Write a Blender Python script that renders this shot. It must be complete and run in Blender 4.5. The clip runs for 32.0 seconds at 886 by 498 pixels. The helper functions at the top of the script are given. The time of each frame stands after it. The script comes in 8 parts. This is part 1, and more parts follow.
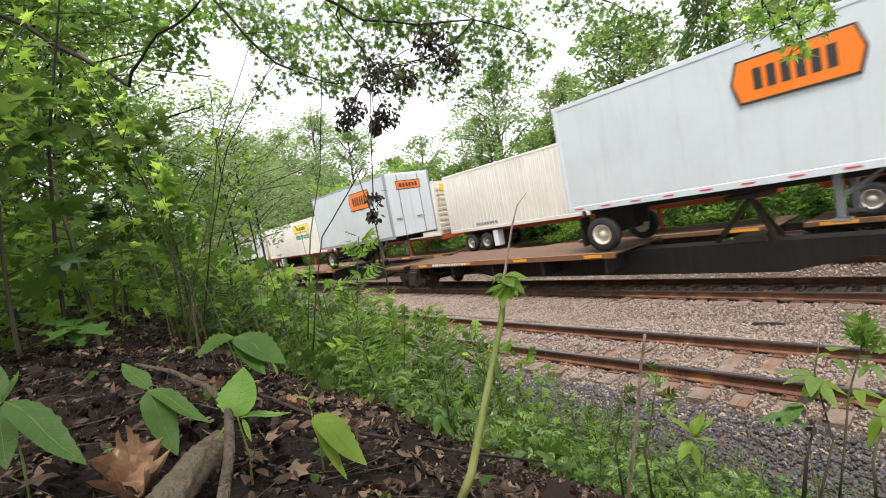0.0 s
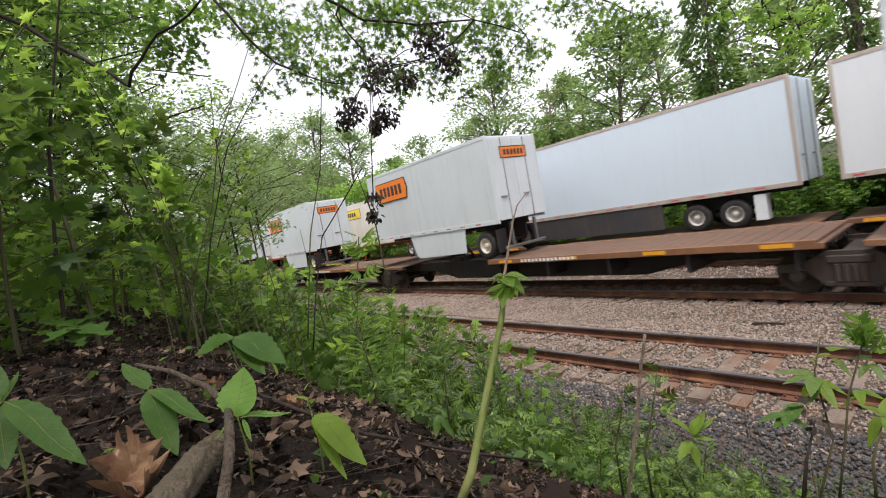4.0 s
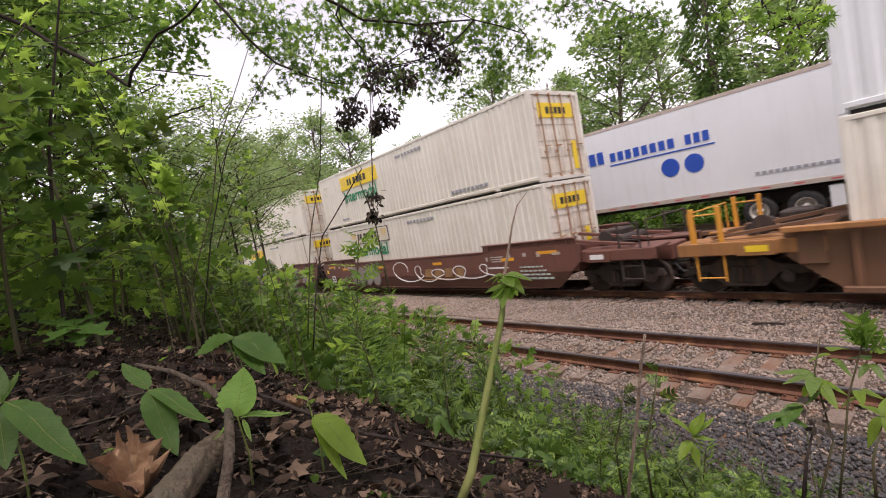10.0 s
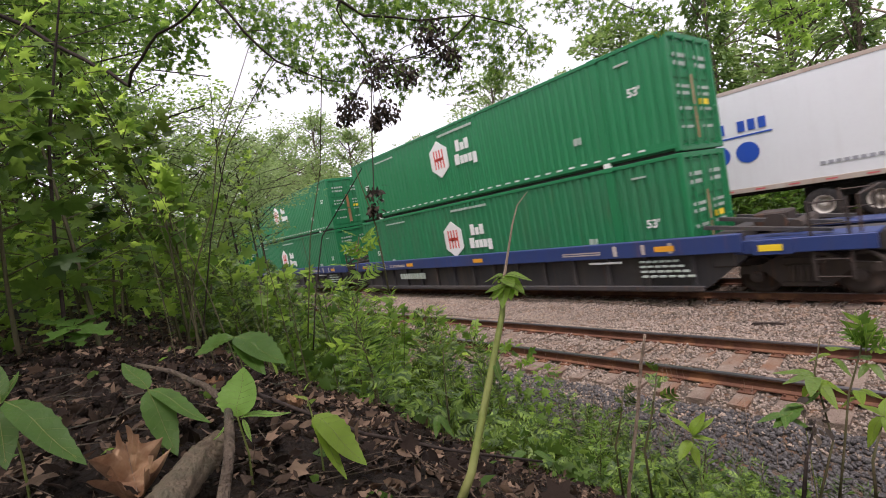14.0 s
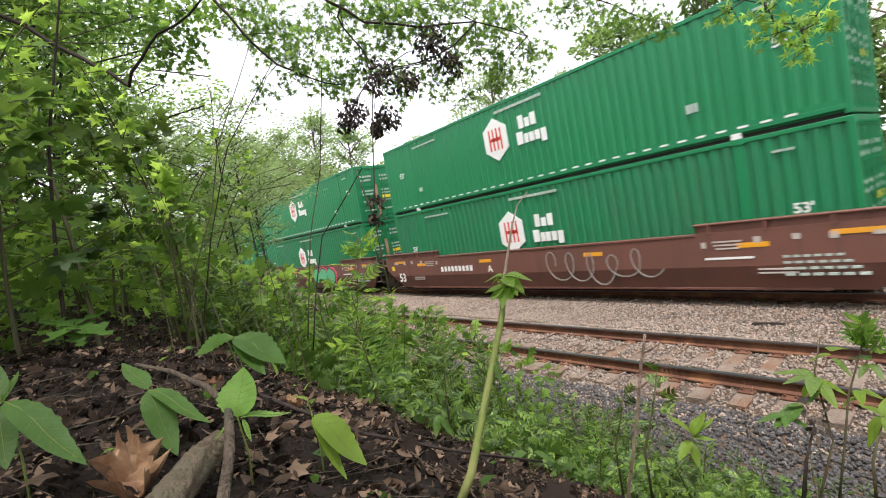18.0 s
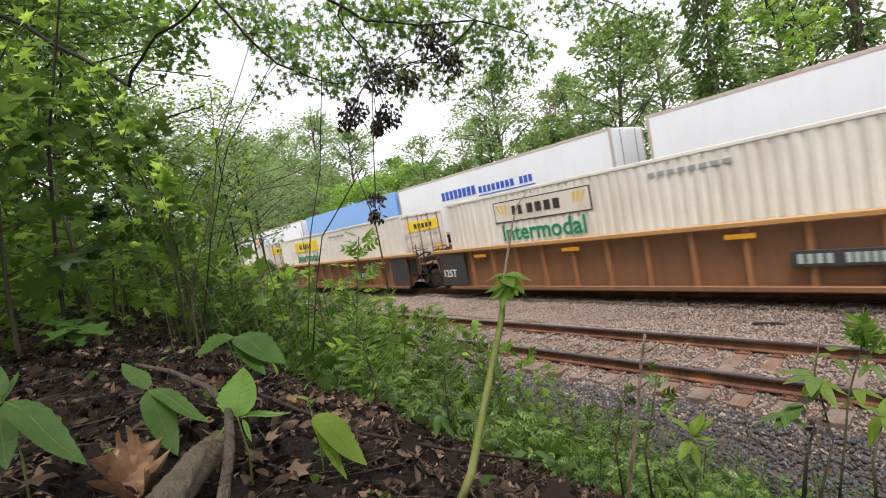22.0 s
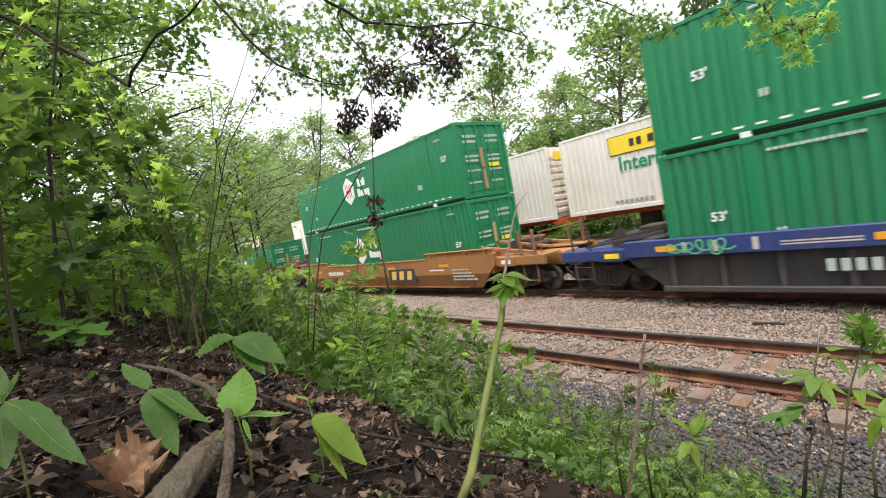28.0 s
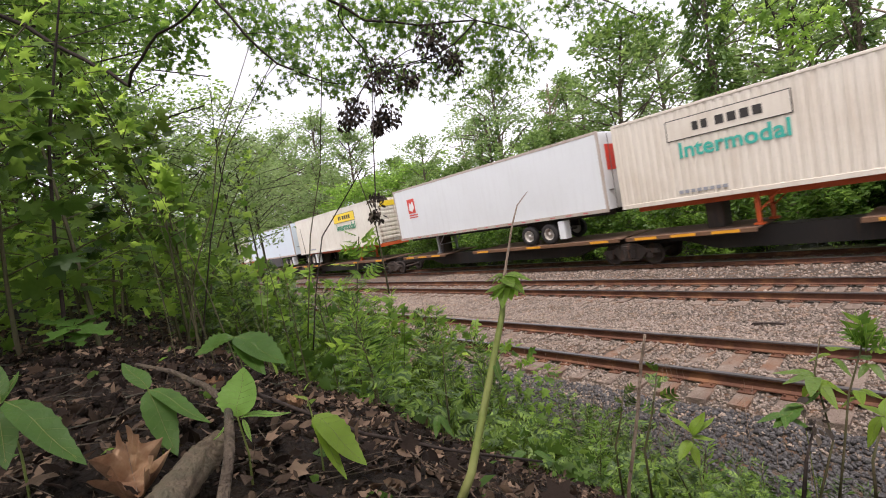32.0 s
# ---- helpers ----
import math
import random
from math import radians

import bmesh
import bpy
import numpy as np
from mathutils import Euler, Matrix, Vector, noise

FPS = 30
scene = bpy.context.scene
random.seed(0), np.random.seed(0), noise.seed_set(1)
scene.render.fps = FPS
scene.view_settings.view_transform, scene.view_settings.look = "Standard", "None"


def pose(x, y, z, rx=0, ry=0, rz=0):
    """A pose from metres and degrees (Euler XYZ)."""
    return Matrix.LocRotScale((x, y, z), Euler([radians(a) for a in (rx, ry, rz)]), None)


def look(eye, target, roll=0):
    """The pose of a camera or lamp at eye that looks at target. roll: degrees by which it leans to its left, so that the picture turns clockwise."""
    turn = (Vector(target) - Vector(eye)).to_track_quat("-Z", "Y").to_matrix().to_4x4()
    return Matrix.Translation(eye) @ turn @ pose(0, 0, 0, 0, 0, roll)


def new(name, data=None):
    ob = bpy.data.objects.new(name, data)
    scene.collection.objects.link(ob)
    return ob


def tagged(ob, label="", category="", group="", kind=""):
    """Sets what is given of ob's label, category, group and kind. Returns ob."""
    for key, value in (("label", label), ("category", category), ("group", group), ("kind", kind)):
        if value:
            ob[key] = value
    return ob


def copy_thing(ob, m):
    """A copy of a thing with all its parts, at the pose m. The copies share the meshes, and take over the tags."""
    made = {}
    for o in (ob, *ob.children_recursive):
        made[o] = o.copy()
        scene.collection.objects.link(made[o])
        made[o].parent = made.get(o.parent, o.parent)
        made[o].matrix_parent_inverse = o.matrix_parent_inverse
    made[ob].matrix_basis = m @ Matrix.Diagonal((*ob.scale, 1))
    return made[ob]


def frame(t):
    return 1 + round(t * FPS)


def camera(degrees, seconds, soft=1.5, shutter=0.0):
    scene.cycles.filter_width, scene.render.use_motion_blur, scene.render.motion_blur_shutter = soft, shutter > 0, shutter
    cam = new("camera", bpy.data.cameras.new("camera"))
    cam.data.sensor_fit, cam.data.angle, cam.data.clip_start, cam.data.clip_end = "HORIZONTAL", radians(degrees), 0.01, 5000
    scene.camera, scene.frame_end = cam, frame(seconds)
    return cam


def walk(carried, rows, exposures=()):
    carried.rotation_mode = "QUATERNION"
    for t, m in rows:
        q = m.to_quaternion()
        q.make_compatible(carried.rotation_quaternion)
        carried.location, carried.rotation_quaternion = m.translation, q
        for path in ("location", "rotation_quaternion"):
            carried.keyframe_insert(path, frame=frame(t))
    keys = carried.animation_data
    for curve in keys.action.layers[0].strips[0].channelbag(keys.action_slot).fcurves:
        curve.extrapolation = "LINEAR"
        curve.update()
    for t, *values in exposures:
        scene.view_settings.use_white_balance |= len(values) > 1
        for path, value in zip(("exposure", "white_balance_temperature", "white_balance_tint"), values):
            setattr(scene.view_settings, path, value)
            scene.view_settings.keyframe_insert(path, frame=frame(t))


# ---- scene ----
from collections import defaultdict

cam = camera(88.24, 32.0, soft=1.05, shutter=0.1)
EYE = pose(0, 0, 3.03, 86.2515, 10.47, 51.2676)
# seconds, stops, white balance
STOPS = ((0.0, 1.65, 6330, 14), (0.9, 1.34, 6330, 16), (2.0, 1.27, 6330, 15), (3.5, 1.27, 6330, 16), (6.0, 1.34, 6430, 17), (7.0, 1.62, 6630, 18), (8.0, 1.54, 6730, 20), (9.0, 1.34, 6530, 24), (10.0, 1.11, 6530, 26), (13.3, 1.11, 6430, 26), (14.0, 1.24, 6430, 24), (15.0, 1.57, 6330, 16), (16.8, 1.72, 6330, 14), (20.3, 1.72, 6330, 16), (21.5, 1.42, 6330, 17), (22.2, 1.34, 6330, 17), (23.3, 1.22, 6330, 16), (24.0, 1.14, 6330, 14), (25.0, 1.32, 6330, 16), (27.3, 1.74, 6330, 14), (28.5, 1.74, 6330, 14), (29.6, 1.42, 6330, 16), (30.4, 1.25, 6330, 16), (32.0, 1.29, 6430, 20))
walk(cam, [(0.0, EYE), (32.0, EYE)], STOPS)

# ---- light: bright overcast ----
world = bpy.data.worlds.new("world")
scene.world = world
world.use_nodes = True
wn = world.node_tree.nodes
wl = world.node_tree.links
sky = wn.new("ShaderNodeTexSky")
sky.sky_type = "NISHITA"
sky.sun_disc = False
sky.sun_elevation = radians(70)
sky.sun_rotation = radians(150)
sky.dust_density = 1.0
sky.air_density = 1.0
hsv = wn.new("ShaderNodeHueSaturation")
hsv.inputs["Saturation"].default_value = 0.12
wl.new(sky.outputs[0], hsv.inputs["Color"])
wl.new(hsv.outputs[0], wn["Background"].inputs["Color"])
wn["Background"].inputs["Strength"].default_value = 0.13

sun_data = bpy.data.lights.new("sun", "SUN")
sun_data.energy = 1.5
sun_data.angle = radians(14)
sun_data.color = (1.0, 0.95, 0.87)
sun = new("sun", sun_data)
sun.matrix_world = look((5, -6, 22), (0, 0, 0))



# ---- mesh helpers ----
class Shape:
    """Collects vertices and faces for one mesh."""

    def __init__(self):
        self.v, self.f = [], []

    def add(self, verts, faces):
        n = len(self.v)
        self.v += [tuple(p) for p in verts]
        self.f += [tuple(n + i for i in q) for q in faces]
        return self

    def box(self, x0, x1, y0, y1, z0, z1, b=0.0):
        if b <= 0:
            v = [(x, y, z) for x in (x0, x1) for y in (y0, y1) for z in (z0, z1)]
            return self.add(v, [(0, 1, 3, 2), (4, 6, 7, 5), (0, 4, 5, 1), (2, 3, 7, 6), (0, 2, 6, 4), (1, 5, 7, 3)])
        lo, hi = (x0, y0, z0), (x1, y1, z1)
        v, idx = [], {}
        for i in range(8):
            s = (i >> 2 & 1, i >> 1 & 1, i & 1)
            for a in range(3):
                p = [hi[k] if s[k] else lo[k] for k in range(3)]
                for k in range(3):
                    if k != a:
                        p[k] += -b if s[k] else b
                idx[s, a] = len(v)
                v.append(p)
        f = []
        for a in range(3):
            k, m = (a + 1) % 3, (a + 2) % 3
            for d in (0, 1):
                q = []
                for i, j in ((0, 0), (1, 0), (1, 1), (0, 1)):
                    s = [0, 0, 0]
                    s[a], s[k], s[m] = d, i, j
                    q.append(idx[tuple(s), a])
                f.append(q)
            for i in (0, 1):
                for j in (0, 1):
                    s0, s1 = [0, 0, 0], [0, 0, 0]
                    s0[k], s0[m], s1[k], s1[m] = i, j, i, j
                    s1[a] = 1
                    s0, s1 = tuple(s0), tuple(s1)
                    f.append((idx[s0, k], idx[s1, k], idx[s1, m], idx[s0, m]))
        for i in range(8):
            s = (i >> 2 & 1, i >> 1 & 1, i & 1)
            f.append((idx[s, 0], idx[s, 1], idx[s, 2]))
        return self.add(v, f)

    def cyl(self, p, q, r0, r1=None, n=10, caps=True):
        r1 = r0 if r1 is None else r1
        p, q = Vector(p), Vector(q)
        m = (q - p).to_track_quat("Z", "Y").to_matrix()
        v = []
        for c, r in ((p, r0), (q, r1)):
            for i in range(n):
                a = 2 * math.pi * i / n
                v.append(c + m @ Vector((r * math.cos(a), r * math.sin(a), 0)))
        f = [(i, (i + 1) % n, n + (i + 1) % n, n + i) for i in range(n)]
        if caps:
            f += [tuple(range(n))[::-1], tuple(range(n, 2 * n))]
        return self.add(v, f)

    def tube(self, pts, r0, r1, n=6):
        pts = [Vector(p) for p in pts]
        v, f, k = [], [], len(pts)
        for j, p in enumerate(pts):
            d = pts[min(j + 1, k - 1)] - pts[max(j - 1, 0)]
            m = d.to_track_quat("Z", "Y").to_matrix()
            r = r0 + (r1 - r0) * j / (k - 1)
            for i in range(n):
                a = 2 * math.pi * i / n
                v.append(p + m @ Vector((r * math.cos(a), r * math.sin(a), 0)))
        for j in range(k - 1):
            for i in range(n):
                f.append((j * n + i, j * n + (i + 1) % n, (j + 1) * n + (i + 1) % n, (j + 1) * n + i))
        f += [tuple(range(n))[::-1], tuple(range((k - 1) * n, k * n))]
        return self.add(v, f)

    def lathe(self, c, axis, prof, n=20, caps=True):
        """Turns (radius, distance along axis) about an axis through c."""
        m = Vector(axis).to_track_quat("Z", "Y").to_matrix()
        v, f, k = [], [], len(prof)
        for r, h in prof:
            for i in range(n):
                a = 2 * math.pi * i / n
                v.append(Vector(c) + m @ Vector((r * math.cos(a), r * math.sin(a), h)))
        for j in range(k - 1):
            for i in range(n):
                f.append((j * n + i, j * n + (i + 1) % n, (j + 1) * n + (i + 1) % n, (j + 1) * n + i))
        if caps:
            f += [tuple(range(n))[::-1], tuple(range((k - 1) * n, k * n))]
        return self.add(v, f)

    def poly(self, pts, y0, y1):
        """A plate with the outline pts (x, z), between y0 and y1."""
        k = len(pts)
        v = [(x, y0, z) for x, z in pts] + [(x, y1, z) for x, z in pts]
        f = [tuple(range(k)), tuple(range(k, 2 * k))[::-1]]
        f += [(i, k + i, k + (i + 1) % k, (i + 1) % k) for i in range(k)]
        return self.add(v, f)


def mesh_of(name, s, material, smooth=False):
    me = bpy.data.meshes.new(name)
    me.from_pydata([tuple(p) for p in s.v], [], s.f)
    if len(s.f) < 6000:
        bm = bmesh.new()
        bm.from_mesh(me)
        bmesh.ops.recalc_face_normals(bm, faces=bm.faces)
        bm.to_mesh(me)
        bm.free()
    me.materials.append(material)
    if smooth:
        me.polygons.foreach_set("use_smooth", [True] * len(me.polygons))
    return me


def part(name, s, material, parent=None, label="", at=None, smooth=False):
    me = s if isinstance(s, bpy.types.Mesh) else mesh_of(name, s, material, smooth)
    ob = new(name, me)
    if parent is not None:
        ob.parent = parent
    if at is not None:
        ob.matrix_basis = at
    if label:
        ob["label"] = label
    if name.endswith(("lettering", "marking", "tape", "dashes")):
        ob["kind"] = "stuff"
    return ob


def thing(name, label, category, group="", kind=""):
    return tagged(new(name), label, category, group, kind)


TEXTS = {}


def lettering(string, size, material, parent, x, y, z, name="lettering"):
    """Raised letters on a side that faces -y, lower left corner at x, z."""
    key = (string, size, material.name)
    if key not in TEXTS:
        cu = bpy.data.curves.new("letters", "FONT")
        cu.body, cu.size, cu.extrude, cu.offset = string, size, 0.003, size * 0.022
        cu.resolution_u = 3
        ob = bpy.data.objects.new("letters", cu)
        me = bpy.data.meshes.new_from_object(ob)
        me.materials.clear()
        me.materials.append(material)
        bpy.data.objects.remove(ob)
        TEXTS[key] = me
    return part(name, TEXTS[key], material, parent, at=pose(x, y, z, 90, 0, 0))


def blocks(s, n, x0, x1, z0, z1, y, gap=0.22, t=0.008):
    """A row of plain letter-sized blocks."""
    w = (x1 - x0) / n
    for i in range(n):
        s.box(x0 + w * (i + gap / 2), x0 + w * (i + 1 - gap / 2), y - t, y + 0.05, z0, z1)
    return s


# ---- materials ----
def base_mat(name):
    m = bpy.data.materials.new(name)
    m.use_nodes = True
    return m, m.node_tree.nodes, m.node_tree.links, m.node_tree.nodes["Principled BSDF"]


def coords(n, l, stretch=(1, 1, 1), spread=40.0):
    tc = n.new("ShaderNodeTexCoord")
    info = n.new("ShaderNodeObjectInfo")
    mul = n.new("ShaderNodeMath")
    mul.operation = "MULTIPLY"
    mul.inputs[1].default_value = spread
    l.new(info.outputs["Random"], mul.inputs[0])
    add = n.new("ShaderNodeVectorMath")
    l.new(tc.outputs["Object"], add.inputs[0])
    l.new(mul.outputs[0], add.inputs[1])
    mp = n.new("ShaderNodeMapping")
    mp.inputs["Scale"].default_value = stretch
    l.new(add.outputs[0], mp.inputs["Vector"])
    return mp.outputs[0]


def noise_fac(n, l, vec, scale, lo, hi, detail=5.0, rough=0.6):
    t = n.new("ShaderNodeTexNoise")
    t.inputs["Scale"].default_value = scale
    t.inputs["Detail"].default_value = detail
    t.inputs["Roughness"].default_value = rough
    l.new(vec, t.inputs["Vector"])
    r = n.new("ShaderNodeMapRange")
    r.inputs["From Min"].default_value = lo
    r.inputs["From Max"].default_value = hi
    l.new(t.outputs["Fac"], r.inputs["Value"])
    return r.outputs[0]


def mix(n, l, fac, a, b):
    m = n.new("ShaderNodeMix")
    m.data_type = "RGBA"
    if isinstance(fac, float):
        m.inputs[0].default_value = fac
    else:
        l.new(fac, m.inputs[0])
    for i, c in ((6, a), (7, b)):
        if isinstance(c, tuple):
            m.inputs[i].default_value = (*c, 1)
        else:
            l.new(c, m.inputs[i])
    return m.outputs[2]


def scaled(n, l, fac, k):
    m = n.new("ShaderNodeMath")
    m.operation = "MULTIPLY"
    m.use_clamp = True
    l.new(fac, m.inputs[0])
    m.inputs[1].default_value = k
    return m.outputs[0]


def bumped(n, l, bsdf, fac, strength, distance=0.01):
    b = n.new("ShaderNodeBump")
    b.inputs["Strength"].default_value = strength
    b.inputs["Distance"].default_value = distance
    l.new(fac, b.inputs["Height"])
    l.new(b.outputs[0], bsdf.inputs["Normal"])


def paint(name, col, dirt=(0.16, 0.11, 0.07), amount=0.35, rough=0.45, rust=0.0, metal=0.0):
    """Weathered paint: blotches, streaks that run down, and rust spots."""
    m, n, l, p = base_mat(name)
    v = coords(n, l)
    streak = coords(n, l, (1.6, 1.6, 0.14))
    c = mix(n, l, scaled(n, l, noise_fac(n, l, v, 0.55, 0.42, 0.8), amount), col, dirt)
    c = mix(n, l, scaled(n, l, noise_fac(n, l, streak, 2.6, 0.5, 0.85), amount * 1.3), c, dirt)
    c = mix(n, l, scaled(n, l, noise_fac(n, l, v, 9.0, 0.5, 0.8), amount * 0.5), c, tuple(k * 0.6 for k in col))
    if rust:
        c = mix(n, l, scaled(n, l, noise_fac(n, l, streak, 4.2, 0.6 - 0.1 * rust, 0.7), min(1.0, 0.9 * rust)), c, (0.23, 0.085, 0.03))
    l.new(c, p.inputs["Base Color"])
    p.inputs["Roughness"].default_value = rough
    p.inputs["Metallic"].default_value = metal
    bumped(n, l, p, noise_fac(n, l, v, 3.0, 0.2, 0.8), 0.12, 0.02)
    return m


def rough_mat(name, a, b, scale=6.0, rough=0.9, bump=0.6, spots=None, dist=0.02, fine=45.0, island=False):
    m, n, l, p = base_mat(name)
    v = coords(n, l)
    c = mix(n, l, noise_fac(n, l, v, scale, 0.3, 0.7), a, b)
    c = mix(n, l, scaled(n, l, noise_fac(n, l, v, fine, 0.4, 0.75), 0.5), c, tuple(k * 0.5 for k in a))
    if spots:
        c = mix(n, l, noise_fac(n, l, v, scale * 0.25, 0.5, 0.65), c, spots)
    if island:
        geo = n.new("ShaderNodeNewGeometry")
        hs = n.new("ShaderNodeHueSaturation")
        r = n.new("ShaderNodeMapRange")
        r.inputs["To Min"].default_value = 0.68
        r.inputs["To Max"].default_value = 1.25
        l.new(geo.outputs["Random Per Island"], r.inputs["Value"])
        l.new(r.outputs[0], hs.inputs["Value"])
        l.new(c, hs.inputs["Color"])
        c = hs.outputs[0]
    l.new(c, p.inputs["Base Color"])
    p.inputs["Roughness"].default_value = rough
    p.inputs["Specular IOR Level"].default_value = 0.25
    bumped(n, l, p, noise_fac(n, l, v, fine * 0.6, 0.2, 0.8), bump, dist)
    return m


def leaf_mat(name, a, b, glow=0.35, rough=0.42, dead=None, skew=1.5, gloss=0.3):
    """A leaf: two greens by leaf, fine mottling, light passing through."""
    m, n, l, p = base_mat(name)
    geo = n.new("ShaderNodeNewGeometry")
    v = coords(n, l)
    pw = n.new("ShaderNodeMath")
    pw.operation = "POWER"
    pw.inputs[1].default_value = skew
    l.new(geo.outputs["Random Per Island"], pw.inputs[0])
    c = mix(n, l, pw.outputs[0], a, b)
    c = mix(n, l, scaled(n, l, noise_fac(n, l, v, 1.2, 0.35, 0.7), 0.5), c, tuple(k * 0.62 for k in a))
    c = mix(n, l, scaled(n, l, noise_fac(n, l, v, 30.0, 0.45, 0.75), 0.35), c, tuple(k * 0.6 for k in a))
    if dead:
        d = n.new("ShaderNodeMath")
        d.operation = "GREATER_THAN"
        d.inputs[1].default_value = dead[0]
        l.new(geo.outputs["Random Per Island"], d.inputs[0])
        c = mix(n, l, d.outputs[0], c, dead[1])
    l.new(c, p.inputs["Base Color"])
    p.inputs["Roughness"].default_value = rough
    p.inputs["Specular IOR Level"].default_value = gloss
    bumped(n, l, p, noise_fac(n, l, v, 110.0, 0.25, 0.75), 0.35, 0.004)
    tr = n.new("ShaderNodeBsdfTranslucent")
    hs = n.new("ShaderNodeHueSaturation")
    hs.inputs["Value"].default_value = 2.3
    hs.inputs["Hue"].default_value = 0.486
    l.new(c, hs.inputs["Color"])
    l.new(hs.outputs[0], tr.inputs["Color"])
    ms = n.new("ShaderNodeMixShader")
    ms.inputs[0].default_value = glow
    l.new(p.outputs[0], ms.inputs[1])
    l.new(tr.outputs[0], ms.inputs[2])
    l.new(ms.outputs[0], n["Material Output"].inputs["Surface"])
    return m


WHITE = paint("white_paint", (0.71, 0.675, 0.585), (0.38, 0.29, 0.19), 0.3, 0.5, 0.08)
CLEAN_WHITE = paint("clean_white_paint", (0.7, 0.72, 0.72), (0.4, 0.38, 0.34), 0.14, 0.4)
TRAILER_WHITE = paint("trailer_white", (0.6, 0.64, 0.645), (0.35, 0.33, 0.3), 0.22, 0.38)
CREAM = paint("cream_paint", (0.68, 0.62, 0.52), (0.36, 0.26, 0.16), 0.3, 0.5, 0.06)
DOOR_WHITE = paint("rusty_white_paint", (0.72, 0.68, 0.58), (0.42, 0.28, 0.14), 0.45, 0.55, 0.75)
GREEN = paint("green_paint", (0.004, 0.175, 0.06), (0.012, 0.11, 0.045), 0.25, 0.48)
GREEN_OLD = paint("faded_green_paint", (0.007, 0.165, 0.062), (0.04, 0.11, 0.06), 0.45, 0.5, 0.08)
ORANGE = paint("orange_paint", (0.8, 0.17, 0.015), (0.45, 0.16, 0.05), 0.25, 0.45)
ORANGE_PALE = paint("faded_orange_paint", (0.78, 0.29, 0.09), (0.5, 0.26, 0.12), 0.3, 0.5)
RED_ORANGE = paint("red_orange_paint", (0.75, 0.13, 0.035), (0.45, 0.14, 0.07), 0.25, 0.45)
GREY = paint("grey_paint", (0.3, 0.31, 0.33), (0.2, 0.2, 0.2), 0.3, 0.5)
BLUE_PALE = paint("pale_blue_paint", (0.17, 0.36, 0.68), (0.3, 0.34, 0.42), 0.3, 0.45)
ICE = paint("ice_white_paint", (0.61, 0.69, 0.74), (0.5, 0.52, 0.55), 0.15, 0.4)
RUSTPATCH = paint("rusted_panel", (0.55, 0.3, 0.13), (0.62, 0.5, 0.36), 0.5, 0.8, 0.6)
BROWN = paint("freight_brown", (0.15, 0.06, 0.042), (0.06, 0.04, 0.03), 0.5, 0.6, 0.15)
RUST_PANEL = paint("rust_brown_panel", (0.22, 0.1, 0.042), (0.12, 0.06, 0.035), 0.6, 0.65, 0.5)
PALE_TRIM = paint("rust_stained_pale_trim", (0.45, 0.39, 0.33), (0.3, 0.2, 0.13), 0.5, 0.55, 0.35)
BROWN_TAN = paint("faded_brown", (0.15, 0.075, 0.038), (0.1, 0.06, 0.035), 0.5, 0.65, 0.4)
TAN = paint("weathered_yellow_steel", (0.33, 0.15, 0.045), (0.17, 0.085, 0.04), 0.6, 0.65, 0.5)
# lighter than the rusty panels, to stand in for light on proud ribs
RIB_LIT_TAN = paint("rib_tan_steel", (0.3, 0.135, 0.05), (0.2, 0.09, 0.04), 0.4, 0.6, 0.2)
YELLOW_STEEL = paint("yellow_steel", (0.45, 0.245, 0.085), (0.26, 0.13, 0.05), 0.4, 0.55, 0.3)
NAVY = paint("navy_steel", (0.02, 0.042, 0.15), (0.05, 0.05, 0.07), 0.4, 0.5, 0.2)
CHARCOAL = paint("charcoal_steel", (0.035, 0.034, 0.037), (0.09, 0.07, 0.05), 0.5, 0.65, 0.2)
# these two are grimy steel, darkened further to stand for shade under the cars
BLACK = paint("black_steel", (0.012, 0.011, 0.01), (0.045, 0.032, 0.024), 0.5, 0.7, 0.15)
DIRTY_SHADED_STEEL = paint("dirty_cast_steel", (0.03, 0.022, 0.018), (0.085, 0.058, 0.04), 0.5, 0.8, 0.3)
BRIGHT_STEEL = paint("worn_steel", (0.3, 0.29, 0.28), (0.12, 0.1, 0.08), 0.5, 0.4, 0.0, 0.8)
DECK = paint("wooden_deck", (0.13, 0.072, 0.042), (0.06, 0.034, 0.022), 0.6, 0.85)
YELLOW = paint("sign_yellow", (0.84, 0.6, 0.02), (0.5, 0.38, 0.1), 0.22, 0.45)
YELLOW_FADED = paint("faded_sign_yellow", (0.7, 0.47, 0.1), (0.5, 0.38, 0.2), 0.35, 0.5)
SIGN_ORANGE = paint("sign_orange", (0.88, 0.2, 0.01), (0.6, 0.25, 0.05), 0.15, 0.4)
LETTER_GREEN = paint("letter_green", (0.005, 0.22, 0.1), (0.05, 0.2, 0.12), 0.2, 0.5)
LETTER_TEAL = paint("letter_teal", (0.03, 0.38, 0.3), (0.2, 0.4, 0.3), 0.2, 0.5)
LETTER_BLACK = paint("letter_black", (0.025, 0.022, 0.02), (0.1, 0.08, 0.06), 0.25, 0.5)
LETTER_WHITE = paint("letter_white", (0.76, 0.76, 0.73), (0.4, 0.38, 0.34), 0.25, 0.5)
DULL_WHITE = paint("dull_stencil_white", (0.46, 0.41, 0.37), (0.25, 0.16, 0.12), 0.5, 0.6)
LETTER_BLUE = paint("letter_blue", (0.012, 0.07, 0.4), (0.1, 0.14, 0.35), 0.15, 0.45)
LETTER_VIOLET = paint("letter_violet", (0.045, 0.035, 0.3), (0.1, 0.1, 0.3), 0.15, 0.45)
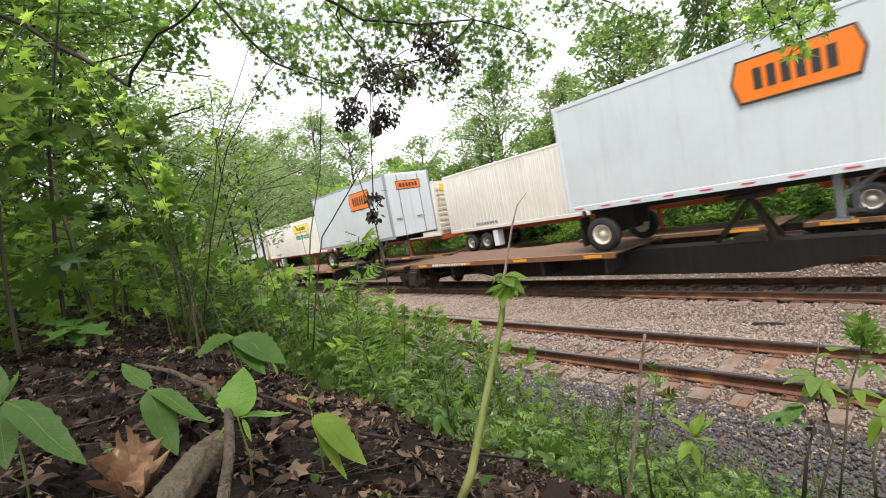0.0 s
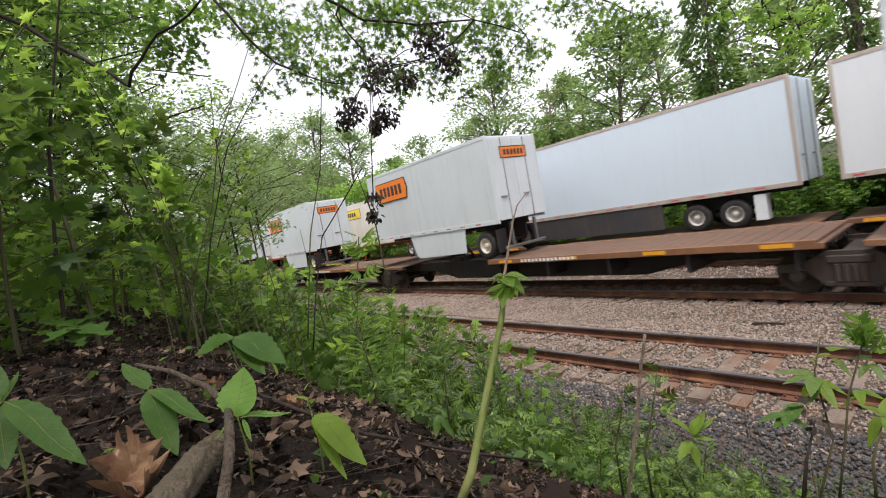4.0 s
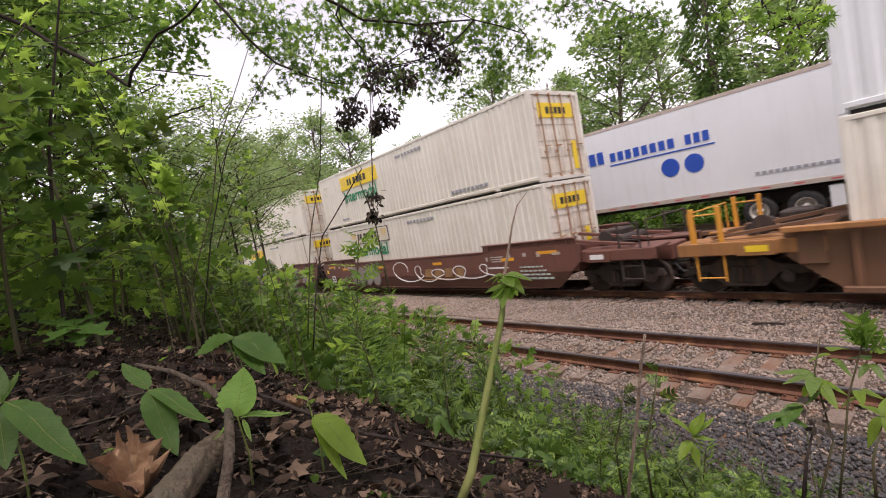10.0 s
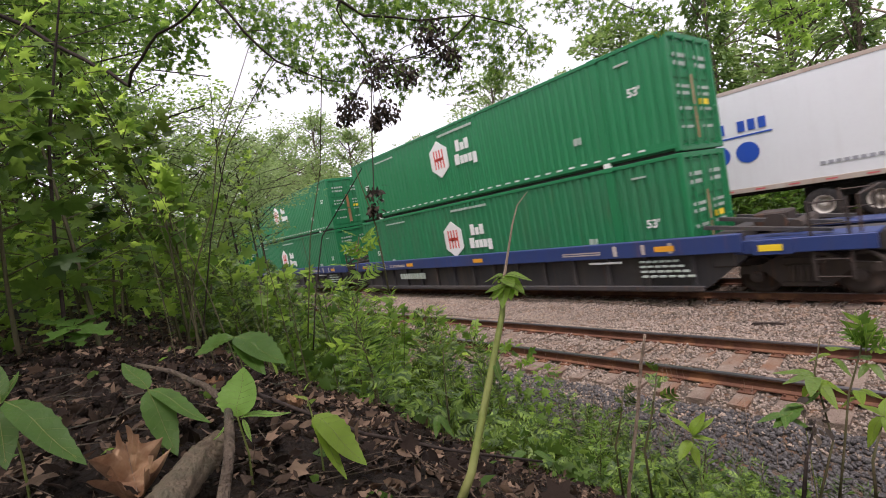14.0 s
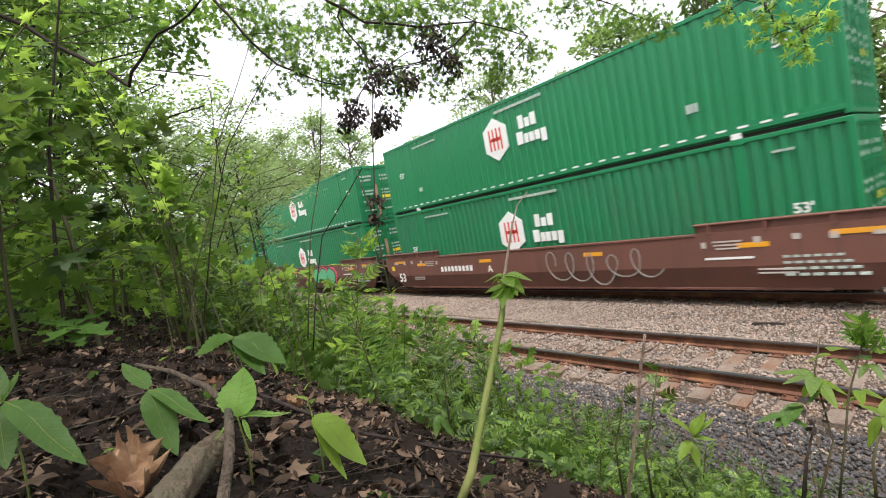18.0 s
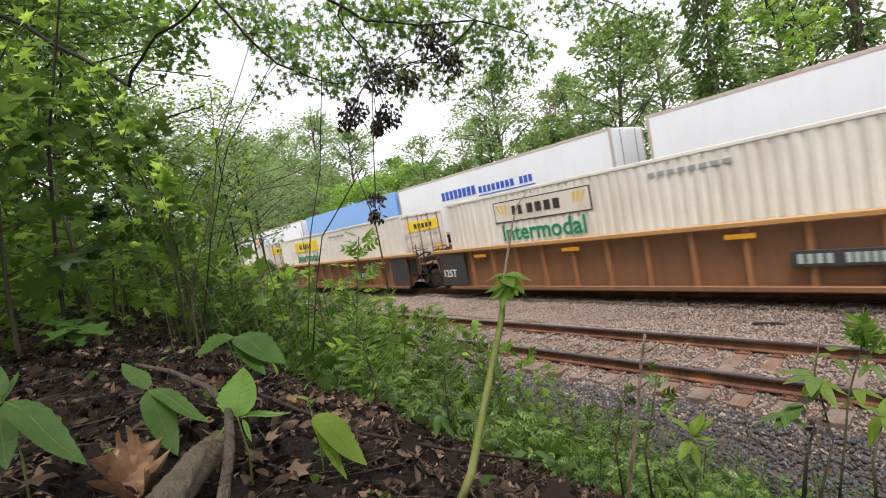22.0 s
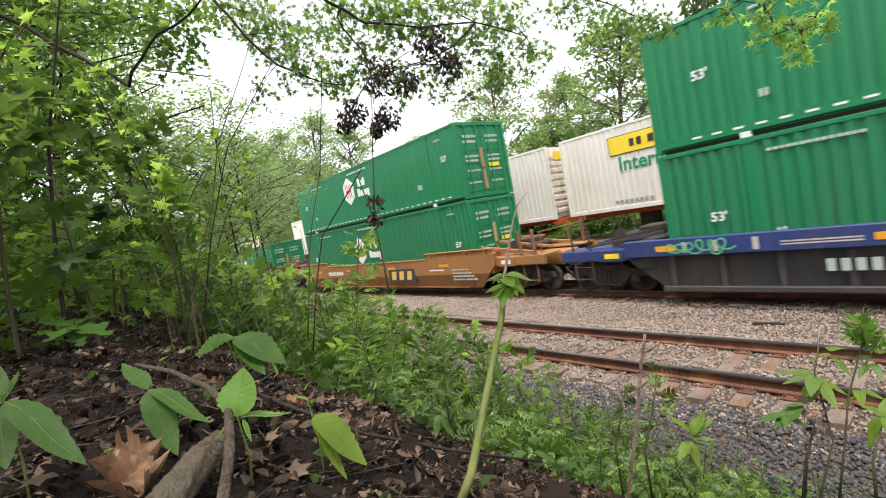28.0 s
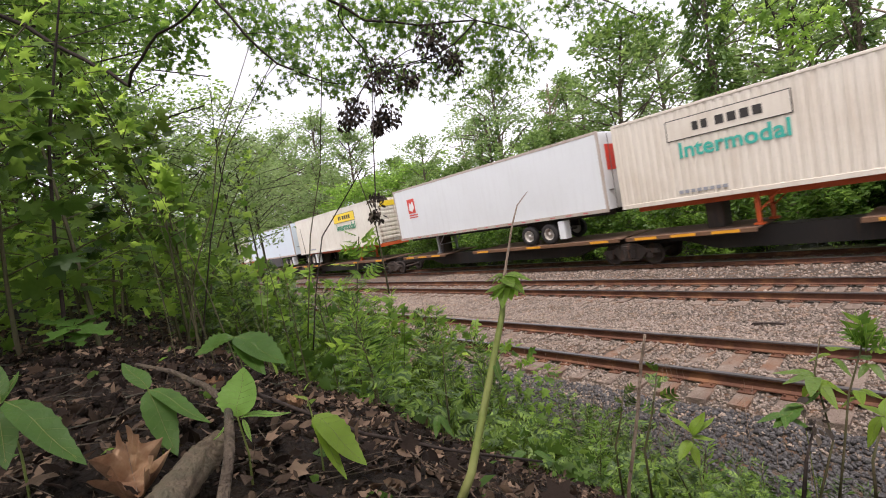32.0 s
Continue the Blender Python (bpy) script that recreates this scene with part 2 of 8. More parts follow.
LETTER_RED = paint("letter_red", (0.62, 0.05, 0.03), (0.4, 0.1, 0.07), 0.2, 0.45)
GRAFFITI_GREEN = paint("spray_green", (0.1, 0.42, 0.2), (0.1, 0.36, 0.2), 0.25, 0.5)
GRAFFITI_PINK = paint("spray_pink", (0.62, 0.1, 0.16), (0.35, 0.06, 0.09), 0.4, 0.5)
GRAFFITI_DARK = paint("spray_dark_green", (0.015, 0.05, 0.04), (0.03, 0.05, 0.04), 0.3, 0.5)
GRAFFITI_GREY = paint("spray_grey", (0.25, 0.23, 0.21), (0.2, 0.14, 0.1), 0.5, 0.6)
GRAFFITI_BLUE = paint("spray_blue", (0.05, 0.16, 0.42), (0.1, 0.08, 0.08), 0.4, 0.5)
GRAFFITI_ROSE = paint("spray_rose", (0.4, 0.2, 0.17), (0.2, 0.13, 0.1), 0.5, 0.6)
GRAFFITI_STEEL = paint("spray_steel_blue", (0.14, 0.17, 0.21), (0.16, 0.12, 0.1), 0.5, 0.6)
WORN_GOLD = paint("worn_gold_emblem", (0.3, 0.17, 0.07), (0.13, 0.06, 0.035), 0.7, 0.6)
LEG_ORANGE = paint("chassis_orange", (0.62, 0.1, 0.02), (0.3, 0.09, 0.04), 0.4, 0.5)
ALLOY = paint("wheel_alloy", (0.4, 0.4, 0.4), (0.25, 0.22, 0.2), 0.35, 0.35, 0.0, 0.5)
RUBBER = rough_mat("tyre_rubber", (0.02, 0.02, 0.02), (0.045, 0.04, 0.037), 8, 0.85, 0.3)
AMBER = paint("amber_reflector", (0.75, 0.34, 0.02), (0.45, 0.22, 0.06), 0.3, 0.4)
TAPE_RED = paint("reflector_red", (0.55, 0.07, 0.08), (0.45, 0.2, 0.18), 0.5, 0.4)

BALLAST = rough_mat("ballast_stone", (0.42, 0.34, 0.28), (0.25, 0.2, 0.163), 14, 0.9, 0.8, (0.32, 0.23, 0.17), 0.03, 60, True)
BALLAST_DARK = rough_mat("dark_ballast_stone", (0.075, 0.07, 0.072), (0.16, 0.15, 0.145), 14, 0.85, 0.8, None, 0.03, 60, True)
GRAVEL = rough_mat("gravel_bed", (0.2, 0.16, 0.13), (0.08, 0.066, 0.056), 22, 0.95, 1.0, (0.24, 0.14, 0.085), 0.05, 70)
# soil tone lowered to hold the deep shade between litter leaves
SOIL = rough_mat("leaf_mould_soil", (0.03, 0.019, 0.013), (0.012, 0.008, 0.006), 9, 0.95, 1.0, (0.03, 0.02, 0.012), 0.04, 50)
WOODFLOOR = rough_mat("woodland_floor", (0.06, 0.075, 0.025), (0.04, 0.035, 0.018), 0.7, 0.95, 1.0, (0.03, 0.04, 0.015), 0.1, 12)
TIE_WOOD = rough_mat("weathered_tie_wood", (0.25, 0.195, 0.155), (0.14, 0.1, 0.078), 5, 0.9, 0.8, (0.18, 0.1, 0.062), 0.02, 60)
RAIL_RUST = rough_mat("rusty_rail_steel", (0.135, 0.06, 0.036), (0.08, 0.036, 0.024), 8, 0.8, 0.3, (0.21, 0.1, 0.05), 0.01, 80)
RAIL_TOP = paint("worn_rail_head", (0.17, 0.16, 0.17), (0.1, 0.075, 0.06), 0.4, 0.32, 0.0, 0.8)
BARK = rough_mat("grey_brown_bark", (0.19, 0.145, 0.105), (0.075, 0.056, 0.042), 18, 0.95, 1.0, (0.1, 0.1, 0.075), 0.03, 60)
LOG_BARK = rough_mat("ridged_log_bark", (0.26, 0.2, 0.14), (0.09, 0.065, 0.045), 45, 0.95, 1.0, (0.17, 0.15, 0.1), 0.01, 220)
DARK_BARK = rough_mat("dark_twig_bark", (0.03, 0.022, 0.019), (0.055, 0.04, 0.033), 20, 0.9, 0.5, None, 0.01, 60)
DEADWOOD = rough_mat("dead_grey_wood", (0.33, 0.25, 0.19), (0.18, 0.125, 0.09), 25, 0.9, 0.6, None, 0.01, 80)
STEM_GREEN = rough_mat("green_stem", (0.2, 0.235, 0.06), (0.13, 0.17, 0.045), 30, 0.6, 0.2, (0.25, 0.26, 0.09), 0.004, 90)
STEM_RED = rough_mat("reddish_weed_stem", (0.1, 0.075, 0.045), (0.07, 0.08, 0.03), 25, 0.7, 0.2, None, 0.004, 90)

LEAF_MID = leaf_mat("leaf_mid_green", (0.055, 0.125, 0.022), (0.2, 0.33, 0.06), 0.52)
LEAF_BRIGHT = leaf_mat("leaf_bright_green", (0.095, 0.19, 0.026), (0.25, 0.4, 0.075), 0.54)
# this dark green also stands in for shade on low and near bank leaves
LEAF_DARK = leaf_mat("leaf_dark_green", (0.04, 0.088, 0.014), (0.135, 0.23, 0.038), 0.44)
LEAF_WEED = leaf_mat("weed_leaf_green", (0.02, 0.055, 0.008), (0.225, 0.345, 0.05), 0.16, 0.38, gloss=0.4)
LEAF_SHADE = leaf_mat("shade_leaf_green", (0.065, 0.14, 0.02), (0.29, 0.45, 0.07), 0.52)
# green lowered to put the dense shade near the camera into the leaves
LEAF_DIMMED = leaf_mat("dim_leaf_green", (0.05, 0.11, 0.016), (0.19, 0.31, 0.05), 0.46)
LEAF_OPEN = leaf_mat("open_crown_leaf", (0.085, 0.15, 0.038), (0.21, 0.31, 0.09), 0.48)
LEAF_VINE = leaf_mat("vine_leaf_green", (0.06, 0.12, 0.025), (0.16, 0.26, 0.055), 0.28)
# pale grey-green, lightened so the colour carries haze over distance
LEAF_GREY = leaf_mat("greyish_tree_leaf", (0.12, 0.19, 0.065), (0.24, 0.33, 0.125), 0.5)
LEAF_BROWN = leaf_mat("withered_leaf", (0.03, 0.024, 0.02), (0.11, 0.085, 0.062), 0.15, 0.8, gloss=0.2)
LITTER = leaf_mat("leaf_litter", (0.016, 0.009, 0.006), (0.3, 0.2, 0.135), 0.05, 0.8, skew=2.6, gloss=0.2)
OAK_LEAF = rough_mat("dry_oak_leaf", (0.3, 0.165, 0.09), (0.11, 0.05, 0.026), 30, 0.6, 0.5, (0.42, 0.27, 0.16), 0.003, 170)

NEAR_V, FAR_V = 22.328, -21.302
NEAR_Y, FAR_Y, FAR_Z = 12.888, 18.93, -0.36

# ---- ground: bank under the camera, ballast beds, woodland floor behind ----
PROFILE = ((-150, 7.5), (-30, 4.2), (-8, 3.15), (-2, 2.86), (0, 2.72), (0.4, 2.58), (1, 2.15), (2, 1.35), (3, 0.65), (4, 0.0), (4.8, -0.55), (5.2, -0.68),
           (5.5, -0.62), (6.2, -0.22), (6.55, -0.15), (7.05, -0.105), (8.4, -0.105), (9.0, -0.12), (9.9, -0.3), (10.7, -0.33), (11.5, -0.24), (14.4, -0.24), (15.4, -0.5), (16.6, -0.66), (17.4, -0.57), (20.5, -0.57),
           (21.6, -0.95), (24, -1.2), (28, -0.8), (40, 0.0), (90, 2.0), (260, 6.0))
PY, PZ = [p[0] for p in PROFILE], [p[1] for p in PROFILE]


def lean(x, y):
    """The siding runs slightly askew to the main tracks."""
    k = np.clip(1 - np.abs(y - 6.8) / 4.5, 0, 1)
    return y - 0.03 * np.clip(x, -70, 10) * np.minimum(1, k * 2.2)


def wobble(x, y, s, k):
    return np.sin(x * s + 1.3 * np.sin(y * s * 0.7 + k)) * np.cos(y * s * 1.1 + 0.9 * np.sin(x * s * 0.6 + 2 * k))


def ground_z(x, y):
    x, y = np.asarray(x, float), np.asarray(y, float)
    z = np.interp(lean(x, y), PY, PZ)
    bank = np.clip((5.0 - y) / 1.5, 0, 1)
    wood = np.clip((y - 21) / 3, 0, 1)
    z = z + bank * (0.03 * wobble(x, y, 5.1, 1) + 0.015 * wobble(x, y, 13.0, 2) + 0.1 * wobble(x, y, 0.6, 3) * np.clip(np.hypot(x, y) / 4 - 0.4, 0, 1))
    z = z + wood * 0.35 * wobble(x, y, 0.35, 4)
    return z + (1 - bank) * (1 - wood) * 0.02 * wobble(x, y, 3.1, 5)


def grid(a, b, n, p):
    t = np.linspace(-1, 1, n)
    return np.sign(t) * np.abs(t) ** p * np.where(t < 0, -a, b)


def build_ground():
    xs = np.concatenate([[-2000, -900], grid(-400, 200, 230, 2.6), [700, 2000]])
    ys = np.unique(np.concatenate([[-2000, -700, -150, -60], np.linspace(-30, -4, 14), np.linspace(-3.6, 6.5, 80), np.linspace(6.7, 23, 70), np.linspace(24, 60, 30), [90, 150, 260, 700, 2500]]))
    X, Y = np.meshgrid(xs, ys, indexing="ij")
    Z = ground_z(X, Y)
    v = np.stack([X, Y, Z], -1).reshape(-1, 3)
    m = len(ys)
    i, j = np.meshgrid(np.arange(len(xs) - 1), np.arange(m - 1), indexing="ij")
    q = (i * m + j).reshape(-1)
    f = np.stack([q, q + m, q + m + 1, q + 1], 1)
    me = bpy.data.meshes.new("ground")
    me.from_pydata(v.tolist(), [], f.tolist())
    for mt in (SOIL, GRAVEL, WOODFLOOR):
        me.materials.append(mt)
    mid = lean(v[f].mean(1)[:, 0], v[f].mean(1)[:, 1])
    me.polygons.foreach_set("material_index", np.where(mid < 5.15, 0, np.where(mid < 21.8, 1, 2)).astype(np.int32))
    me.polygons.foreach_set("use_smooth", [True] * len(f))
    tagged(new("ground", me), "leaf-strewn earth bank falling to grey railway ballast", "ground", kind="structure")


build_ground()


def stuff_mesh(name, verts, tris, material, label, category, parent=None, kind="stuff"):
    me = bpy.data.meshes.new(name)
    me.vertices.add(len(verts))
    me.vertices.foreach_set("co", np.asarray(verts, np.float32).reshape(-1))
    tris = np.asarray(tris, np.int32)
    k = tris.shape[1]
    me.loops.add(tris.size)
    me.loops.foreach_set("vertex_index", tris.reshape(-1))
    me.polygons.add(len(tris))
    me.polygons.foreach_set("loop_start", np.arange(0, tris.size, k, dtype=np.int32))
    me.update(calc_edges=True)
    me.materials.append(material)
    ob = new(name, me)
    if parent is not None:
        ob.parent = parent
        if label:
            ob["label"] = label
        return ob
    return tagged(ob, label, category, kind=kind)


STONE_V = np.array([(1, 0, 0), (-1, 0, 0), (0, 1, 0), (0, -1, 0), (0, 0, 1), (0, 0, -1), (0.62, 0.62, 0.62), (-0.62, 0.6, 0.55), (0.6, -0.62, 0.6), (-0.6, -0.6, 0.62)])
STONE_F = np.array([(0, 2, 6), (2, 4, 6), (4, 0, 6), (2, 1, 7), (1, 4, 7), (4, 2, 7), (0, 4, 8), (4, 3, 8), (3, 0, 8), (1, 3, 9), (3, 4, 9), (4, 1, 9), (2, 0, 5), (1, 2, 5), (3, 1, 5), (0, 3, 5)])


def stones(name, n, x0, x1, y0, y1, size, material, label, bias=1.0, skip=None, seed=1, lift=None):
    g = np.random.default_rng(seed)
    x = x1 - (x1 - x0) * g.random(n) ** bias
    y = y0 + (y1 - y0) * g.random(n)
    y = y + 0.03 * np.clip(x, -70, 10) * (y < 9.5)
    if skip is not None:
        keep = ~skip(x, y)
        x, y = x[keep], y[keep]
    n = len(x)
    s = size * (0.55 + 0.9 * g.random(n) ** 1.5)
    z = ground_z(x, y) + s * (0.1 + 0.35 * g.random(n))
    if lift is not None:
        z = z + 0.03 * lift(x, y)
    a, b = g.random(n) * 6.283, (g.random(n) - 0.5) * 2.4
    sc = s[:, None] * (0.65 + 0.6 * g.random((n, 3)))
    t = STONE_V[None] * (0.62 + 0.7 * g.random((n, len(STONE_V), 1))) * sc[:, None]
    ca, sa, cb, sb = np.cos(a)[:, None], np.sin(a)[:, None], np.cos(b)[:, None], np.sin(b)[:, None]
    tx, ty, tz = t[..., 0], t[..., 1] * cb - t[..., 2] * sb, t[..., 1] * sb + t[..., 2] * cb
    v = np.stack([tx * ca - ty * sa + x[:, None], tx * sa + ty * ca + y[:, None], tz + z[:, None]], -1)
    f = STONE_F[None] + (np.arange(n) * len(STONE_V))[:, None, None]
    stuff_mesh(name, v.reshape(-1, 3), f.reshape(-1, 3), material, label, "gravel")


# ---- tracks ----
RAIL_PROFILE = [(-0.068, -0.17), (0.068, -0.17), (0.068, -0.155), (0.012, -0.135), (0.012, -0.045), (0.036, -0.03), (0.036, -0.006), (0.028, 0.0), (-0.028, 0.0), (-0.036, -0.006), (-0.036, -0.03), (-0.012, -0.045), (-0.012, -0.135), (-0.068, -0.155)]


def tie_mesh(seed):
    r = random.Random(seed)
    s = Shape()
    w, h, n = 0.115 + 0.01 * r.random(), 0.17, 1.29 + 0.03 * r.random()
    s.box(-w, w, -n, n, -h, 0, 0.012)
    v = [Vector(p) for p in s.v]
    s.v = [(p.x + r.uniform(-0.008, 0.008), p.y + r.uniform(-0.01, 0.01), p.z + r.uniform(-0.006, 0.004)) for p in v]
    s.box(-0.006, 0.004, -n * 0.96, -n * 0.3, -0.005, 0.003)
    s.box(-0.045, -0.038, n * 0.1, n * 0.9, -0.005, 0.002)
    return mesh_of("tie", s, TIE_WOOD)


TIES = [tie_mesh(i) for i in range(5)]


def plate_mesh():
    s = Shape()
    for y in (-0.755, 0.755):
        s.box(-0.1, 0.1, y - 0.17, y + 0.17, 0.0, 0.022, 0.005)
        for dx in (-0.06, 0.06):
            for dy in (-0.1, 0.1):
                s.box(dx - 0.014, dx + 0.014, y + dy - 0.014, y + dy + 0.014, 0.02, 0.055, 0.004)
    return mesh_of("tie_plate", s, RAIL_RUST)


PLATE = plate_mesh()


def track(name, label, y0, z, slope, x_near, n_near):
    root = thing(name, label, "railway track", kind="structure")
    ang = math.degrees(math.atan(slope))
    for y in (-0.755, 0.755):
        k = len(RAIL_PROFILE)
        s = Shape()
        v = [(x, y + a, b) for x in (-420, 140) for a, b in RAIL_PROFILE]
        s.add(v, [(i, (i + 1) % k, k + (i + 1) % k, k + i) for i in range(k)])
        rail = part("rail", s, RAIL_RUST, root, at=pose(0, y0, z, 0, 0, ang))
        part("rail_head", Shape().box(-420, 140, y - 0.0375, y + 0.0375, -0.02, 0.002), RAIL_TOP, rail)
    r = random.Random(name)
    far = Shape()
    i = 0
    x = x_near
    while x > -150:
        y = y0 + slope * x
        if i < n_near:
            t = part("tie", TIES[r.randrange(5)], TIE_WOOD, root, at=pose(x, y + r.uniform(-0.03, 0.03), z - 0.19 + r.uniform(-0.012, 0.004), 0, 0, ang + r.uniform(-1.2, 1.2)))
            part("tie_plate", PLATE, RAIL_RUST, t, at=pose(0, 0, 0))
        else:
            far.box(x - 0.115, x + 0.115, y - 1.29, y + 1.29, z - 0.36, z - 0.19)
        x -= 0.5
        i += 1
    part("far_ties", far, TIE_WOOD, root)["kind"] = "stuff"
    return root


track("track_1", "rusty siding track on weathered wooden ties", 7.725, 0.1, 0.03, 3.47, 60)
track("track_2", "main line track with rust-stained wooden ties", NEAR_Y, 0.0, 0.0, 4.3, 60)
track("track_3", "main line track with rust-stained wooden ties", FAR_Y, FAR_Z, 0.0, 4.1, 24)


def over_tie(x, y):
    return (np.abs((y - 0.03 * x) - 7.725) < 1.3) & (np.abs(((x - 3.47) / 0.5 + 0.5) % 1 - 0.5) < 0.21 + 0.06 * np.sin(x * 7.1) * np.sin(y * 3.3 + x))


def on_tie(x, y):
    """Ties lie bare but for patches where stone has spilled over them."""
    return over_tie(x, y) & (wobble(x, y, 2.4, 3) + 0.5 * wobble(x, y, 7.7, 1) > 0.05)


def on_tie2(x, y):
    return ((np.abs(y - NEAR_Y) < 1.28) & (np.abs(((x - 4.3) / 0.5 + 0.5) % 1 - 0.5) < 0.26)) | (np.abs(np.abs(y - NEAR_Y) - 0.755) < 0.1)


stones("ballast_shoulder", 19000, -9, 4.0, 5.25, 6.35, 0.027, BALLAST_DARK, "dark grey crushed stone on the ballast shoulder", 0.9, on_tie, 1)
stones("ballast_siding", 38000, -12, 4.5, 6.0, 9.3, 0.021, BALLAST, "brown-grey crushed stone between weathered ties", 0.8, on_tie, 2, over_tie)
stones("ballast_between", 44000, -20, 5, 9.2, 12.0, 0.023, BALLAST, "brown-grey crushed stone between two tracks", 0.75, None, 3)
stones("ballast_main", 13000, -24, 5, 11.8, 18.0, 0.042, BALLAST, "rust-stained crushed stone of the main line", 0.75, on_tie2, 4)

loose = Shape()
loose.poly([(-0.3, 0.0), (-0.06, 0.02), (0.25, 0.01), (0.3, 0.03), (0.06, 0.045), (-0.27, 0.03)], -0.04, 0.03)
tagged(part("wood_scrap", loose, DARK_BARK, None, at=pose(-3.35, 10.6, float(ground_z(-3.35, 10.6)) + 0.03, 0, 0, 8)), "dark broken piece of wood lying on ballast", "wood scrap")

# ---- trains: near one comes on at NEAR_V, far one goes off at FAR_V ----
MOVERS = []


def on_near(ob, x, z=0.0):
    MOVERS.append((ob, x, NEAR_Y, z, NEAR_V))


def on_far(ob, x, z=0.0):
    MOVERS.append((ob, x, FAR_Y, FAR_Z + z, FAR_V))


L53, H96, HW = 16.15, 2.9, 1.3
SMALL_WHITE = paint("faded_stencil_white", (0.42, 0.48, 0.43), (0.2, 0.3, 0.22), 0.4, 0.6)
ROD_RUST = paint("rusty_lock_rod", (0.3, 0.15, 0.06), (0.55, 0.45, 0.33), 0.6, 0.7, 0.5)


def ribbed_wall(x0, x1, y, z0, z1, pitch, depth, flat=()):
    """A pressed steel wall along x: trapezoid ribs, with flat bays."""
    s = Shape()
    xs = []
    x = x0
    sgn = 1 if y > 0 else -1
    while x < x1 - pitch * 0.5:
        if any(a <= x + pitch / 2 <= b for a, b in flat):
            xs += [(x, 0), (x + pitch * 0.99, 0)]
        else:
            xs += [(x, 0), (x + pitch * 0.42, 0), (x + pitch * 0.55, depth), (x + pitch * 0.87, depth)]
        x += pitch
    xs.append((x1, 0))
    v = [(a, y - sgn * d, z) for a, d in xs for z in (z0, z1)]
    f = [(2 * i, 2 * i + 2, 2 * i + 3, 2 * i + 1) for i in range(len(xs) - 1)]
    return s.add(v, f)


def container(label, side, doors, rail=None, pitch=0.36, depth=0.04, flat=(), slotted=False, posts=True, rods=None):
    """A 53-foot box: walls, roof, rails, corner and lifting posts, two doors with lock rods."""
    rail = rail or side
    root = thing("shipping_container", label, "shipping container", "containers on the trains")
    a, b = -L53 / 2, L53 / 2
    for y in (-HW, HW):
        part("side_wall", ribbed_wall(a + 0.1, b - 0.1, y, 0.14, H96 - 0.09, pitch, depth, flat), side, root)
    bot = Shape()
    for y in (-HW, HW - 0.06):
        bot.box(a + 0.1, b - 0.1, y - 0.012 if y < 0 else y, y + 0.06, 0.09, 0.2, 0.012)
    bot.box(a, a + 0.1, -HW, HW, 0.06, 0.16)
    # black block puts the shade of the gap between boxes into the colour
    part("bottom_recess", Shape().box(a + 0.16, b - 0.16, -HW + 0.1, HW - 0.1, -0.03, 0.1), BLACK, root, "recess under the bottom rail, painted black for shade")
    part("floor_frame", bot.box(a + 0.1, b - 0.1, -HW + 0.06, HW - 0.06, 0.05, 0.13), rail, root)
    top = Shape()
    for y in (-HW - 0.012, HW - 0.05):
        top.box(a + 0.05, b - 0.05, y, y + 0.06, H96 - 0.1, H96, 0.012)
    part("top_rail", top, rail, root)
    part("roof", Shape().box(a + 0.05, b - 0.05, -HW + 0.05, HW - 0.05, H96 - 0.05, H96 - 0.02), side, root)
    front = Shape()
    for i in range(9):
        y = -HW + 0.12 + i * 0.26
        front.box(a + 0.02 + 0.03 * (i % 2), a + 0.06, y, y + 0.26, 0.14, H96 - 0.08)
    part("front_wall", front, side, root)
    for x in (a, b - 0.14):
        for y in (-HW - 0.012, HW - 0.13):
            part("corner_post", Shape().box(x, x + 0.14, y, y + 0.145, 0, H96, 0.015), rail, root)
    if posts:
        for x in (-6.1, 6.1):
            post = Shape().box(x - 0.11, x + 0.11, -HW - 0.014, -HW + 0.08, 0.02, H96, 0.012)
            post.box(x - 0.13, x + 0.13, -HW - 0.03, -HW + 0.1, H96 - 0.12, H96 + 0.015, 0.01)
            part("lifting_post", post, rail, root)
    if slotted:
        dash = Shape()
        for i in range(34):
            x = a + 0.9 + i * 0.43
            dash.box(x, x + 0.2, -HW - 0.016, -HW, 0.19, 0.235)
        for x in (-6.1, 6.1):
            dash.box(x - 0.1, x + 0.1, -HW - 0.02, -HW + 0.08, -0.035, 0.1)
        part("marker_tape", dash, LETTER_WHITE, root)
        part("lower_sill", Shape().box(a + 0.14, b - 0.14, -HW - 0.008, -HW + 0.04, 0.12, 0.3), rail, root)
    part("door_header", Shape().box(b - 0.13, b - 0.01, -HW + 0.13, HW - 0.13, H96 - 0.14, H96, 0.01), rail, root)
    part("door_threshold", Shape().box(b - 0.13, b - 0.01, -HW + 0.13, HW - 0.13, 0, 0.14, 0.01), rail, root)
    for y0, y1 in ((-HW + 0.14, -0.01), (0.01, HW - 0.14)):
        d = Shape().box(b - 0.09, b - 0.05, y0, y1, 0.15, H96 - 0.15, 0.008)
        for k in range(5):
            z = 0.24 + k * 0.52
            d.box(b - 0.055, b - 0.035, y0 + 0.05, y1 - 0.05, z, z + 0.34, 0.012)
        leaf = part("door", d, doors, root)
        for y in (y0 + 0.3, y1 - 0.28):
            rod = Shape().cyl((b + 0.005, y, 0.1), (b + 0.005, y, H96 - 0.1), 0.024, n=6)
            for z in (0.12, 0.9, 2.0, 2.72):
                rod.box(b - 0.05, b + 0.012, y - 0.05, y + 0.05, z, z + 0.07)
            rod.box(b - 0.02, b + 0.02, y - 0.02, y + 0.26, 1.1, 1.14)
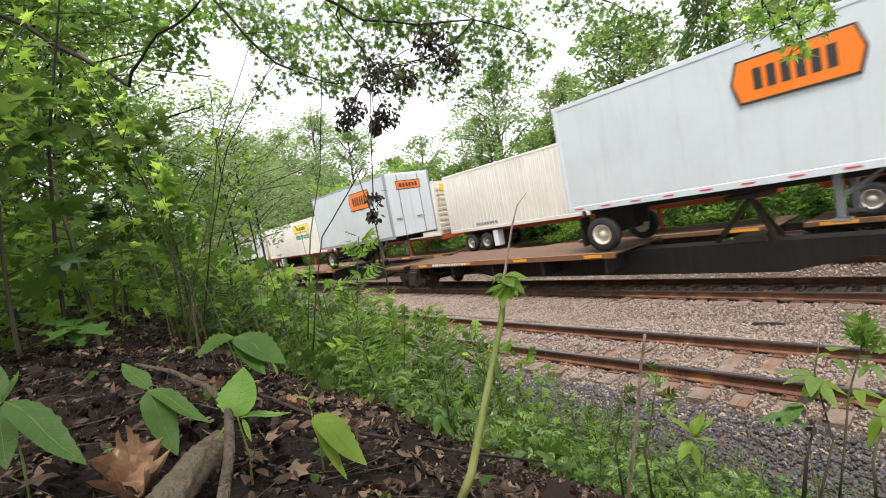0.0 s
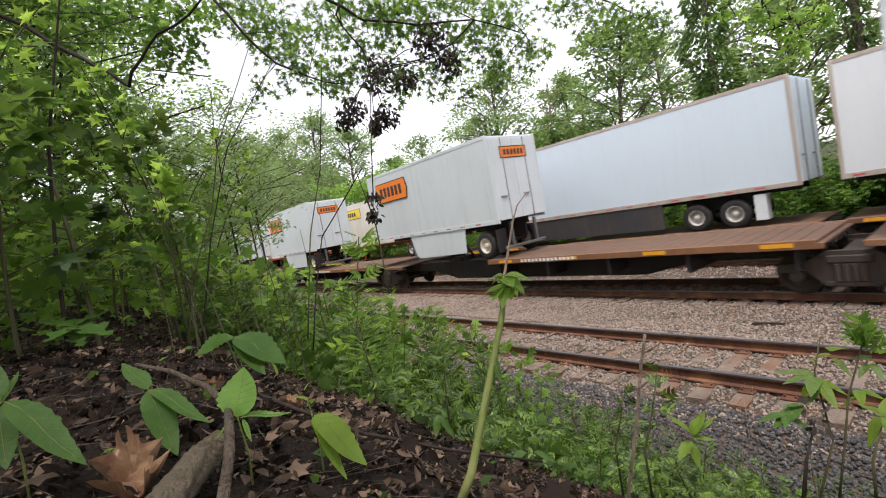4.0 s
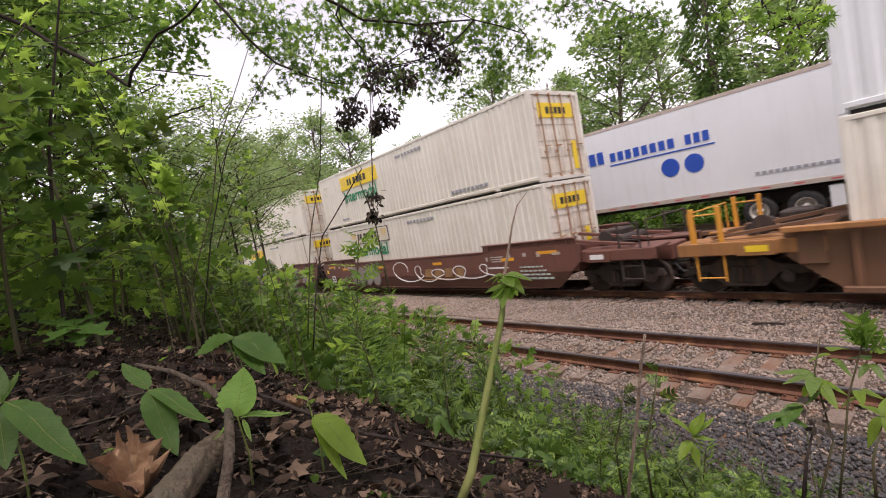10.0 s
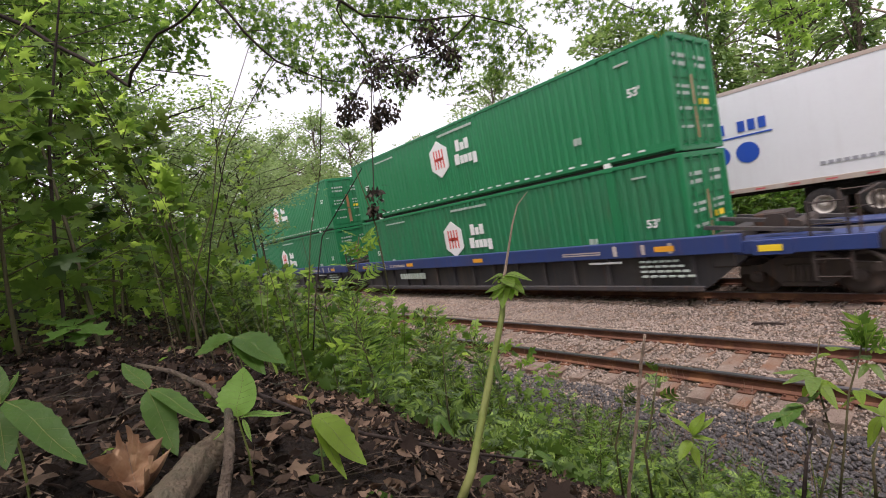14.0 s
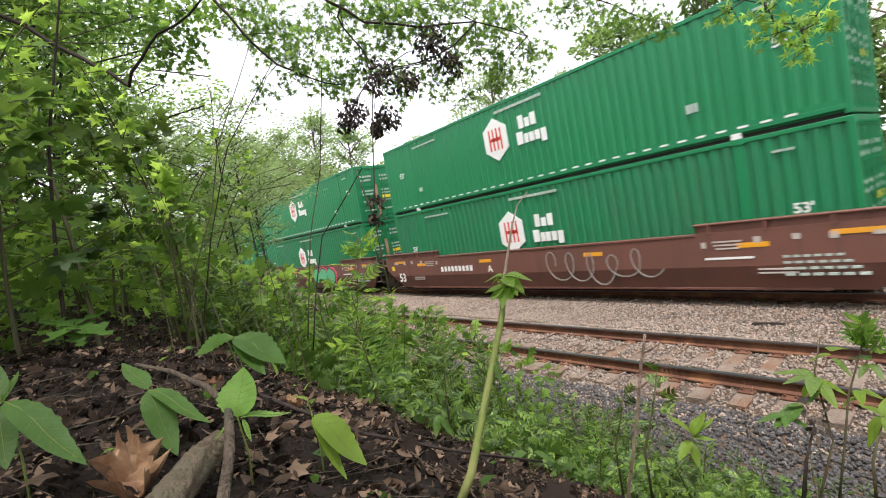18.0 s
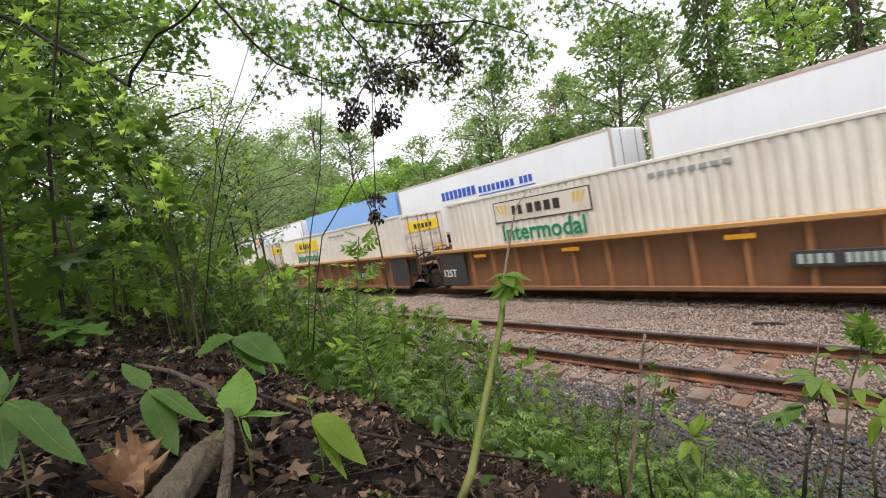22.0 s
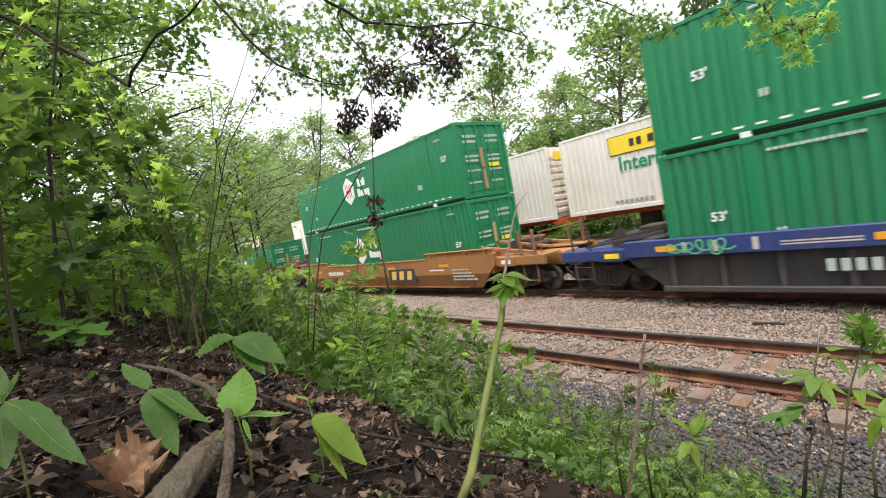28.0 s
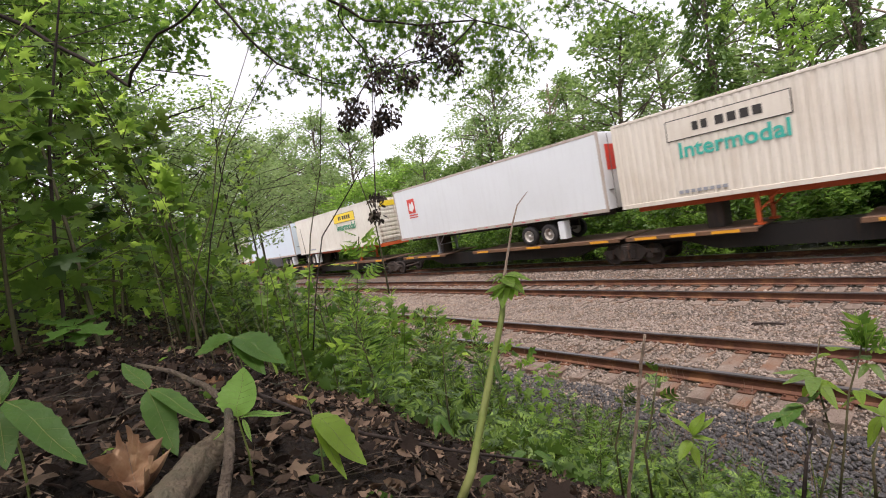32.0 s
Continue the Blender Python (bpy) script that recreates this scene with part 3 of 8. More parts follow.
            part("lock_rod", rod, rods or doors, leaf)
    return root


def side_bar(root, name, material, n, x0, x1, z0, z1, lift=0.016, gap=0.3):
    """Small lettering that cannot be read: a row of blocks on the near side."""
    return part(name, blocks(Shape(), n, x0, x1, z0, z1, -HW - lift + 0.006, gap), material, root)


def end_bar(root, name, material, n, y0, y1, z0, z1, x=L53 / 2 - 0.03):
    s = Shape()
    w = (y1 - y0) / n
    for i in range(n):
        s.box(x, x + 0.012, y0 + w * (i + 0.15), y0 + w * (i + 0.85), z0, z1)
    return part(name, s, material, root)


def yellow_board(root, board, ink, x0, z1, w=3.85, h=0.66, framed=False, word=True, word_mat=None):
    """The yellow name board and the green word below it."""
    z0 = z1 - h
    if framed:
        part("board_border", Shape().box(x0 - 0.035, x0 + w + 0.035, -HW - 0.016, -HW + 0.01, z0 - 0.035, z1 + 0.035), LETTER_BLACK, root)
    sign = part("sign_board", Shape().box(x0, x0 + w, -HW - 0.02, -HW + 0.01, z0, z1), board, root, "yellow name board with dark block lettering")
    s = blocks(Shape(), 2, x0 + w * 0.2, x0 + w * 0.34, z0 + h * 0.28, z1 - h * 0.25, -HW - 0.024, 0.35)
    blocks(s, 4, x0 + w * 0.37, x0 + w * 0.74, z0 + h * 0.28, z1 - h * 0.25, -HW - 0.024, 0.3)
    part("board_lettering", s, ink, sign)
    s = Shape()
    for k in range(3):
        s.poly([(x0 + w * (0.02 + 0.05 * k), z1 - 0.08), (x0 + w * (0.05 + 0.05 * k), z1 - 0.08), (x0 + w * (0.09 + 0.03 * k), z0 + 0.25), (x0 + w * (0.075 + 0.03 * k), z0 + 0.25)], -HW - 0.027, -HW - 0.015)
        s.poly([(x0 + w * (0.98 - 0.05 * k), z1 - 0.08), (x0 + w * (0.95 - 0.05 * k), z1 - 0.08), (x0 + w * (0.91 - 0.03 * k), z0 + 0.25), (x0 + w * (0.925 - 0.03 * k), z0 + 0.25)], -HW - 0.027, -HW - 0.015)
    part("scroll_marking", s, YELLOW_FADED, sign)
    if word:
        lettering("Intermodal", 0.78, word_mat or LETTER_GREEN, root, x0 + 0.18, -HW - 0.014, z0 - 0.66)


A53 = -L53 / 2


def white_box(faded=False, word=True, rusty=False, old=False, cream=False):
    if rusty:
        lab = "white ribbed steel container with a rusted orange panel and yellow board"
    elif cream:
        lab = "cream ribbed container with a pale name board and teal word"
    elif old:
        lab = "weathered white ribbed container with a faded board"
    else:
        lab = "white ribbed steel container with yellow board and green word"
    c = container(lab, CREAM if cream else WHITE, DOOR_WHITE, CREAM if cream else WHITE, 0.275, 0.026, rods=ROD_RUST)
    yellow_board(c, CREAM if cream or old else (YELLOW_FADED if faded else YELLOW), LETTER_BLACK, A53 + 2.7, 2.55, framed=old, word=word, word_mat=LETTER_TEAL if cream else LETTER_GREEN)
    side_bar(c, "side_marking", GREY, 9, 3.6, 5.7, 0.3, 0.42)
    side_bar(c, "side_marking", GREY, 8, 0.2, 2.2, 2.45, 2.56)
    side_bar(c, "side_marking", GREY, 4, A53 + 2.2, A53 + 3.0, 0.32, 0.42)
    b = L53 / 2
    part("door_board", Shape().box(b - 0.03, b - 0.016, -0.95, 0.85, 2.02, 2.5), YELLOW, c, "yellow board across the doors")
    end_bar(c, "door_board_lettering", LETTER_BLACK, 5, -0.6, 0.5, 2.15, 2.37, b - 0.018)
    part("hinge_seal", Shape().box(b - 0.03, b - 0.016, 0.55, 0.8, 0.3, 1.25), YELLOW, c)
    if rusty:
        part("rusted_panel", ribbed_wall(3.03, 4.45, -HW - 0.006, 0.15, H96 - 0.1, 0.275, 0.036), RUSTPATCH, c, "orange rusted wall panel")
    return c


def hexagon(cx, cz, r, sx=0.86):
    return [(cx + sx * r * math.sin(i * math.pi / 3), cz + r * math.cos(i * math.pi / 3)) for i in range(6)]


def hub_logo(c, cx, cz, r, ink=LETTER_RED, white=LETTER_WHITE):
    badge = part("badge", Shape().poly(hexagon(cx, cz, r), -HW - 0.018, -HW + 0.01), white, c, "white hexagon badge")
    s = Shape()
    for k in (-0.36, -0.12, 0.12, 0.36):
        s.box(cx + k * r - 0.05 * r, cx + k * r + 0.05 * r, -HW - 0.022, -HW, cz - 0.5 * r, cz + 0.5 * r)
    s.box(cx - 0.36 * r, cx + 0.36 * r, -HW - 0.022, -HW, cz - 0.08 * r, cz + 0.08 * r)
    part("badge_mark", s, ink, badge)
    s = Shape()
    for x0, x1, z0, z1 in ((1.5, 1.78, 0.1, 0.66), (1.86, 2.12, 0.1, 0.48), (2.2, 2.48, 0.1, 0.62), (1.3, 1.64, -0.58, -0.04), (1.72, 1.94, -0.58, -0.18), (2.0, 2.26, -0.58, -0.18), (2.33, 2.58, -0.58, -0.18), (2.66, 2.94, -0.72, -0.18)):
        s.box(cx + x0 * r, cx + x1 * r, -HW - 0.018 - 0.0001 * len(s.f), -HW, cz + z0 * r, cz + z1 * r)
    part("name_lettering", s, white, c, "white block lettering")


def green_box(lower=False):
    c = container("green ribbed container with white hexagon badge" if not lower else "dark green ribbed container with white hexagon badge in a well", GREEN if not lower else GREEN_OLD, GREEN, GREEN, 0.27, 0.026 if not lower else 0.04, (), True)
    hub_logo(c, A53 + 7.1, 1.75 if not lower else 1.5, 0.72)
    lettering("53'", 0.3, LETTER_WHITE, c, A53 + 1.05, -HW - 0.012, 1.5 if not lower else 1.16)
    lettering("53'", 0.3, LETTER_WHITE, c, 6.95, -HW - 0.012, 1.62 if not lower else 1.16)
    side_bar(c, "side_marking", SMALL_WHITE, 14, A53 + 2.3, A53 + 3.9, 2.54, 2.6)
    side_bar(c, "side_marking", SMALL_WHITE, 20, A53 + 7.2, A53 + 9.2, 2.57, 2.65)
    side_bar(c, "side_marking", SMALL_WHITE, 3, 5.15, 5.42, 0.8, 1.0)
    side_bar(c, "side_marking", SMALL_WHITE, 2, A53 + 2.3, A53 + 2.5, 0.74, 0.9)
    side_bar(c, "side_marking", SMALL_WHITE, 5, 6.7, 7.1, 2.47, 2.52)
    door_marks(c)
    return c


def door_marks(c, badge=True):
    x = L53 / 2 - 0.03
    for y in (-1.0, 0.2):
        s = Shape()
        for k, (z0, z1) in enumerate(((2.3, 2.4), (2.1, 2.2), (1.55, 1.63), (1.38, 1.46), (1.0, 1.08), (0.55, 0.62))):
            n, w = 5 + k % 3, (0.75 - 0.1 * (k % 2)) / (5 + k % 3)
            for i in range(n):
                s.box(x, x + 0.012, y + w * (i + 0.15), y + w * (i + 0.85), z0, z1)
        part("door_marking", s, SMALL_WHITE, c)
    part("warning_plate", Shape().box(x, x + 0.013, 0.2, 0.75, 1.15, 1.3), YELLOW, c)
    part("rust_patch", Shape().box(x, x + 0.011, -0.2, -0.04, 0.3, 1.9), ROD_RUST, c, "rusty bare streak on the door")


def plain_box(label, side, doors, pitch=0.36, ink=LETTER_WHITE):
    c = container(label, side, doors, side, pitch, 0.04)
    side_bar(c, "side_marking", ink, 10, 3.4, 5.6, 2.45, 2.56)
    side_bar(c, "side_marking", ink, 4, -6.8, -6.3, 1.9, 2.1)
    end_bar(c, "door_marking", ink, 6, -1.0, -0.2, 2.3, 2.42)
    end_bar(c, "door_marking", ink, 5, 0.2, 0.9, 2.1, 2.22)
    return c


def emp_box():
    c = container("green ribbed container with a yellow square emblem", GREEN_OLD, GREEN_OLD, GREEN_OLD, 0.27, 0.045)
    part("emblem", Shape().box(A53 + 4.7, A53 + 5.65, -HW - 0.018, -HW, 1.45, 2.4), YELLOW, c, "yellow square emblem")
    part("emblem_lettering", blocks(Shape(), 3, A53 + 4.8, A53 + 5.55, 1.62, 2.2, -HW - 0.02, 0.25), LETTER_BLUE, c)
    part("diamond_plate", Shape().poly([(A53 + 3.9, 2.0), (A53 + 4.12, 2.25), (A53 + 4.34, 2.0), (A53 + 4.12, 1.75)], -HW - 0.018, -HW), LETTER_WHITE, c)
    lettering("53'", 0.42, LETTER_WHITE, c, A53 + 1.05, -HW - 0.012, 1.6)
    lettering("53'", 0.42, LETTER_WHITE, c, 7.0, -HW - 0.012, 1.9)
    side_bar(c, "side_marking", LETTER_WHITE, 8, 5.6, 7.8, 0.75, 0.87)
    side_bar(c, "side_marking", LETTER_WHITE, 2, 5.1, 5.5, 0.85, 1.15)
    side_bar(c, "side_marking", LETTER_WHITE, 10, A53 + 1.0, A53 + 2.6, 2.5, 2.6)
    b = L53 / 2
    part("door_emblem", Shape().box(b - 0.03, b - 0.016, -0.95, -0.35, 1.85, 2.5), YELLOW, c)
    part("diamond_plate", Shape().box(b - 0.03, b - 0.016, 0.35, 0.75, 1.75, 2.15), LETTER_WHITE, c)
    door_marks(c)
    return c


def orange_box(pale):
    m = ORANGE_PALE if pale else ORANGE
    c = container("faded pale orange ribbed container" if pale else "bright orange ribbed container with black block lettering", m, m, m, 0.27, 0.04, ((A53, A53 + 1.6),))
    if pale:
        part("repainted_bay", Shape().box(A53 + 0.14, A53 + 1.95, -HW - 0.006, -HW + 0.02, 0.2, H96 - 0.1), ORANGE, c, "bright orange repainted bay")
    side_bar(c, "name_lettering", LETTER_BLACK, 9, A53 + 2.7, A53 + 4.7, 1.7, 1.98, gap=0.3)
    side_bar(c, "name_underline", LETTER_BLACK, 3, A53 + 2.7, A53 + 4.7, 1.5, 1.6, gap=0.1)
    part("round_patch", Shape().poly(hexagon(0.6, 2.05, 0.3, 1.0), -HW - 0.018, -HW), GREY, c, "grey faded patch")
    end_bar(c, "door_name_lettering", LETTER_BLACK, 8, -1.0, 1.0, 2.1, 2.42)
    for z in (0.7, 1.0, 1.4):
        end_bar(c, "door_marking", LETTER_BLACK, 6, 0.15, 1.0, z, z + 0.1)
    return c


def logistics_box():
    c = container("clean white ribbed container with violet block lettering", CLEAN_WHITE, DOOR_WHITE, CLEAN_WHITE, 0.36, 0.03, rods=ROD_RUST)
    part("name_lettering", blocks(blocks(Shape(), 3, A53 + 2.6, A53 + 4.0, 1.55, 2.15, -HW - 0.016, 0.25), 9, A53 + 4.15, A53 + 7.1, 1.55, 2.0, -HW - 0.016, 0.3), LETTER_VIOLET, c, "violet block lettering")
    ring = Shape()
    for i in range(16):
        q, r = math.radians(100 + i * 10), math.radians(110 + i * 10)
        ring.poly([(A53 + 3.0 + k * math.cos(t), 1.85 + k * math.sin(t)) for t, k in ((q, 0.8), (r, 0.8), (r, 0.72), (q, 0.72))], -HW - 0.016, -HW)
    part("red_arc", ring, LETTER_RED, c)
    end_bar(c, "door_name_lettering", LETTER_VIOLET, 3, -0.75, 0.85, 2.05, 2.5)
    part("door_label", Shape().box(L53 / 2 - 0.03, L53 / 2 - 0.016, -0.2, 0.35, 1.1, 1.4), YELLOW, c)
    side_bar(c, "side_marking", LETTER_VIOLET, 6, 4.4, 5.6, 2.45, 2.57)
    side_bar(c, "side_marking", GREY, 8, -1.0, 0.8, 2.45, 2.55)
    side_bar(c, "side_marking", GREY, 2, 5.2, 5.5, 0.8, 1.1)
    return c


def red_box():
    c = container("red-orange ribbed container with white hexagon badge", RED_ORANGE, RED_ORANGE, RED_ORANGE, 0.36, 0.035)
    hub_logo(c, A53 + 6.2, 1.55, 0.62, RED_ORANGE)
    side_bar(c, "side_marking", LETTER_WHITE, 10, 2.6, 5.2, 2.3, 2.48, gap=0.15)
    lettering("53'", 0.36, LETTER_WHITE, c, 6.6, -HW - 0.012, 1.2)
    lettering("53'", 0.3, LETTER_WHITE, c, A53 + 0.8, -HW - 0.012, 0.5)
    door_marks(c)
    return c


def grey_box():
    c = container("grey ribbed container with violet name panel", GREY, GREY, GREY, 0.3, 0.035)
    part("name_panel", Shape().box(A53 + 3.0, A53 + 5.6, -HW - 0.018, -HW, 1.35, 2.1), LETTER_VIOLET, c, "violet name panel")
    part("panel_lettering", blocks(Shape(), 5, A53 + 3.2, A53 + 5.2, 1.55, 1.9, -HW - 0.021, 0.25), LETTER_WHITE, c)
    for x in (4.9, 5.7):
        part("diamond_plate", Shape().poly([(x - 0.22, 2.1), (x, 2.36), (x + 0.22, 2.1), (x, 1.84)], -HW - 0.018, -HW), LETTER_WHITE, c)
    part("triangle_mark", Shape().poly([(4.9, 0.75), (5.3, 1.05), (5.7, 0.75)], -HW - 0.018, -HW), LETTER_VIOLET, c)
    return c


# ---- rail trucks (bogies) ----
def wheel_mesh():
    s = Shape()
    s.lathe((0, 0, 0), (0, 1, 0), [(0.02, -0.09), (0.1, -0.09), (0.12, -0.02), (0.36, -0.03), (0.37, -0.07), (0.42, -0.07), (0.425, 0.04), (0.455, 0.045), (0.455, 0.07), (0.36, 0.075), (0.34, 0.03), (0.1, 0.03), (0.02, 0.03)], 24)
    return mesh_of("wheel", s, DIRTY_SHADED_STEEL, True)


WHEEL = wheel_mesh()


def side_frame_mesh():
    s = Shape()
    out = [(-1.25, 0.52), (-1.2, 0.68), (-0.75, 0.72), (-0.35, 0.95), (0.35, 0.95), (0.75, 0.72), (1.2, 0.68), (1.25, 0.52), (1.0, 0.5), (0.72, 0.55), (0.45, 0.25), (-0.45, 0.25), (-0.72, 0.55), (-1.0, 0.5)]
    s.poly(out, -0.06, 0.06)
    for k in (-0.2, -0.07, 0.07, 0.2):
        s.cyl((k, -0.09, 0.33), (k, -0.09, 0.68), 0.055, n=8)
    s.box(-0.42, 0.42, -0.1, 0.1, 0.22, 0.32, 0.015)
    s.box(-0.36, 0.36, -0.1, 0.12, 0.7, 0.86, 0.02)
    for x in (-0.88, 0.88):
        s.cyl((x, -0.16, 0.45), (x, 0.08, 0.45), 0.13, n=12)
        s.cyl((x, -0.19, 0.45), (x, -0.15, 0.45), 0.08, n=8)
    return mesh_of("side_frame", s, DIRTY_SHADED_STEEL)


SIDE_FRAME = side_frame_mesh()
AXLE = mesh_of("axle", Shape().cyl((0, -0.75, 0), (0, 0.75, 0), 0.08, n=8), DIRTY_SHADED_STEEL)
BOLSTER = mesh_of("bolster", Shape().box(-0.25, 0.25, -1.1, 1.1, 0.55, 0.85, 0.03), DIRTY_SHADED_STEEL)


def bogie(parent, x):
    b = part("wheel_truck", BOLSTER, DIRTY_SHADED_STEEL, parent, "cast steel four-wheel truck", at=pose(x, 0, 0))
    for y in (-1.02, 1.02):
        part("side_frame", SIDE_FRAME, DIRTY_SHADED_STEEL, b, at=pose(0, y, 0, 0, 0, 0 if y < 0 else 180))
    for dx in (-0.88, 0.88):
        part("axle", AXLE, DIRTY_SHADED_STEEL, b, at=pose(dx, 0, 0.45))
        for y in (-0.75, 0.75):
            part("wheel", WHEEL, DIRTY_SHADED_STEEL, b, at=pose(dx, y, 0.45, 0, 0, 0 if y > 0 else 180))
    return b


def handrails(parent, x, d, mat_, top=2.05, thick=False):
    """Ladder posts, rungs and grab irons at the end of a car; d is the way outward."""
    for y in (-1.38, 1.38):
        s = Shape()
        for dx in (0.0, 0.6):
            c = x + d * dx
            if thick:
                s.box(c - 0.05, c + 0.05, y - 0.04, y + 0.04, 1.0, top + 0.12, 0.01)
                s.cyl((c, y, 0.4), (c, y, 1.0), 0.022, n=6)
            else:
                s.box(c - 0.028, c + 0.028, y - 0.02, y + 0.02, 0.42, top, 0.006)
        for k in range(1 if thick else 4):
            z = 0.48 + k * 0.36
            s.cyl((x, y, z), (x + d * 0.6, y, z), 0.018, n=6)
        s.cyl((x, y, top - 0.05), (x + d * 0.6, y, top - 0.05), 0.02, n=6)
        part("ladder", s, mat_, parent)
    s = Shape()
    s.tube([(x + d * 0.75, -1.2, 1.2), (x + d * 0.75, -1.2, top), (x + d * 0.75, 1.2, top), (x + d * 0.75, 1.2, 1.2)], 0.022, 0.022)
    part("grab_rail", s, mat_, parent)


def coupler(parent, x, d):
    s = Shape().box(min(x, x + d * 0.9), max(x, x + d * 0.9), -0.13, 0.13, 0.72, 0.98, 0.03)
    s.box(min(x + d * 0.75, x + d * 1.1), max(x + d * 0.75, x + d * 1.1), -0.22, 0.2, 0.68, 1.02, 0.05)
    part("coupler", s, DIRTY_SHADED_STEEL, parent)
    s = Shape().tube([(x + d * 0.2, -0.35, 0.85), (x + d * 0.6, -0.4, 0.45), (x + d * 1.0, -0.3, 0.5)], 0.03, 0.03)
    part("air_hose", s, BLACK, parent)


POST_YELLOW = paint("safety_yellow_post", (0.66, 0.3, 0.035), (0.35, 0.18, 0.05), 0.35, 0.5, 0.15)
BEARER = mesh_of("cross_bearer", Shape().box(-0.25, 0.25, -1.3, 1.3, 0.4, 0.6, 0.02), BLACK)


def well_unit(label, body, accent, style, ribs=None, *, front=True, back=True, number=True, brand=None, chord=1.56, letter="", deep=0.1):
    """One well of a stack car. front/back: a coupler end with its own truck; otherwise a shared joint."""
    root = thing("well_car", label, "freight car", "cars of the near train")
    h = 8.35
    ef, eb = (3.1 if front else 1.35), (3.1 if back else 1.35)
    yo = 1.5
    for y in (-1, 1):
        s = Shape()
        if style == "smooth":
            fold = 0.78
            out = [(-h - 0.45, fold), (h + 0.45, fold), (h + 0.8, 1.08), (h + 0.86, chord + 0.04), (h - 3.3, chord + 0.02), (h - 3.35, chord), (-h + 3.35, chord), (-h + 3.3, chord + 0.02), (-h - 0.86, chord + 0.04), (-h - 0.8, 1.08)]
            s.poly(out, y * yo - 0.05, y * yo + 0.05)
            low = [(-h - 0.12, 0.5), (-h + 0.25, 0.22), (h - 0.25, 0.22), (h + 0.12, 0.5), (h + 0.45, fold), (-h - 0.45, fold)]
            tuck = [y * (yo - (fold - z) * 0.3) for x, z in low]
            s.add([(x, q - 0.05, z) for (x, z), q in zip(low, tuck)] + [(x, q + 0.05, z) for (x, z), q in zip(low, tuck)], [(0, 1, 2, 3, 4, 5), (11, 10, 9, 8, 7, 6)] + [(i, 6 + i, 6 + (i + 1) % 6, (i + 1) % 6) for i in range(6)])
        else:
            out = [(-h + 0.1, 0.24), (h - 0.1, 0.24), (h + 0.25, 0.5), (h + 0.8, 0.95), (h + 0.8, chord), (-h - 0.8, chord), (-h - 0.8, 0.95), (-h - 0.25, 0.5)]
            s.poly(out, y * (yo - 0.14) - 0.03, y * (yo - 0.14) + 0.03)
        side = part("side_sill", s, body, root)
        if style == "smooth":
            lip = Shape().box(-h + 3.3, h - 3.3, y * yo - 0.07, y * yo + 0.07, chord - 0.04, chord + 0.02, 0.01)
            lip.box(-h + 0.9, h - 0.9, y * (yo - 0.15) - 0.075, y * (yo - 0.15) + 0.075, 0.2, 0.26, 0.01)
            part("sill_flange", lip, body, side)
            for q in (-1, 1):
                a0, a1 = sorted((q * (h - 3.3), q * (h + 0.7)))
                s = Shape().box(a0, a1, y * yo - 0.03, y * yo + 0.03, chord + 0.02, chord + 0.2)
                s.box(a0 - 0.03, a1 + 0.03, y * yo - 0.085, y * yo + 0.085, chord + 0.2, chord + 0.245, 0.012)
                for k in range(4):
                    xk = a0 + 0.3 + k * (a1 - a0 - 0.6) / 3
                    s.box(xk - 0.03, xk + 0.03, y * yo - 0.08, y * yo + 0.08, chord + 0.02, chord + 0.2)
                part("raised_cap", s, body, side)
        else:
            top = Shape().box(-h - 0.8, h + 0.8, y * yo - 0.12, y * yo + 0.06, chord - deep, chord + 0.02, 0.015)
            part("top_chord", top, accent, side)
            part("bottom_chord", Shape().box(-h + 0.1, h - 0.1, y * yo - 0.1, y * yo + 0.02, 0.2, 0.32, 0.012), body, side)
            n = 15
            for i in range(n):
                x = -h + 0.35 + (2 * h - 0.7) * i / (n - 1)
                part("stiffener_rib", Shape().box(x - 0.06, x + 0.06, min(y * yo, y * (yo - 0.14)), max(y * yo, y * (yo - 0.14)), 0.3, chord - deep + 0.01, 0.012), ribs or body, side)
    for i in range(7):
        part("cross_bearer", BEARER, BLACK, root, at=pose(-7.5 + i * 2.5, 0, 0))
    for d, e, own in ((1, ef, front), (-1, eb, back)):
        x0, x1 = d * (h + 0.1), d * (h - 0.1 + e)
        s = Shape().box(min(x0, x1), max(x0, x1), -0.45, 0.45, 0.8, 1.25, 0.03)
        s.box(min(x0, x0 + d * 0.5), max(x0, x0 + d * 0.5), -1.45, 1.45, 0.75, 1.5, 0.03)
        # at shared joints body paint gives way to black, imitating the shade there
        part("end_sill", s, body if own else BLACK, root)
        if own:
            deck = Shape()
            for y in (-1, 1):
                deck.box(min(x0, x1), max(x0, x1), min(y * 0.55, y * 1.4), max(y * 0.55, y * 1.4), 1.27, 1.33, 0.01)
                deck.box(min(x0, x1), max(x0, x1), y * 1.38 - 0.06, y * 1.38 + 0.06, 1.02, 1.33, 0.015)
            part("end_platform", deck, accent if style == "ribbed" else body, root)
            handrails(root, d * (h + 2.0), d, POST_YELLOW if accent is TAN and style == "ribbed" else (RUST_PANEL if accent in (TAN, YELLOW_STEEL) else DIRTY_SHADED_STEEL), thick=accent in (TAN, YELLOW_STEEL))
            s = Shape().lathe((d * (h + 1.3), -0.85, 1.6), (0, 1, 0), [(0.02, -0.05), (0.22, -0.05), (0.22, 0.0), (0.02, 0.0)], 14)
            part("brake_wheel", s, DIRTY_SHADED_STEEL, root)
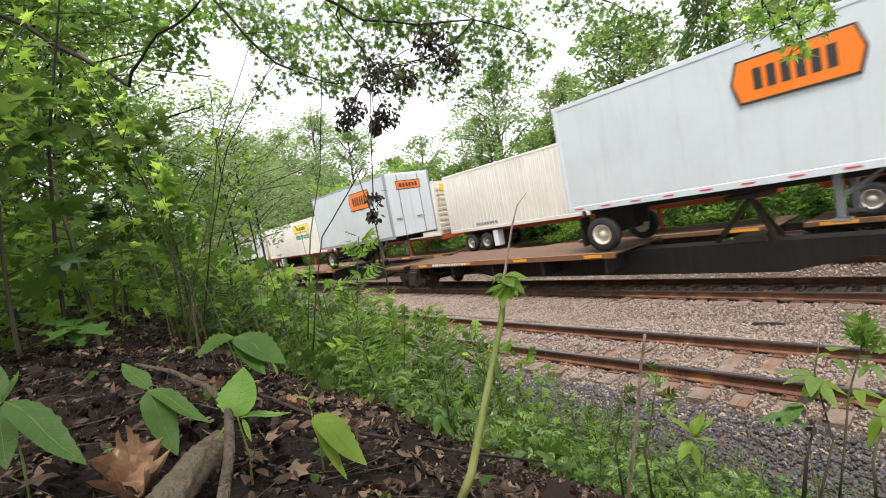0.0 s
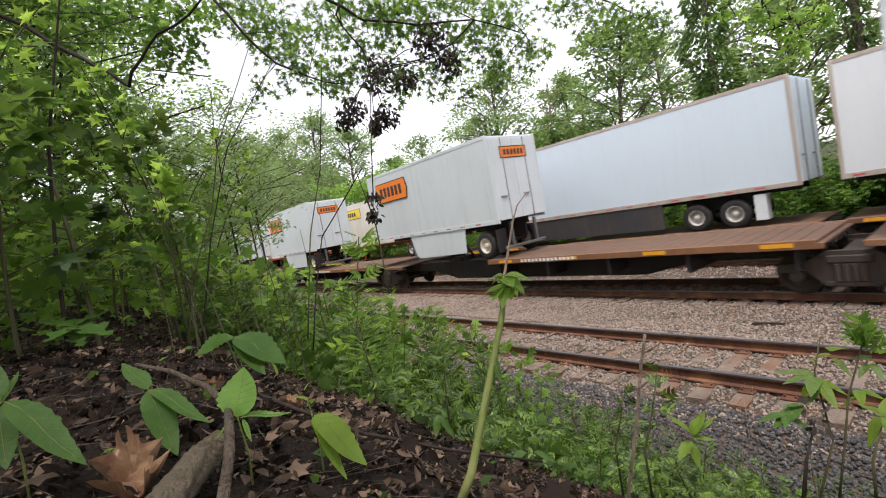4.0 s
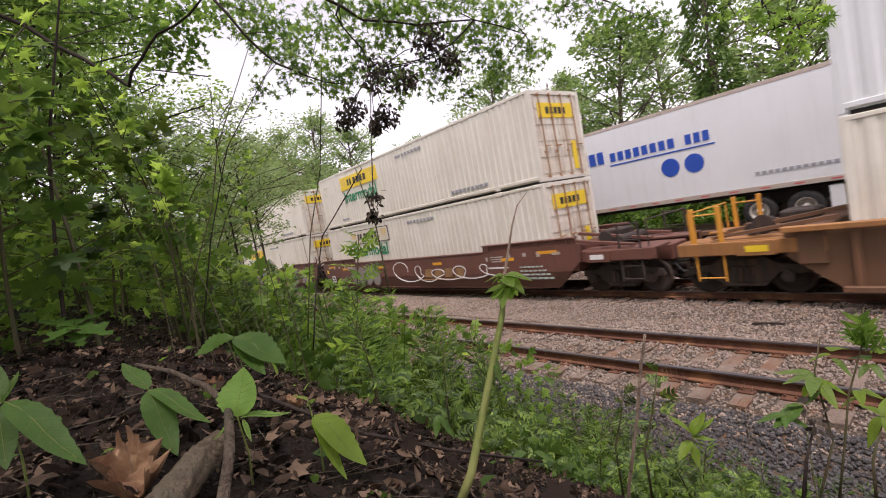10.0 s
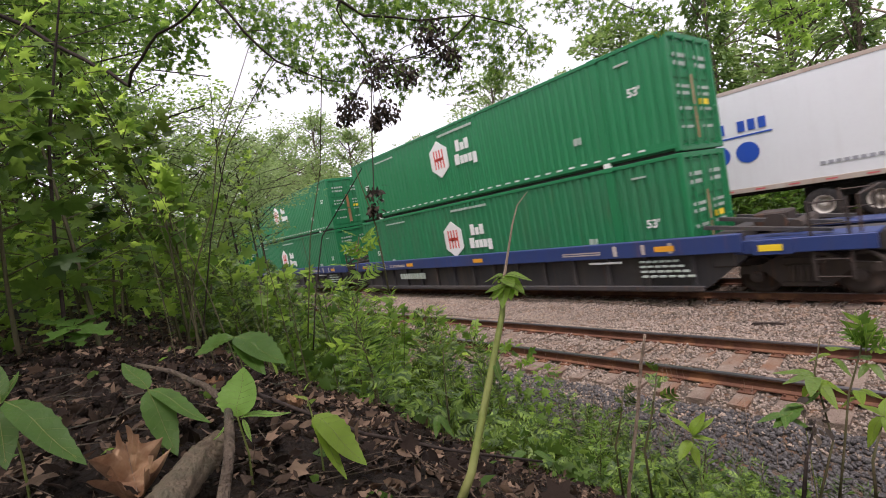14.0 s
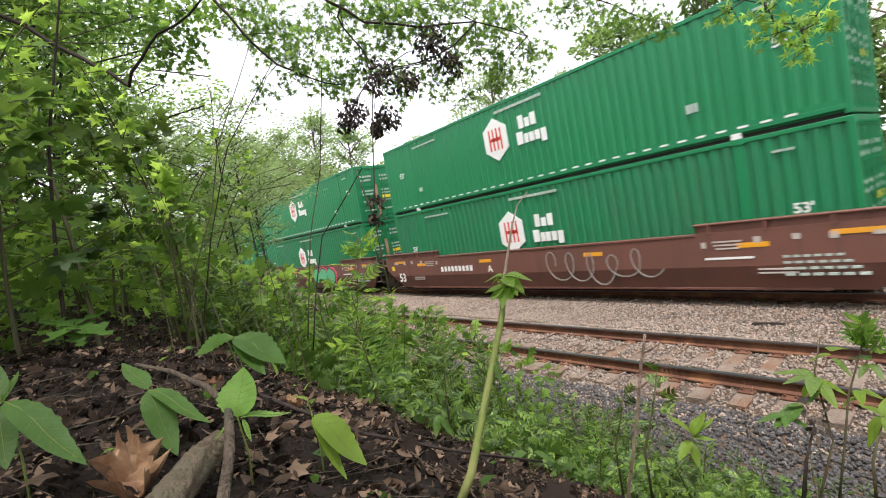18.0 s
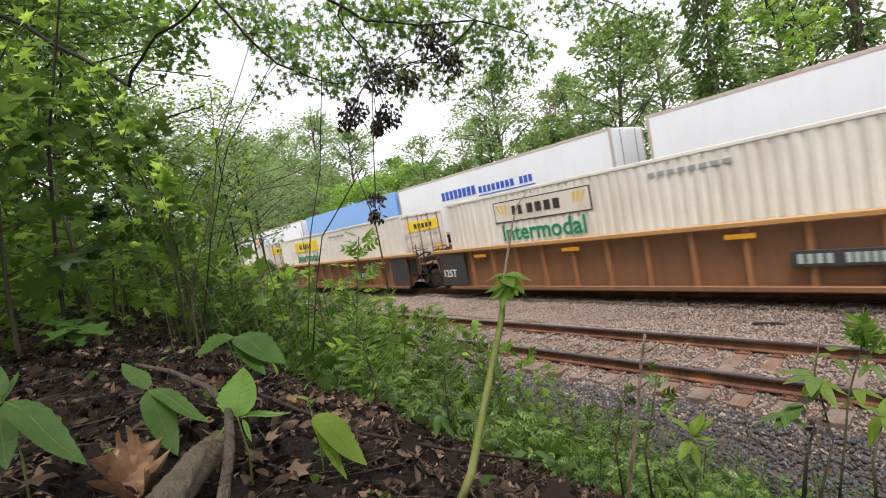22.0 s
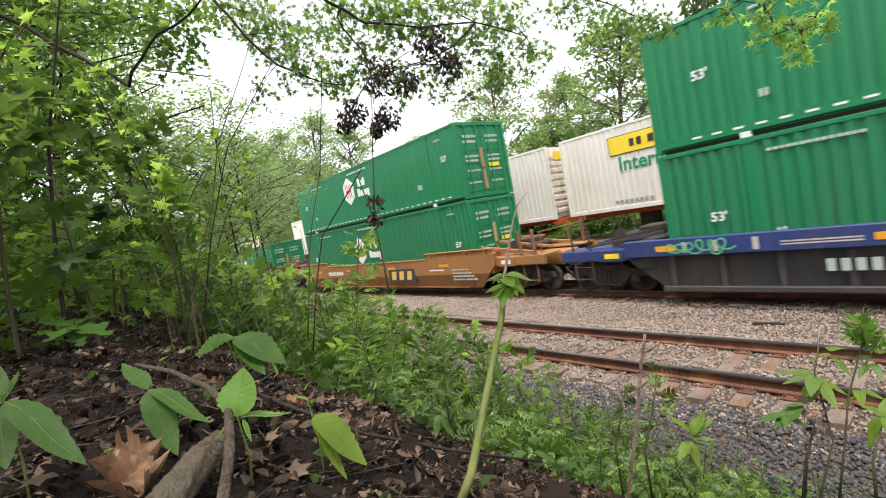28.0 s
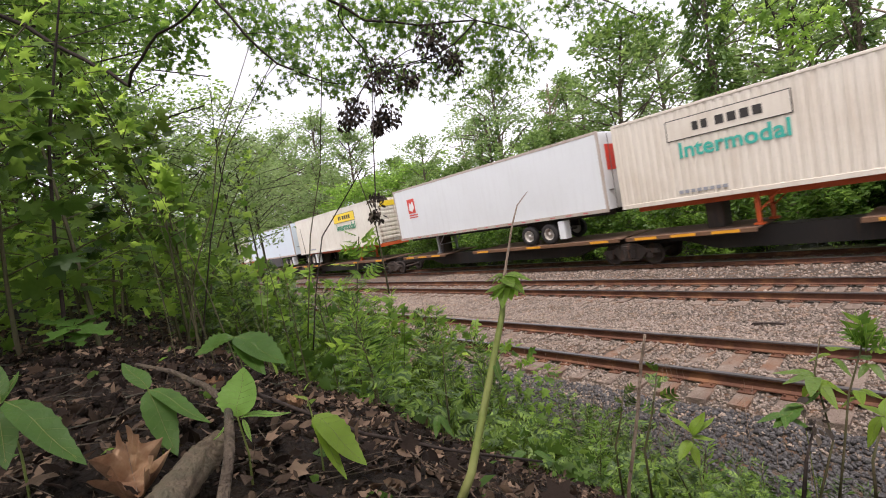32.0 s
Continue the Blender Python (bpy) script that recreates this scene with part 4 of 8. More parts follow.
            s = Shape().box(d * (h + 0.9) - 0.35, d * (h + 0.9) + 0.35, 0.1, 0.9, 1.33, 1.75, 0.04)
            s.cyl((d * (h + 1.6), -0.7, 1.48), (d * (h + 1.6), 0.7, 1.48), 0.14, n=10)
            part("brake_gear", s, DIRTY_SHADED_STEEL, root)
            for k, (yb, zb, ya, za) in enumerate(((-1.15, 1.62, -0.5, 1.36), (-0.2, 1.7, -0.3, 1.38), (1.0, 1.6, 0.5, 1.36))):
                part("bridge_beam", Shape().poly([(d * (h - 0.1), zb), (d * (h - 0.1), zb + 0.09), (d * (h + 2.3), za + 0.07), (d * (h + 2.3), za)], yb, yb + 0.16), body, root)
            part("corner_plate", Shape().box(min(d * (h + 0.95), d * (h + 1.7)), max(d * (h + 0.95), d * (h + 1.7)), -1.47, -1.445, 1.0, 1.3), accent, root)
            part("stencil_plate", Shape().box(d * (h + 1.3) - 0.22, d * (h + 1.3) + 0.22, -1.478, -1.46, 1.08, 1.22), YELLOW if style == "ribbed" else LETTER_WHITE, root)
            bogie(root, d * (h + 1.75))
            coupler(root, d * (h + 2.6), d)
        else:
            s = Shape().box(min(x0, x1), max(x0, x1), -1.25, -0.5, 1.2, 1.26, 0.01).box(min(x0, x1), max(x0, x1), 0.5, 1.25, 1.2, 1.26, 0.01)
            s.tube([(d * (h + 0.2), -1.2, 1.25), (d * (h + 0.2), -1.2, 1.95), (d * (h + 0.75), -1.2, 1.95), (d * (h + 0.75), -1.2, 1.25)], 0.02, 0.02)
            part("joint_platform", s, body, root)
            if d > 0:
                s = Shape()
                for dx in (0.95, 1.45):
                    s.box(h + dx - 0.02, h + dx + 0.02, -1.56, -1.52, 0.5, 2.15 if dx < 1 else 1.95, 0.005)
                for z in (0.5, 0.86, 1.2, 1.52, 1.9):
                    s.cyl((h + 0.95, -1.54, z), (h + 1.45, -1.54, z), 0.016, n=6)
                part("ladder", s, DIRTY_SHADED_STEEL, root)
                s = Shape()
                for yb in (-1.1, -0.4, 0.5):
                    s.tube([(h + 0.1, yb, 1.5), (h + 0.8, yb + 0.1, 1.72), (h + 1.9, yb + 0.15, 1.62), (h + 2.6, yb, 1.86)], 0.05, 0.04, 5)
                part("walkway_brace", s, DIRTY_SHADED_STEEL, root)
                s = Shape().tube([(h + 0.6, -1.3, 1.3), (h + 0.95, -1.35, 0.95), (h + 1.3, -1.3, 1.0), (h + 1.7, -1.3, 1.35)], 0.025, 0.025)
                s.tube([(h + 0.7, -1.2, 1.15), (h + 1.1, -1.3, 0.8), (h + 1.6, -1.2, 1.2)], 0.022, 0.022)
                part("air_hose", s, BLACK, root)
            if d < 0:
                bogie(root, -(h + 1.25))
    yy = -yo - 0.058 if style == "smooth" else -yo - 0.066
    for k, x in enumerate((-6.6, -2.6, 1.9, 5.9)):
        part("reflector", Shape().box(x, x + 0.62, yy, yy + 0.02, chord - 0.36, chord - 0.25), AMBER, root)
    if number:
        part("car_number_lettering", blocks(Shape(), 9, -5.0, -3.0, *((0.92, 1.12) if deep < 0.2 else (0.64, 0.88)), yy + 0.006, 0.38), SMALL_WHITE if style == "ribbed" else LETTER_WHITE, root)
        part("data_lettering", blocks(Shape(), 1, 5.2, 6.2, 0.95, 1.0, yy + 0.006, 0.0), LETTER_WHITE, root)
        s = Shape()
        for k in range(4):
            blocks(s, 6, 6.7, 8.1 - 0.12 * k, 0.55 + 0.13 * k, 0.6 + 0.13 * k, yy + 0.006, 0.3)
        part("data_lettering", s, SMALL_WHITE, root)
        if body is BROWN:
            lettering("53", 0.54, LETTER_WHITE, root, -8.2, yy, 0.52)
            s = Shape()
            for q in (-1, 1):
                for x, z, w, t in ((8.3, 1.36, 0.3, 0.09), (7.6, 1.36, 0.14, 0.14), (7.0, 1.38, 0.14, 0.12), (6.3, 1.36, 0.14, 0.14), (5.7, 1.2, 0.5, 0.035), (5.7, 1.28, 0.56, 0.035), (5.7, 1.36, 0.62, 0.035), (5.2, 1.3, 0.1, 0.14), (6.6, 0.62, 0.7, 0.03), (6.6, 0.7, 0.7, 0.03)):
                    s.box(q * x - w / 2, q * x + w / 2, yy - 0.002, yy + 0.05, z - t / 2, z + t / 2)
            part("end_marking", s, DULL_WHITE, root)
            for q in (-1, 1):
                part("reflector", Shape().box(q * 7.95 - 0.4, q * 7.95 + 0.4, yy - 0.002, yy + 0.02, 1.36, 1.46), AMBER, root)
            part("inspection_plate", Shape().box(-8.72, -8.5, yy - 0.002, yy + 0.03, 1.04, 1.24), YELLOW, root)
    if letter:
        lettering(letter, 0.34, LETTER_WHITE, root, -2.2, yy, 0.85)
    if brand == "script":
        s = Shape()
        for i in range(4):
            x = 1.2 + i * 0.68
            s.poly([(x, 0.68), (x + 0.5, 0.68), (x + 0.6, 1.04), (x + 0.1, 1.04)], yy, yy + 0.08)
        s.poly([(0.8, 0.56), (3.7, 0.61), (3.9, 0.65), (1.0, 0.62)], yy, yy + 0.1)
        part("emblem_lettering", s, WORN_GOLD, root, "faded gold slanted block emblem")
    elif brand == "bars":
        plate = part("emblem_plate", Shape().box(1.9, 4.1, yy, yy + 0.1, 0.5, 1.1), CHARCOAL, root, "dark emblem plate")
        s = Shape()
        for i in range(3):
            x = 2.1 + i * 0.65
            s.poly([(x, 0.6), (x + 0.36, 0.6), (x + 0.46, 1.0), (x + 0.1, 1.0)], yy - 0.006, yy + 0.1)
        part("emblem_lettering", s, YELLOW_FADED, plate)
    elif brand == "dark":
        plate = part("number_plate", Shape().box(3.1, 4.75, yy - 0.004, yy + 0.1, 0.74, 1.06), CHARCOAL, root, "black number plate")
        part("plate_lettering", blocks(blocks(Shape(), 4, 3.18, 3.8, 0.8, 1.0, yy - 0.002, 0.35), 6, 3.95, 4.7, 0.8, 1.0, yy - 0.002, 0.35), SMALL_WHITE, plate)
    return root


def blobs(root, material, seed, n, x0, x1, z0, z1, y, name="graffiti_shape", wide=0.6, lift=0.0):
    """Sprayed rounded shapes on a car side."""
    r = random.Random(seed)
    for i in range(n):
        cx, cz = x0 + (x1 - x0) * (i + 0.5) / n, (z0 + z1) / 2
        w, h = (x1 - x0) / n * wide, (z1 - z0) / 2
        k = 14
        s = Shape().poly([(cx + w * math.cos(2 * math.pi * j / k) * (0.8 + 0.3 * r.random()), cz + h * math.sin(2 * math.pi * j / k) * (0.8 + 0.25 * r.random())) for j in range(k)], y - 0.004 - lift - 0.0012 * i, y + 0.12)
        part(name, s, material, root, "sprayed graffiti shape")


def ribbon(s, pts, w, y):
    """A flat sprayed line of width w along pts (x, z)."""
    pts = [Vector((p[0], p[1])) for p in pts]
    v = []
    for i, p in enumerate(pts):
        d = (pts[min(i + 1, len(pts) - 1)] - pts[max(i - 1, 0)]).normalized()
        q = Vector((-d.y, d.x)) * w / 2
        v += [(p.x + q.x, y, p.y + q.y), (p.x - q.x, y, p.y - q.y), (p.x + q.x, y + 0.03, p.y + q.y), (p.x - q.x, y + 0.03, p.y - q.y)]
    f = []
    for i in range(len(pts) - 1):
        a, b = 4 * i, 4 * i + 4
        f += [(a, b, b + 1, a + 1), (a, a + 2, b + 2, b), (a + 1, b + 1, b + 3, a + 3)]
    return s.add(v, f)


def arc(cx, cz, rx, rz, a0, a1, n=14):
    return [(cx + rx * math.cos(math.radians(a0 + (a1 - a0) * i / n)), cz + rz * math.sin(math.radians(a0 + (a1 - a0) * i / n))) for i in range(n + 1)]


def bulky(root, strokes, w, fill, rim, y):
    """Fat sprayed strokes, each with a pale rim behind it."""
    for k, p in enumerate(strokes):
        back = part("graffiti_outline", ribbon(Shape(), p, w + 0.14, y - 0.003 - 0.0008 * k), rim, root, "pale sprayed outline")
        part("graffiti_stroke", ribbon(Shape(), p, w, y - 0.014 - 0.0008 * k), fill, back, "dark sprayed stroke")


def scrawl(root, material, seed, x0, x1, z0, z1, y, n=5, w=0.035):
    """One continuous loopy sprayed line."""
    r = random.Random(seed)
    pts, mid, k = [], (z0 + z1) / 2, 0
    for i in range(n):
        rx, rz, c = (x1 - x0) / n * (0.35 + 0.35 * r.random()), (z1 - z0) * (0.2 + 0.3 * r.random()), mid + (z1 - z0) * r.uniform(-0.12, 0.12)
        for q in range(14):
            a = 2 * math.pi * q / 14
            pts.append((x0 + (x1 - x0) * (i + q / 14) / n + rx * math.cos(a), c + rz * math.sin(a)))
    return part("graffiti_scribble", ribbon(Shape(), pts, w, y - 0.006), material, root, "thin sprayed scribble")


# ---- spine cars with trailers (near train) ----
def spine_unit(x_front, x_back, deck0, deck1, own_back=True):
    """Spine platform between two trucks; the wide deck lies from deck0 to deck1 (car space)."""
    root = thing("spine_car", "rust-brown spine car with wooden deck and yellow-striped edge", "freight car", "cars of the near train")
    s = Shape()
    lo, hi = x_back + 0.6, x_front - 0.6
    s.poly([(lo, 0.75), (lo + 2.4, 0.75), (lo + 4.0, 0.38), (hi - 4.0, 0.38), (hi - 2.4, 0.75), (hi, 0.75), (hi, 1.12), (lo, 1.12)], -0.36, 0.36)
    # black colour stands in for the shade under the deck
    part("centre_sill", s, BLACK, root)
    s = Shape()
    n = max(3, int((deck1 - deck0) / 0.32))
    for i in range(n):
        x = deck0 + (deck1 - deck0) * i / n
        s.box(x + 0.008, x + (deck1 - deck0) / n - 0.008, -1.33, 1.33, 1.18, 1.24)
    part("deck_planks", s, DECK, root)
    for y in (-1.42, 1.36):
        edge = part("deck_edge", Shape().box(deck0, deck1, y, y + 0.07, 1.08, 1.255, 0.012), RUST_PANEL, root)
        for k in range(4):
            x = deck0 + 0.6 + k * (deck1 - deck0 - 1.6) / 3
            part("yellow_strip", Shape().box(x, x + 0.6, y - 0.006, y + 0.03, 1.12, 1.21), AMBER, edge)
        part("edge_lettering", blocks(Shape(), 14, deck0 + 1.6, deck0 + 3.8, 1.12, 1.21, y, 0.4, 0.01), LETTER_WHITE, edge)
    for i in range(5):
        x = deck0 + 0.4 + i * (deck1 - deck0 - 0.8) / 4
        part("cross_bearer", Shape().poly([(x - 0.05, 0.6), (x + 0.05, 0.6), (x + 0.05, 1.18), (x - 0.05, 1.18)], -1.3, 1.3), BLACK, root)
    hx = deck1 + 3.0 if deck1 + 4 < x_front else deck0 - 3.0
    s = Shape().box(hx - 0.35, hx + 0.35, -0.4, 0.4, 1.12, 1.3, 0.02)
    s.tube([(hx - 0.9, 0, 1.1), (hx, 0, 2.2)], 0.07, 0.07).tube([(hx + 0.5, -0.3, 1.1), (hx, 0, 2.2)], 0.06, 0.06).tube([(hx + 0.5, 0.3, 1.1), (hx, 0, 2.2)], 0.06, 0.06)
    s.box(hx - 0.45, hx + 0.45, -0.45, 0.45, 2.18, 2.32, 0.03)
    part("trailer_hitch", s, DIRTY_SHADED_STEEL, root)
    for q in (-1, 1):
        c = x_back if q < 0 else x_front
        lo_, hi_ = min(c - q * 0.3, c - q * 1.9), max(c - q * 0.3, c - q * 1.9)
        part("end_platform", Shape().box(lo_, hi_, -1.36, 1.36, 1.13, 1.18, 0.01), DECK, root)
        part("platform_edge", Shape().box(lo_, hi_, -1.42, -1.345, 1.06, 1.19, 0.012), RUST_PANEL, root)
    if own_back:
        bogie(root, x_back)
    return root


RIM_PAINT = paint("dirty_white_rim", (0.5, 0.47, 0.42), (0.16, 0.1, 0.06), 0.6, 0.6, 0.3)


def tyre_mesh():
    return mesh_of("tyre", Shape().lathe((0, 0, 0), (0, 1, 0), [(0.29, -0.13), (0.4, -0.14), (0.485, -0.11), (0.5, -0.05), (0.5, 0.05), (0.485, 0.11), (0.4, 0.14), (0.29, 0.13)], 28, False), RUBBER, True)


def rim_mesh(mat_):
    return mesh_of("rim", Shape().lathe((0, 0, 0), (0, 1, 0), [(0.02, -0.1), (0.08, -0.1), (0.1, -0.06), (0.11, 0.02), (0.2, 0.05), (0.235, -0.02), (0.25, -0.1), (0.295, -0.13), (0.295, 0.1), (0.02, 0.1)], 24), mat_, True)


TYRE, RIM, RIM_DARK = tyre_mesh(), rim_mesh(RIM_PAINT), rim_mesh(CREAM)


def road_wheel(parent, x, y, z, rim=None):
    rim = rim or RIM
    w = part("wheel", TYRE, RUBBER, parent, "black rubber tyre on a pale rim", at=pose(x, y, z, 0, 0, 0 if y < 0 else 180))
    part("rim", rim, ALLOY, w)


def trailer_body(root, length, z0, z1, skin, frame_mat, seams, tape=True):
    a, b = -length / 2, length / 2
    s = Shape().box(a, b, -HW, HW, z0 + 0.12, z1 - 0.02, 0.03)
    part("box_body", s, skin, root)
    for y in (-HW - 0.012, HW - 0.03):
        s = Shape().box(a, b, y, y + 0.042, z0, z0 + 0.16, 0.008)
        rail = part("bottom_rail", s, frame_mat, root)
        if tape and y < 0:
            k = int(length / 0.9)
            tape_ = Shape()
            for i in range(k):
                x = a + 0.25 + i * (length - 0.6) / k
                tape_.box(x, x + 0.28, y - 0.004, y + 0.01, z0 + 0.06, z0 + 0.1)
            part("reflective_tape", tape_, TAPE_RED, rail)
        part("top_rail", Shape().box(a, b, y, y + 0.042, z1 - 0.11, z1 + 0.012, 0.008), frame_mat, root)
    if seams:
        part("panelled_side", ribbed_wall(a + 0.1, b - 0.1, -HW - 0.03, z0 + 0.14, z1 - 0.09, (length - 0.2) / seams, 0.028), skin, root)
    pw = 0.12 if length < 10 else 0.1
    for x in (a - 0.01, b - pw + 0.01):
        for y in (-HW - 0.036, HW - 0.07):
            part("corner_post", Shape().box(x, x + pw, y, y + 0.106, z0, z1, 0.012), frame_mat, root)
    part("floor_beam", Shape().box(a + 0.2, b - 0.2, -0.5, -0.4, z0 - 0.16, z0 + 0.1).box(a + 0.2, b - 0.2, 0.4, 0.5, z0 - 0.16, z0 + 0.1), BLACK, root)
    e = b + 0.004
    for y0, y1 in ((-HW + 0.1, -0.01), (0.01, HW - 0.1)):
        d = part("end_door", Shape().box(e - 0.02, e + 0.015, y0, y1, z0 + 0.1, z1 - 0.12, 0.006), skin, root)
        rod = Shape().cyl((e + 0.03, (y0 + y1) / 2, z0 + 0.05), (e + 0.03, (y0 + y1) / 2, z1 - 0.1), 0.018, n=6)
        part("lock_rod", rod.box(e + 0.01, e + 0.05, y0 + 0.2, y0 + 0.5, z0 + 0.9, z0 + 0.96), BRIGHT_STEEL, d)


def landing_legs(root, x, z0, z1, mat_):
    for y in (-0.75, 0.75):
        s = Shape().box(x - 0.07, x + 0.07, y - 0.07, y + 0.07, z0 + 0.08, z1, 0.012)
        s.box(x - 0.15, x + 0.15, y - 0.13, y + 0.13, z0, z0 + 0.08, 0.012)
        s.tube([(x + 0.05, y, z0 + 0.5), (x + 0.75, y, z1)], 0.03, 0.03)
        part("landing_leg", s, mat_, root)
    part("leg_brace", Shape().cyl((x, -0.75, z0 + 0.55), (x, 0.75, z0 + 0.55), 0.03, n=6), mat_, root)


def pup(wheels_right, skirt, seams, label):
    """A short freight trailer with an orange name plate; stands on a deck 1.24 m up."""
    root = thing("semi_trailer", label, "trailer", "trailers on the trains")
    n, z0, z1 = 8.45, 2.5, 5.62
    a, b = -n / 2, n / 2
    trailer_body(root, n, z0, z1, TRAILER_WHITE, TRAILER_WHITE if skirt or not seams else GREY, seams)
    q = 1 if wheels_right else -1
    for y in (-1.12, 1.12):
        road_wheel(root, q * (n / 2 - 0.95), y, 1.76, RIM if seams else RIM_DARK)
    s = Shape().cyl((q * (n / 2 - 0.95), -1.1, 1.76), (q * (n / 2 - 0.95), 1.1, 1.76), 0.07, n=8)
    for y in (-0.5, 0.42):
        s.box(q * (n / 2 - 0.95) - 0.6, q * (n / 2 - 0.95) + 0.6, y, y + 0.08, 1.85, 2.36)
    part("axle", s, BLACK, root)
    part("bumper", Shape().box(q * (n / 2 - 0.08) - 0.05, q * (n / 2 - 0.08) + 0.05, -1.1, 1.1, 1.55, 1.65, 0.01).box(q * (n / 2 - 0.08) - 0.04, q * (n / 2 - 0.08) + 0.04, -0.7, -0.6, 1.6, 2.5).box(q * (n / 2 - 0.08) - 0.04, q * (n / 2 - 0.08) + 0.04, 0.6, 0.7, 1.6, 2.5), BRIGHT_STEEL, root)
    part("mud_flap", Shape().box(q * (n / 2 - 0.3) - 0.015, q * (n / 2 - 0.3) + 0.015, -1.25, -0.75, 1.45, 2.3), BLACK, root)
    landing_legs(root, -q * (n / 2 - 2.3), 1.5, 2.5, GREY)
    if skirt:
        part("side_skirt", Shape().poly([(-q * (n / 2 - 2.8), 2.52), (-q * (n / 2 - 3.1), 1.6), (-q * (n / 2 - 3.3), 1.5), (q * (n / 2 - 2.05), 1.56), (q * (n / 2 - 1.9), 2.52)], -1.28, -1.24), TRAILER_WHITE, root, "white side skirt")
    x0 = a + 0.8 if wheels_right else b - 3.6
    w = 2.35 if wheels_right else 1.9
    edge = [(x0, 4.3), (x0 + w, 4.3), (x0 + w + 0.12, 4.72), (x0 + w, 5.14), (x0, 5.14), (x0 - 0.12, 4.72)]
    rim = [(x0 - 0.04, 4.26), (x0 + w + 0.04, 4.26), (x0 + w + 0.17, 4.72), (x0 + w + 0.04, 5.18), (x0 - 0.04, 5.18), (x0 - 0.17, 4.72)]
    part("plate_border", Shape().poly(rim, -HW - 0.036, -HW), LETTER_BLACK, root)
    plate = part("name_plate", Shape().poly(edge, -HW - 0.04, -HW), SIGN_ORANGE, root, "orange name plate with black block lettering")
    part("plate_lettering", blocks(Shape(), 6, x0 + 0.22, x0 + w - 0.22, 4.5, 4.94, -HW - 0.036, 0.36), LETTER_BLACK, plate)
    e = b + 0.02
    part("end_plate_border", Shape().box(e, e + 0.006, -0.72, 0.72, 4.78, 5.22), LETTER_BLACK, root)
    ep = part("end_name_plate", Shape().box(e, e + 0.01, -0.68, 0.68, 4.82, 5.18), SIGN_ORANGE, root)
    end_bar(ep, "plate_lettering", LETTER_BLACK, 6, -0.55, 0.55, 4.9, 5.1, e + 0.002)
    return root


# ---- long trailers on the far train ----
def far_trailer(kind, label, sign_at=2.4, board=True):
    root = thing("semi_trailer", label, "trailer", "trailers on the trains")
    a, b = -L53 / 2, L53 / 2
    z0, z1 = 2.42, 5.86
    if kind in ("boxed", "cream"):
        m = CREAM if kind == "cream" else WHITE
        for y in (-HW, HW):
            part("side_wall", ribbed_wall(a + 0.1, b - 0.1, y, z0 + 0.14, z1 - 0.09, 0.275, 0.022), m, root)
        part("box_core", Shape().box(a + 0.1, b - 0.1, -HW + 0.06, HW - 0.06, z0 + 0.05, z1 - 0.04), m, root)
        for y in (-HW - 0.012, HW - 0.05):
            part("bottom_rail", Shape().box(a, b, y, y + 0.06, z0, z0 + 0.17, 0.012), m, root)
            part("top_rail", Shape().box(a, b, y, y + 0.06, z1 - 0.1, z1, 0.012), m, root)
            for x in (a, b - 0.12):
                part("corner_post", Shape().box(x, x + 0.12, y - 0.004, y + 0.1, z0, z1, 0.012), m, root)
        e = b - 0.1
        edge = [(e, z0 + 0.1)]
        for k in range(9):
            z = z0 + 0.3 + k * 0.32
            edge += [(e + 0.03, z - 0.02), (e + 0.06, z), (e + 0.06, z + 0.16), (e + 0.03, z + 0.18)]
        door = Shape().poly(edge + [(e, z1 - 0.1)], -HW + 0.1, HW - 0.1)
        part("end_wall", door, DOOR_WHITE, root)
        part("end_board", Shape().box(e + 0.06, e + 0.075, -0.8, 0.8, z1 - 0.65, z1 - 0.25), YELLOW, root)
        rail = Shape().box(a + 0.3, b - 0.2, -0.55, -0.4, z0 - 0.22, z0).box(a + 0.3, b - 0.2, 0.4, 0.55, z0 - 0.22, z0)
        part("chassis_rail", rail, LEG_ORANGE, root, "orange chassis rail")
        part("chassis_bumper", Shape().box(b - 0.25, b - 0.05, -1.25, 1.25, z0 - 0.25, z0, 0.02), LEG_ORANGE, root)
        if board:
            yellow_board_far(root, a + sign_at, kind == "cream", sign_at != 2.3)
        side_bar(root, "side_marking", GREY, 8, a + 2.3, a + 4.0, z0 + 0.3, z0 + 0.42)
        landing_legs(root, a + 11.7 if sign_at > 6 else a + 4.6, 1.25, z0, LEG_ORANGE)
        wx = a + 2.2 if sign_at > 6 else b - 3.4
    else:
        skin = {"plain": CLEAN_WHITE, "ice": ICE, "blue": BLUE_PALE}.get(kind, CLEAN_WHITE)
        trailer_body(root, L53, z0, z1, skin, PALE_TRIM if kind != "blue" else BLUE_PALE, 0)
        landing_legs(root, a + 3.4, 1.25, z0, GREY)
        wx = b - (4.0 if kind == "redmark" else 2.6)
    if kind == "shippers":
        s = blocks(Shape(), 8, a + 4.6, a + 7.7, 4.45, 4.95, -HW - 0.012, 0.25)
        part("name_lettering", s, LETTER_BLUE, root, "blue block lettering")
        part("name_lettering", blocks(blocks(Shape(), 8, a + 7.9, a + 10.6, 4.45, 4.8, -HW - 0.012, 0.3), 3, a + 10.9, a + 11.8, 4.45, 4.8, -HW - 0.012, 0.3), LETTER_BLUE, root)
        part("name_underline", Shape().box(a + 7.9, a + 11.9, -HW - 0.016, -HW, 4.28, 4.33), LETTER_BLUE, root)
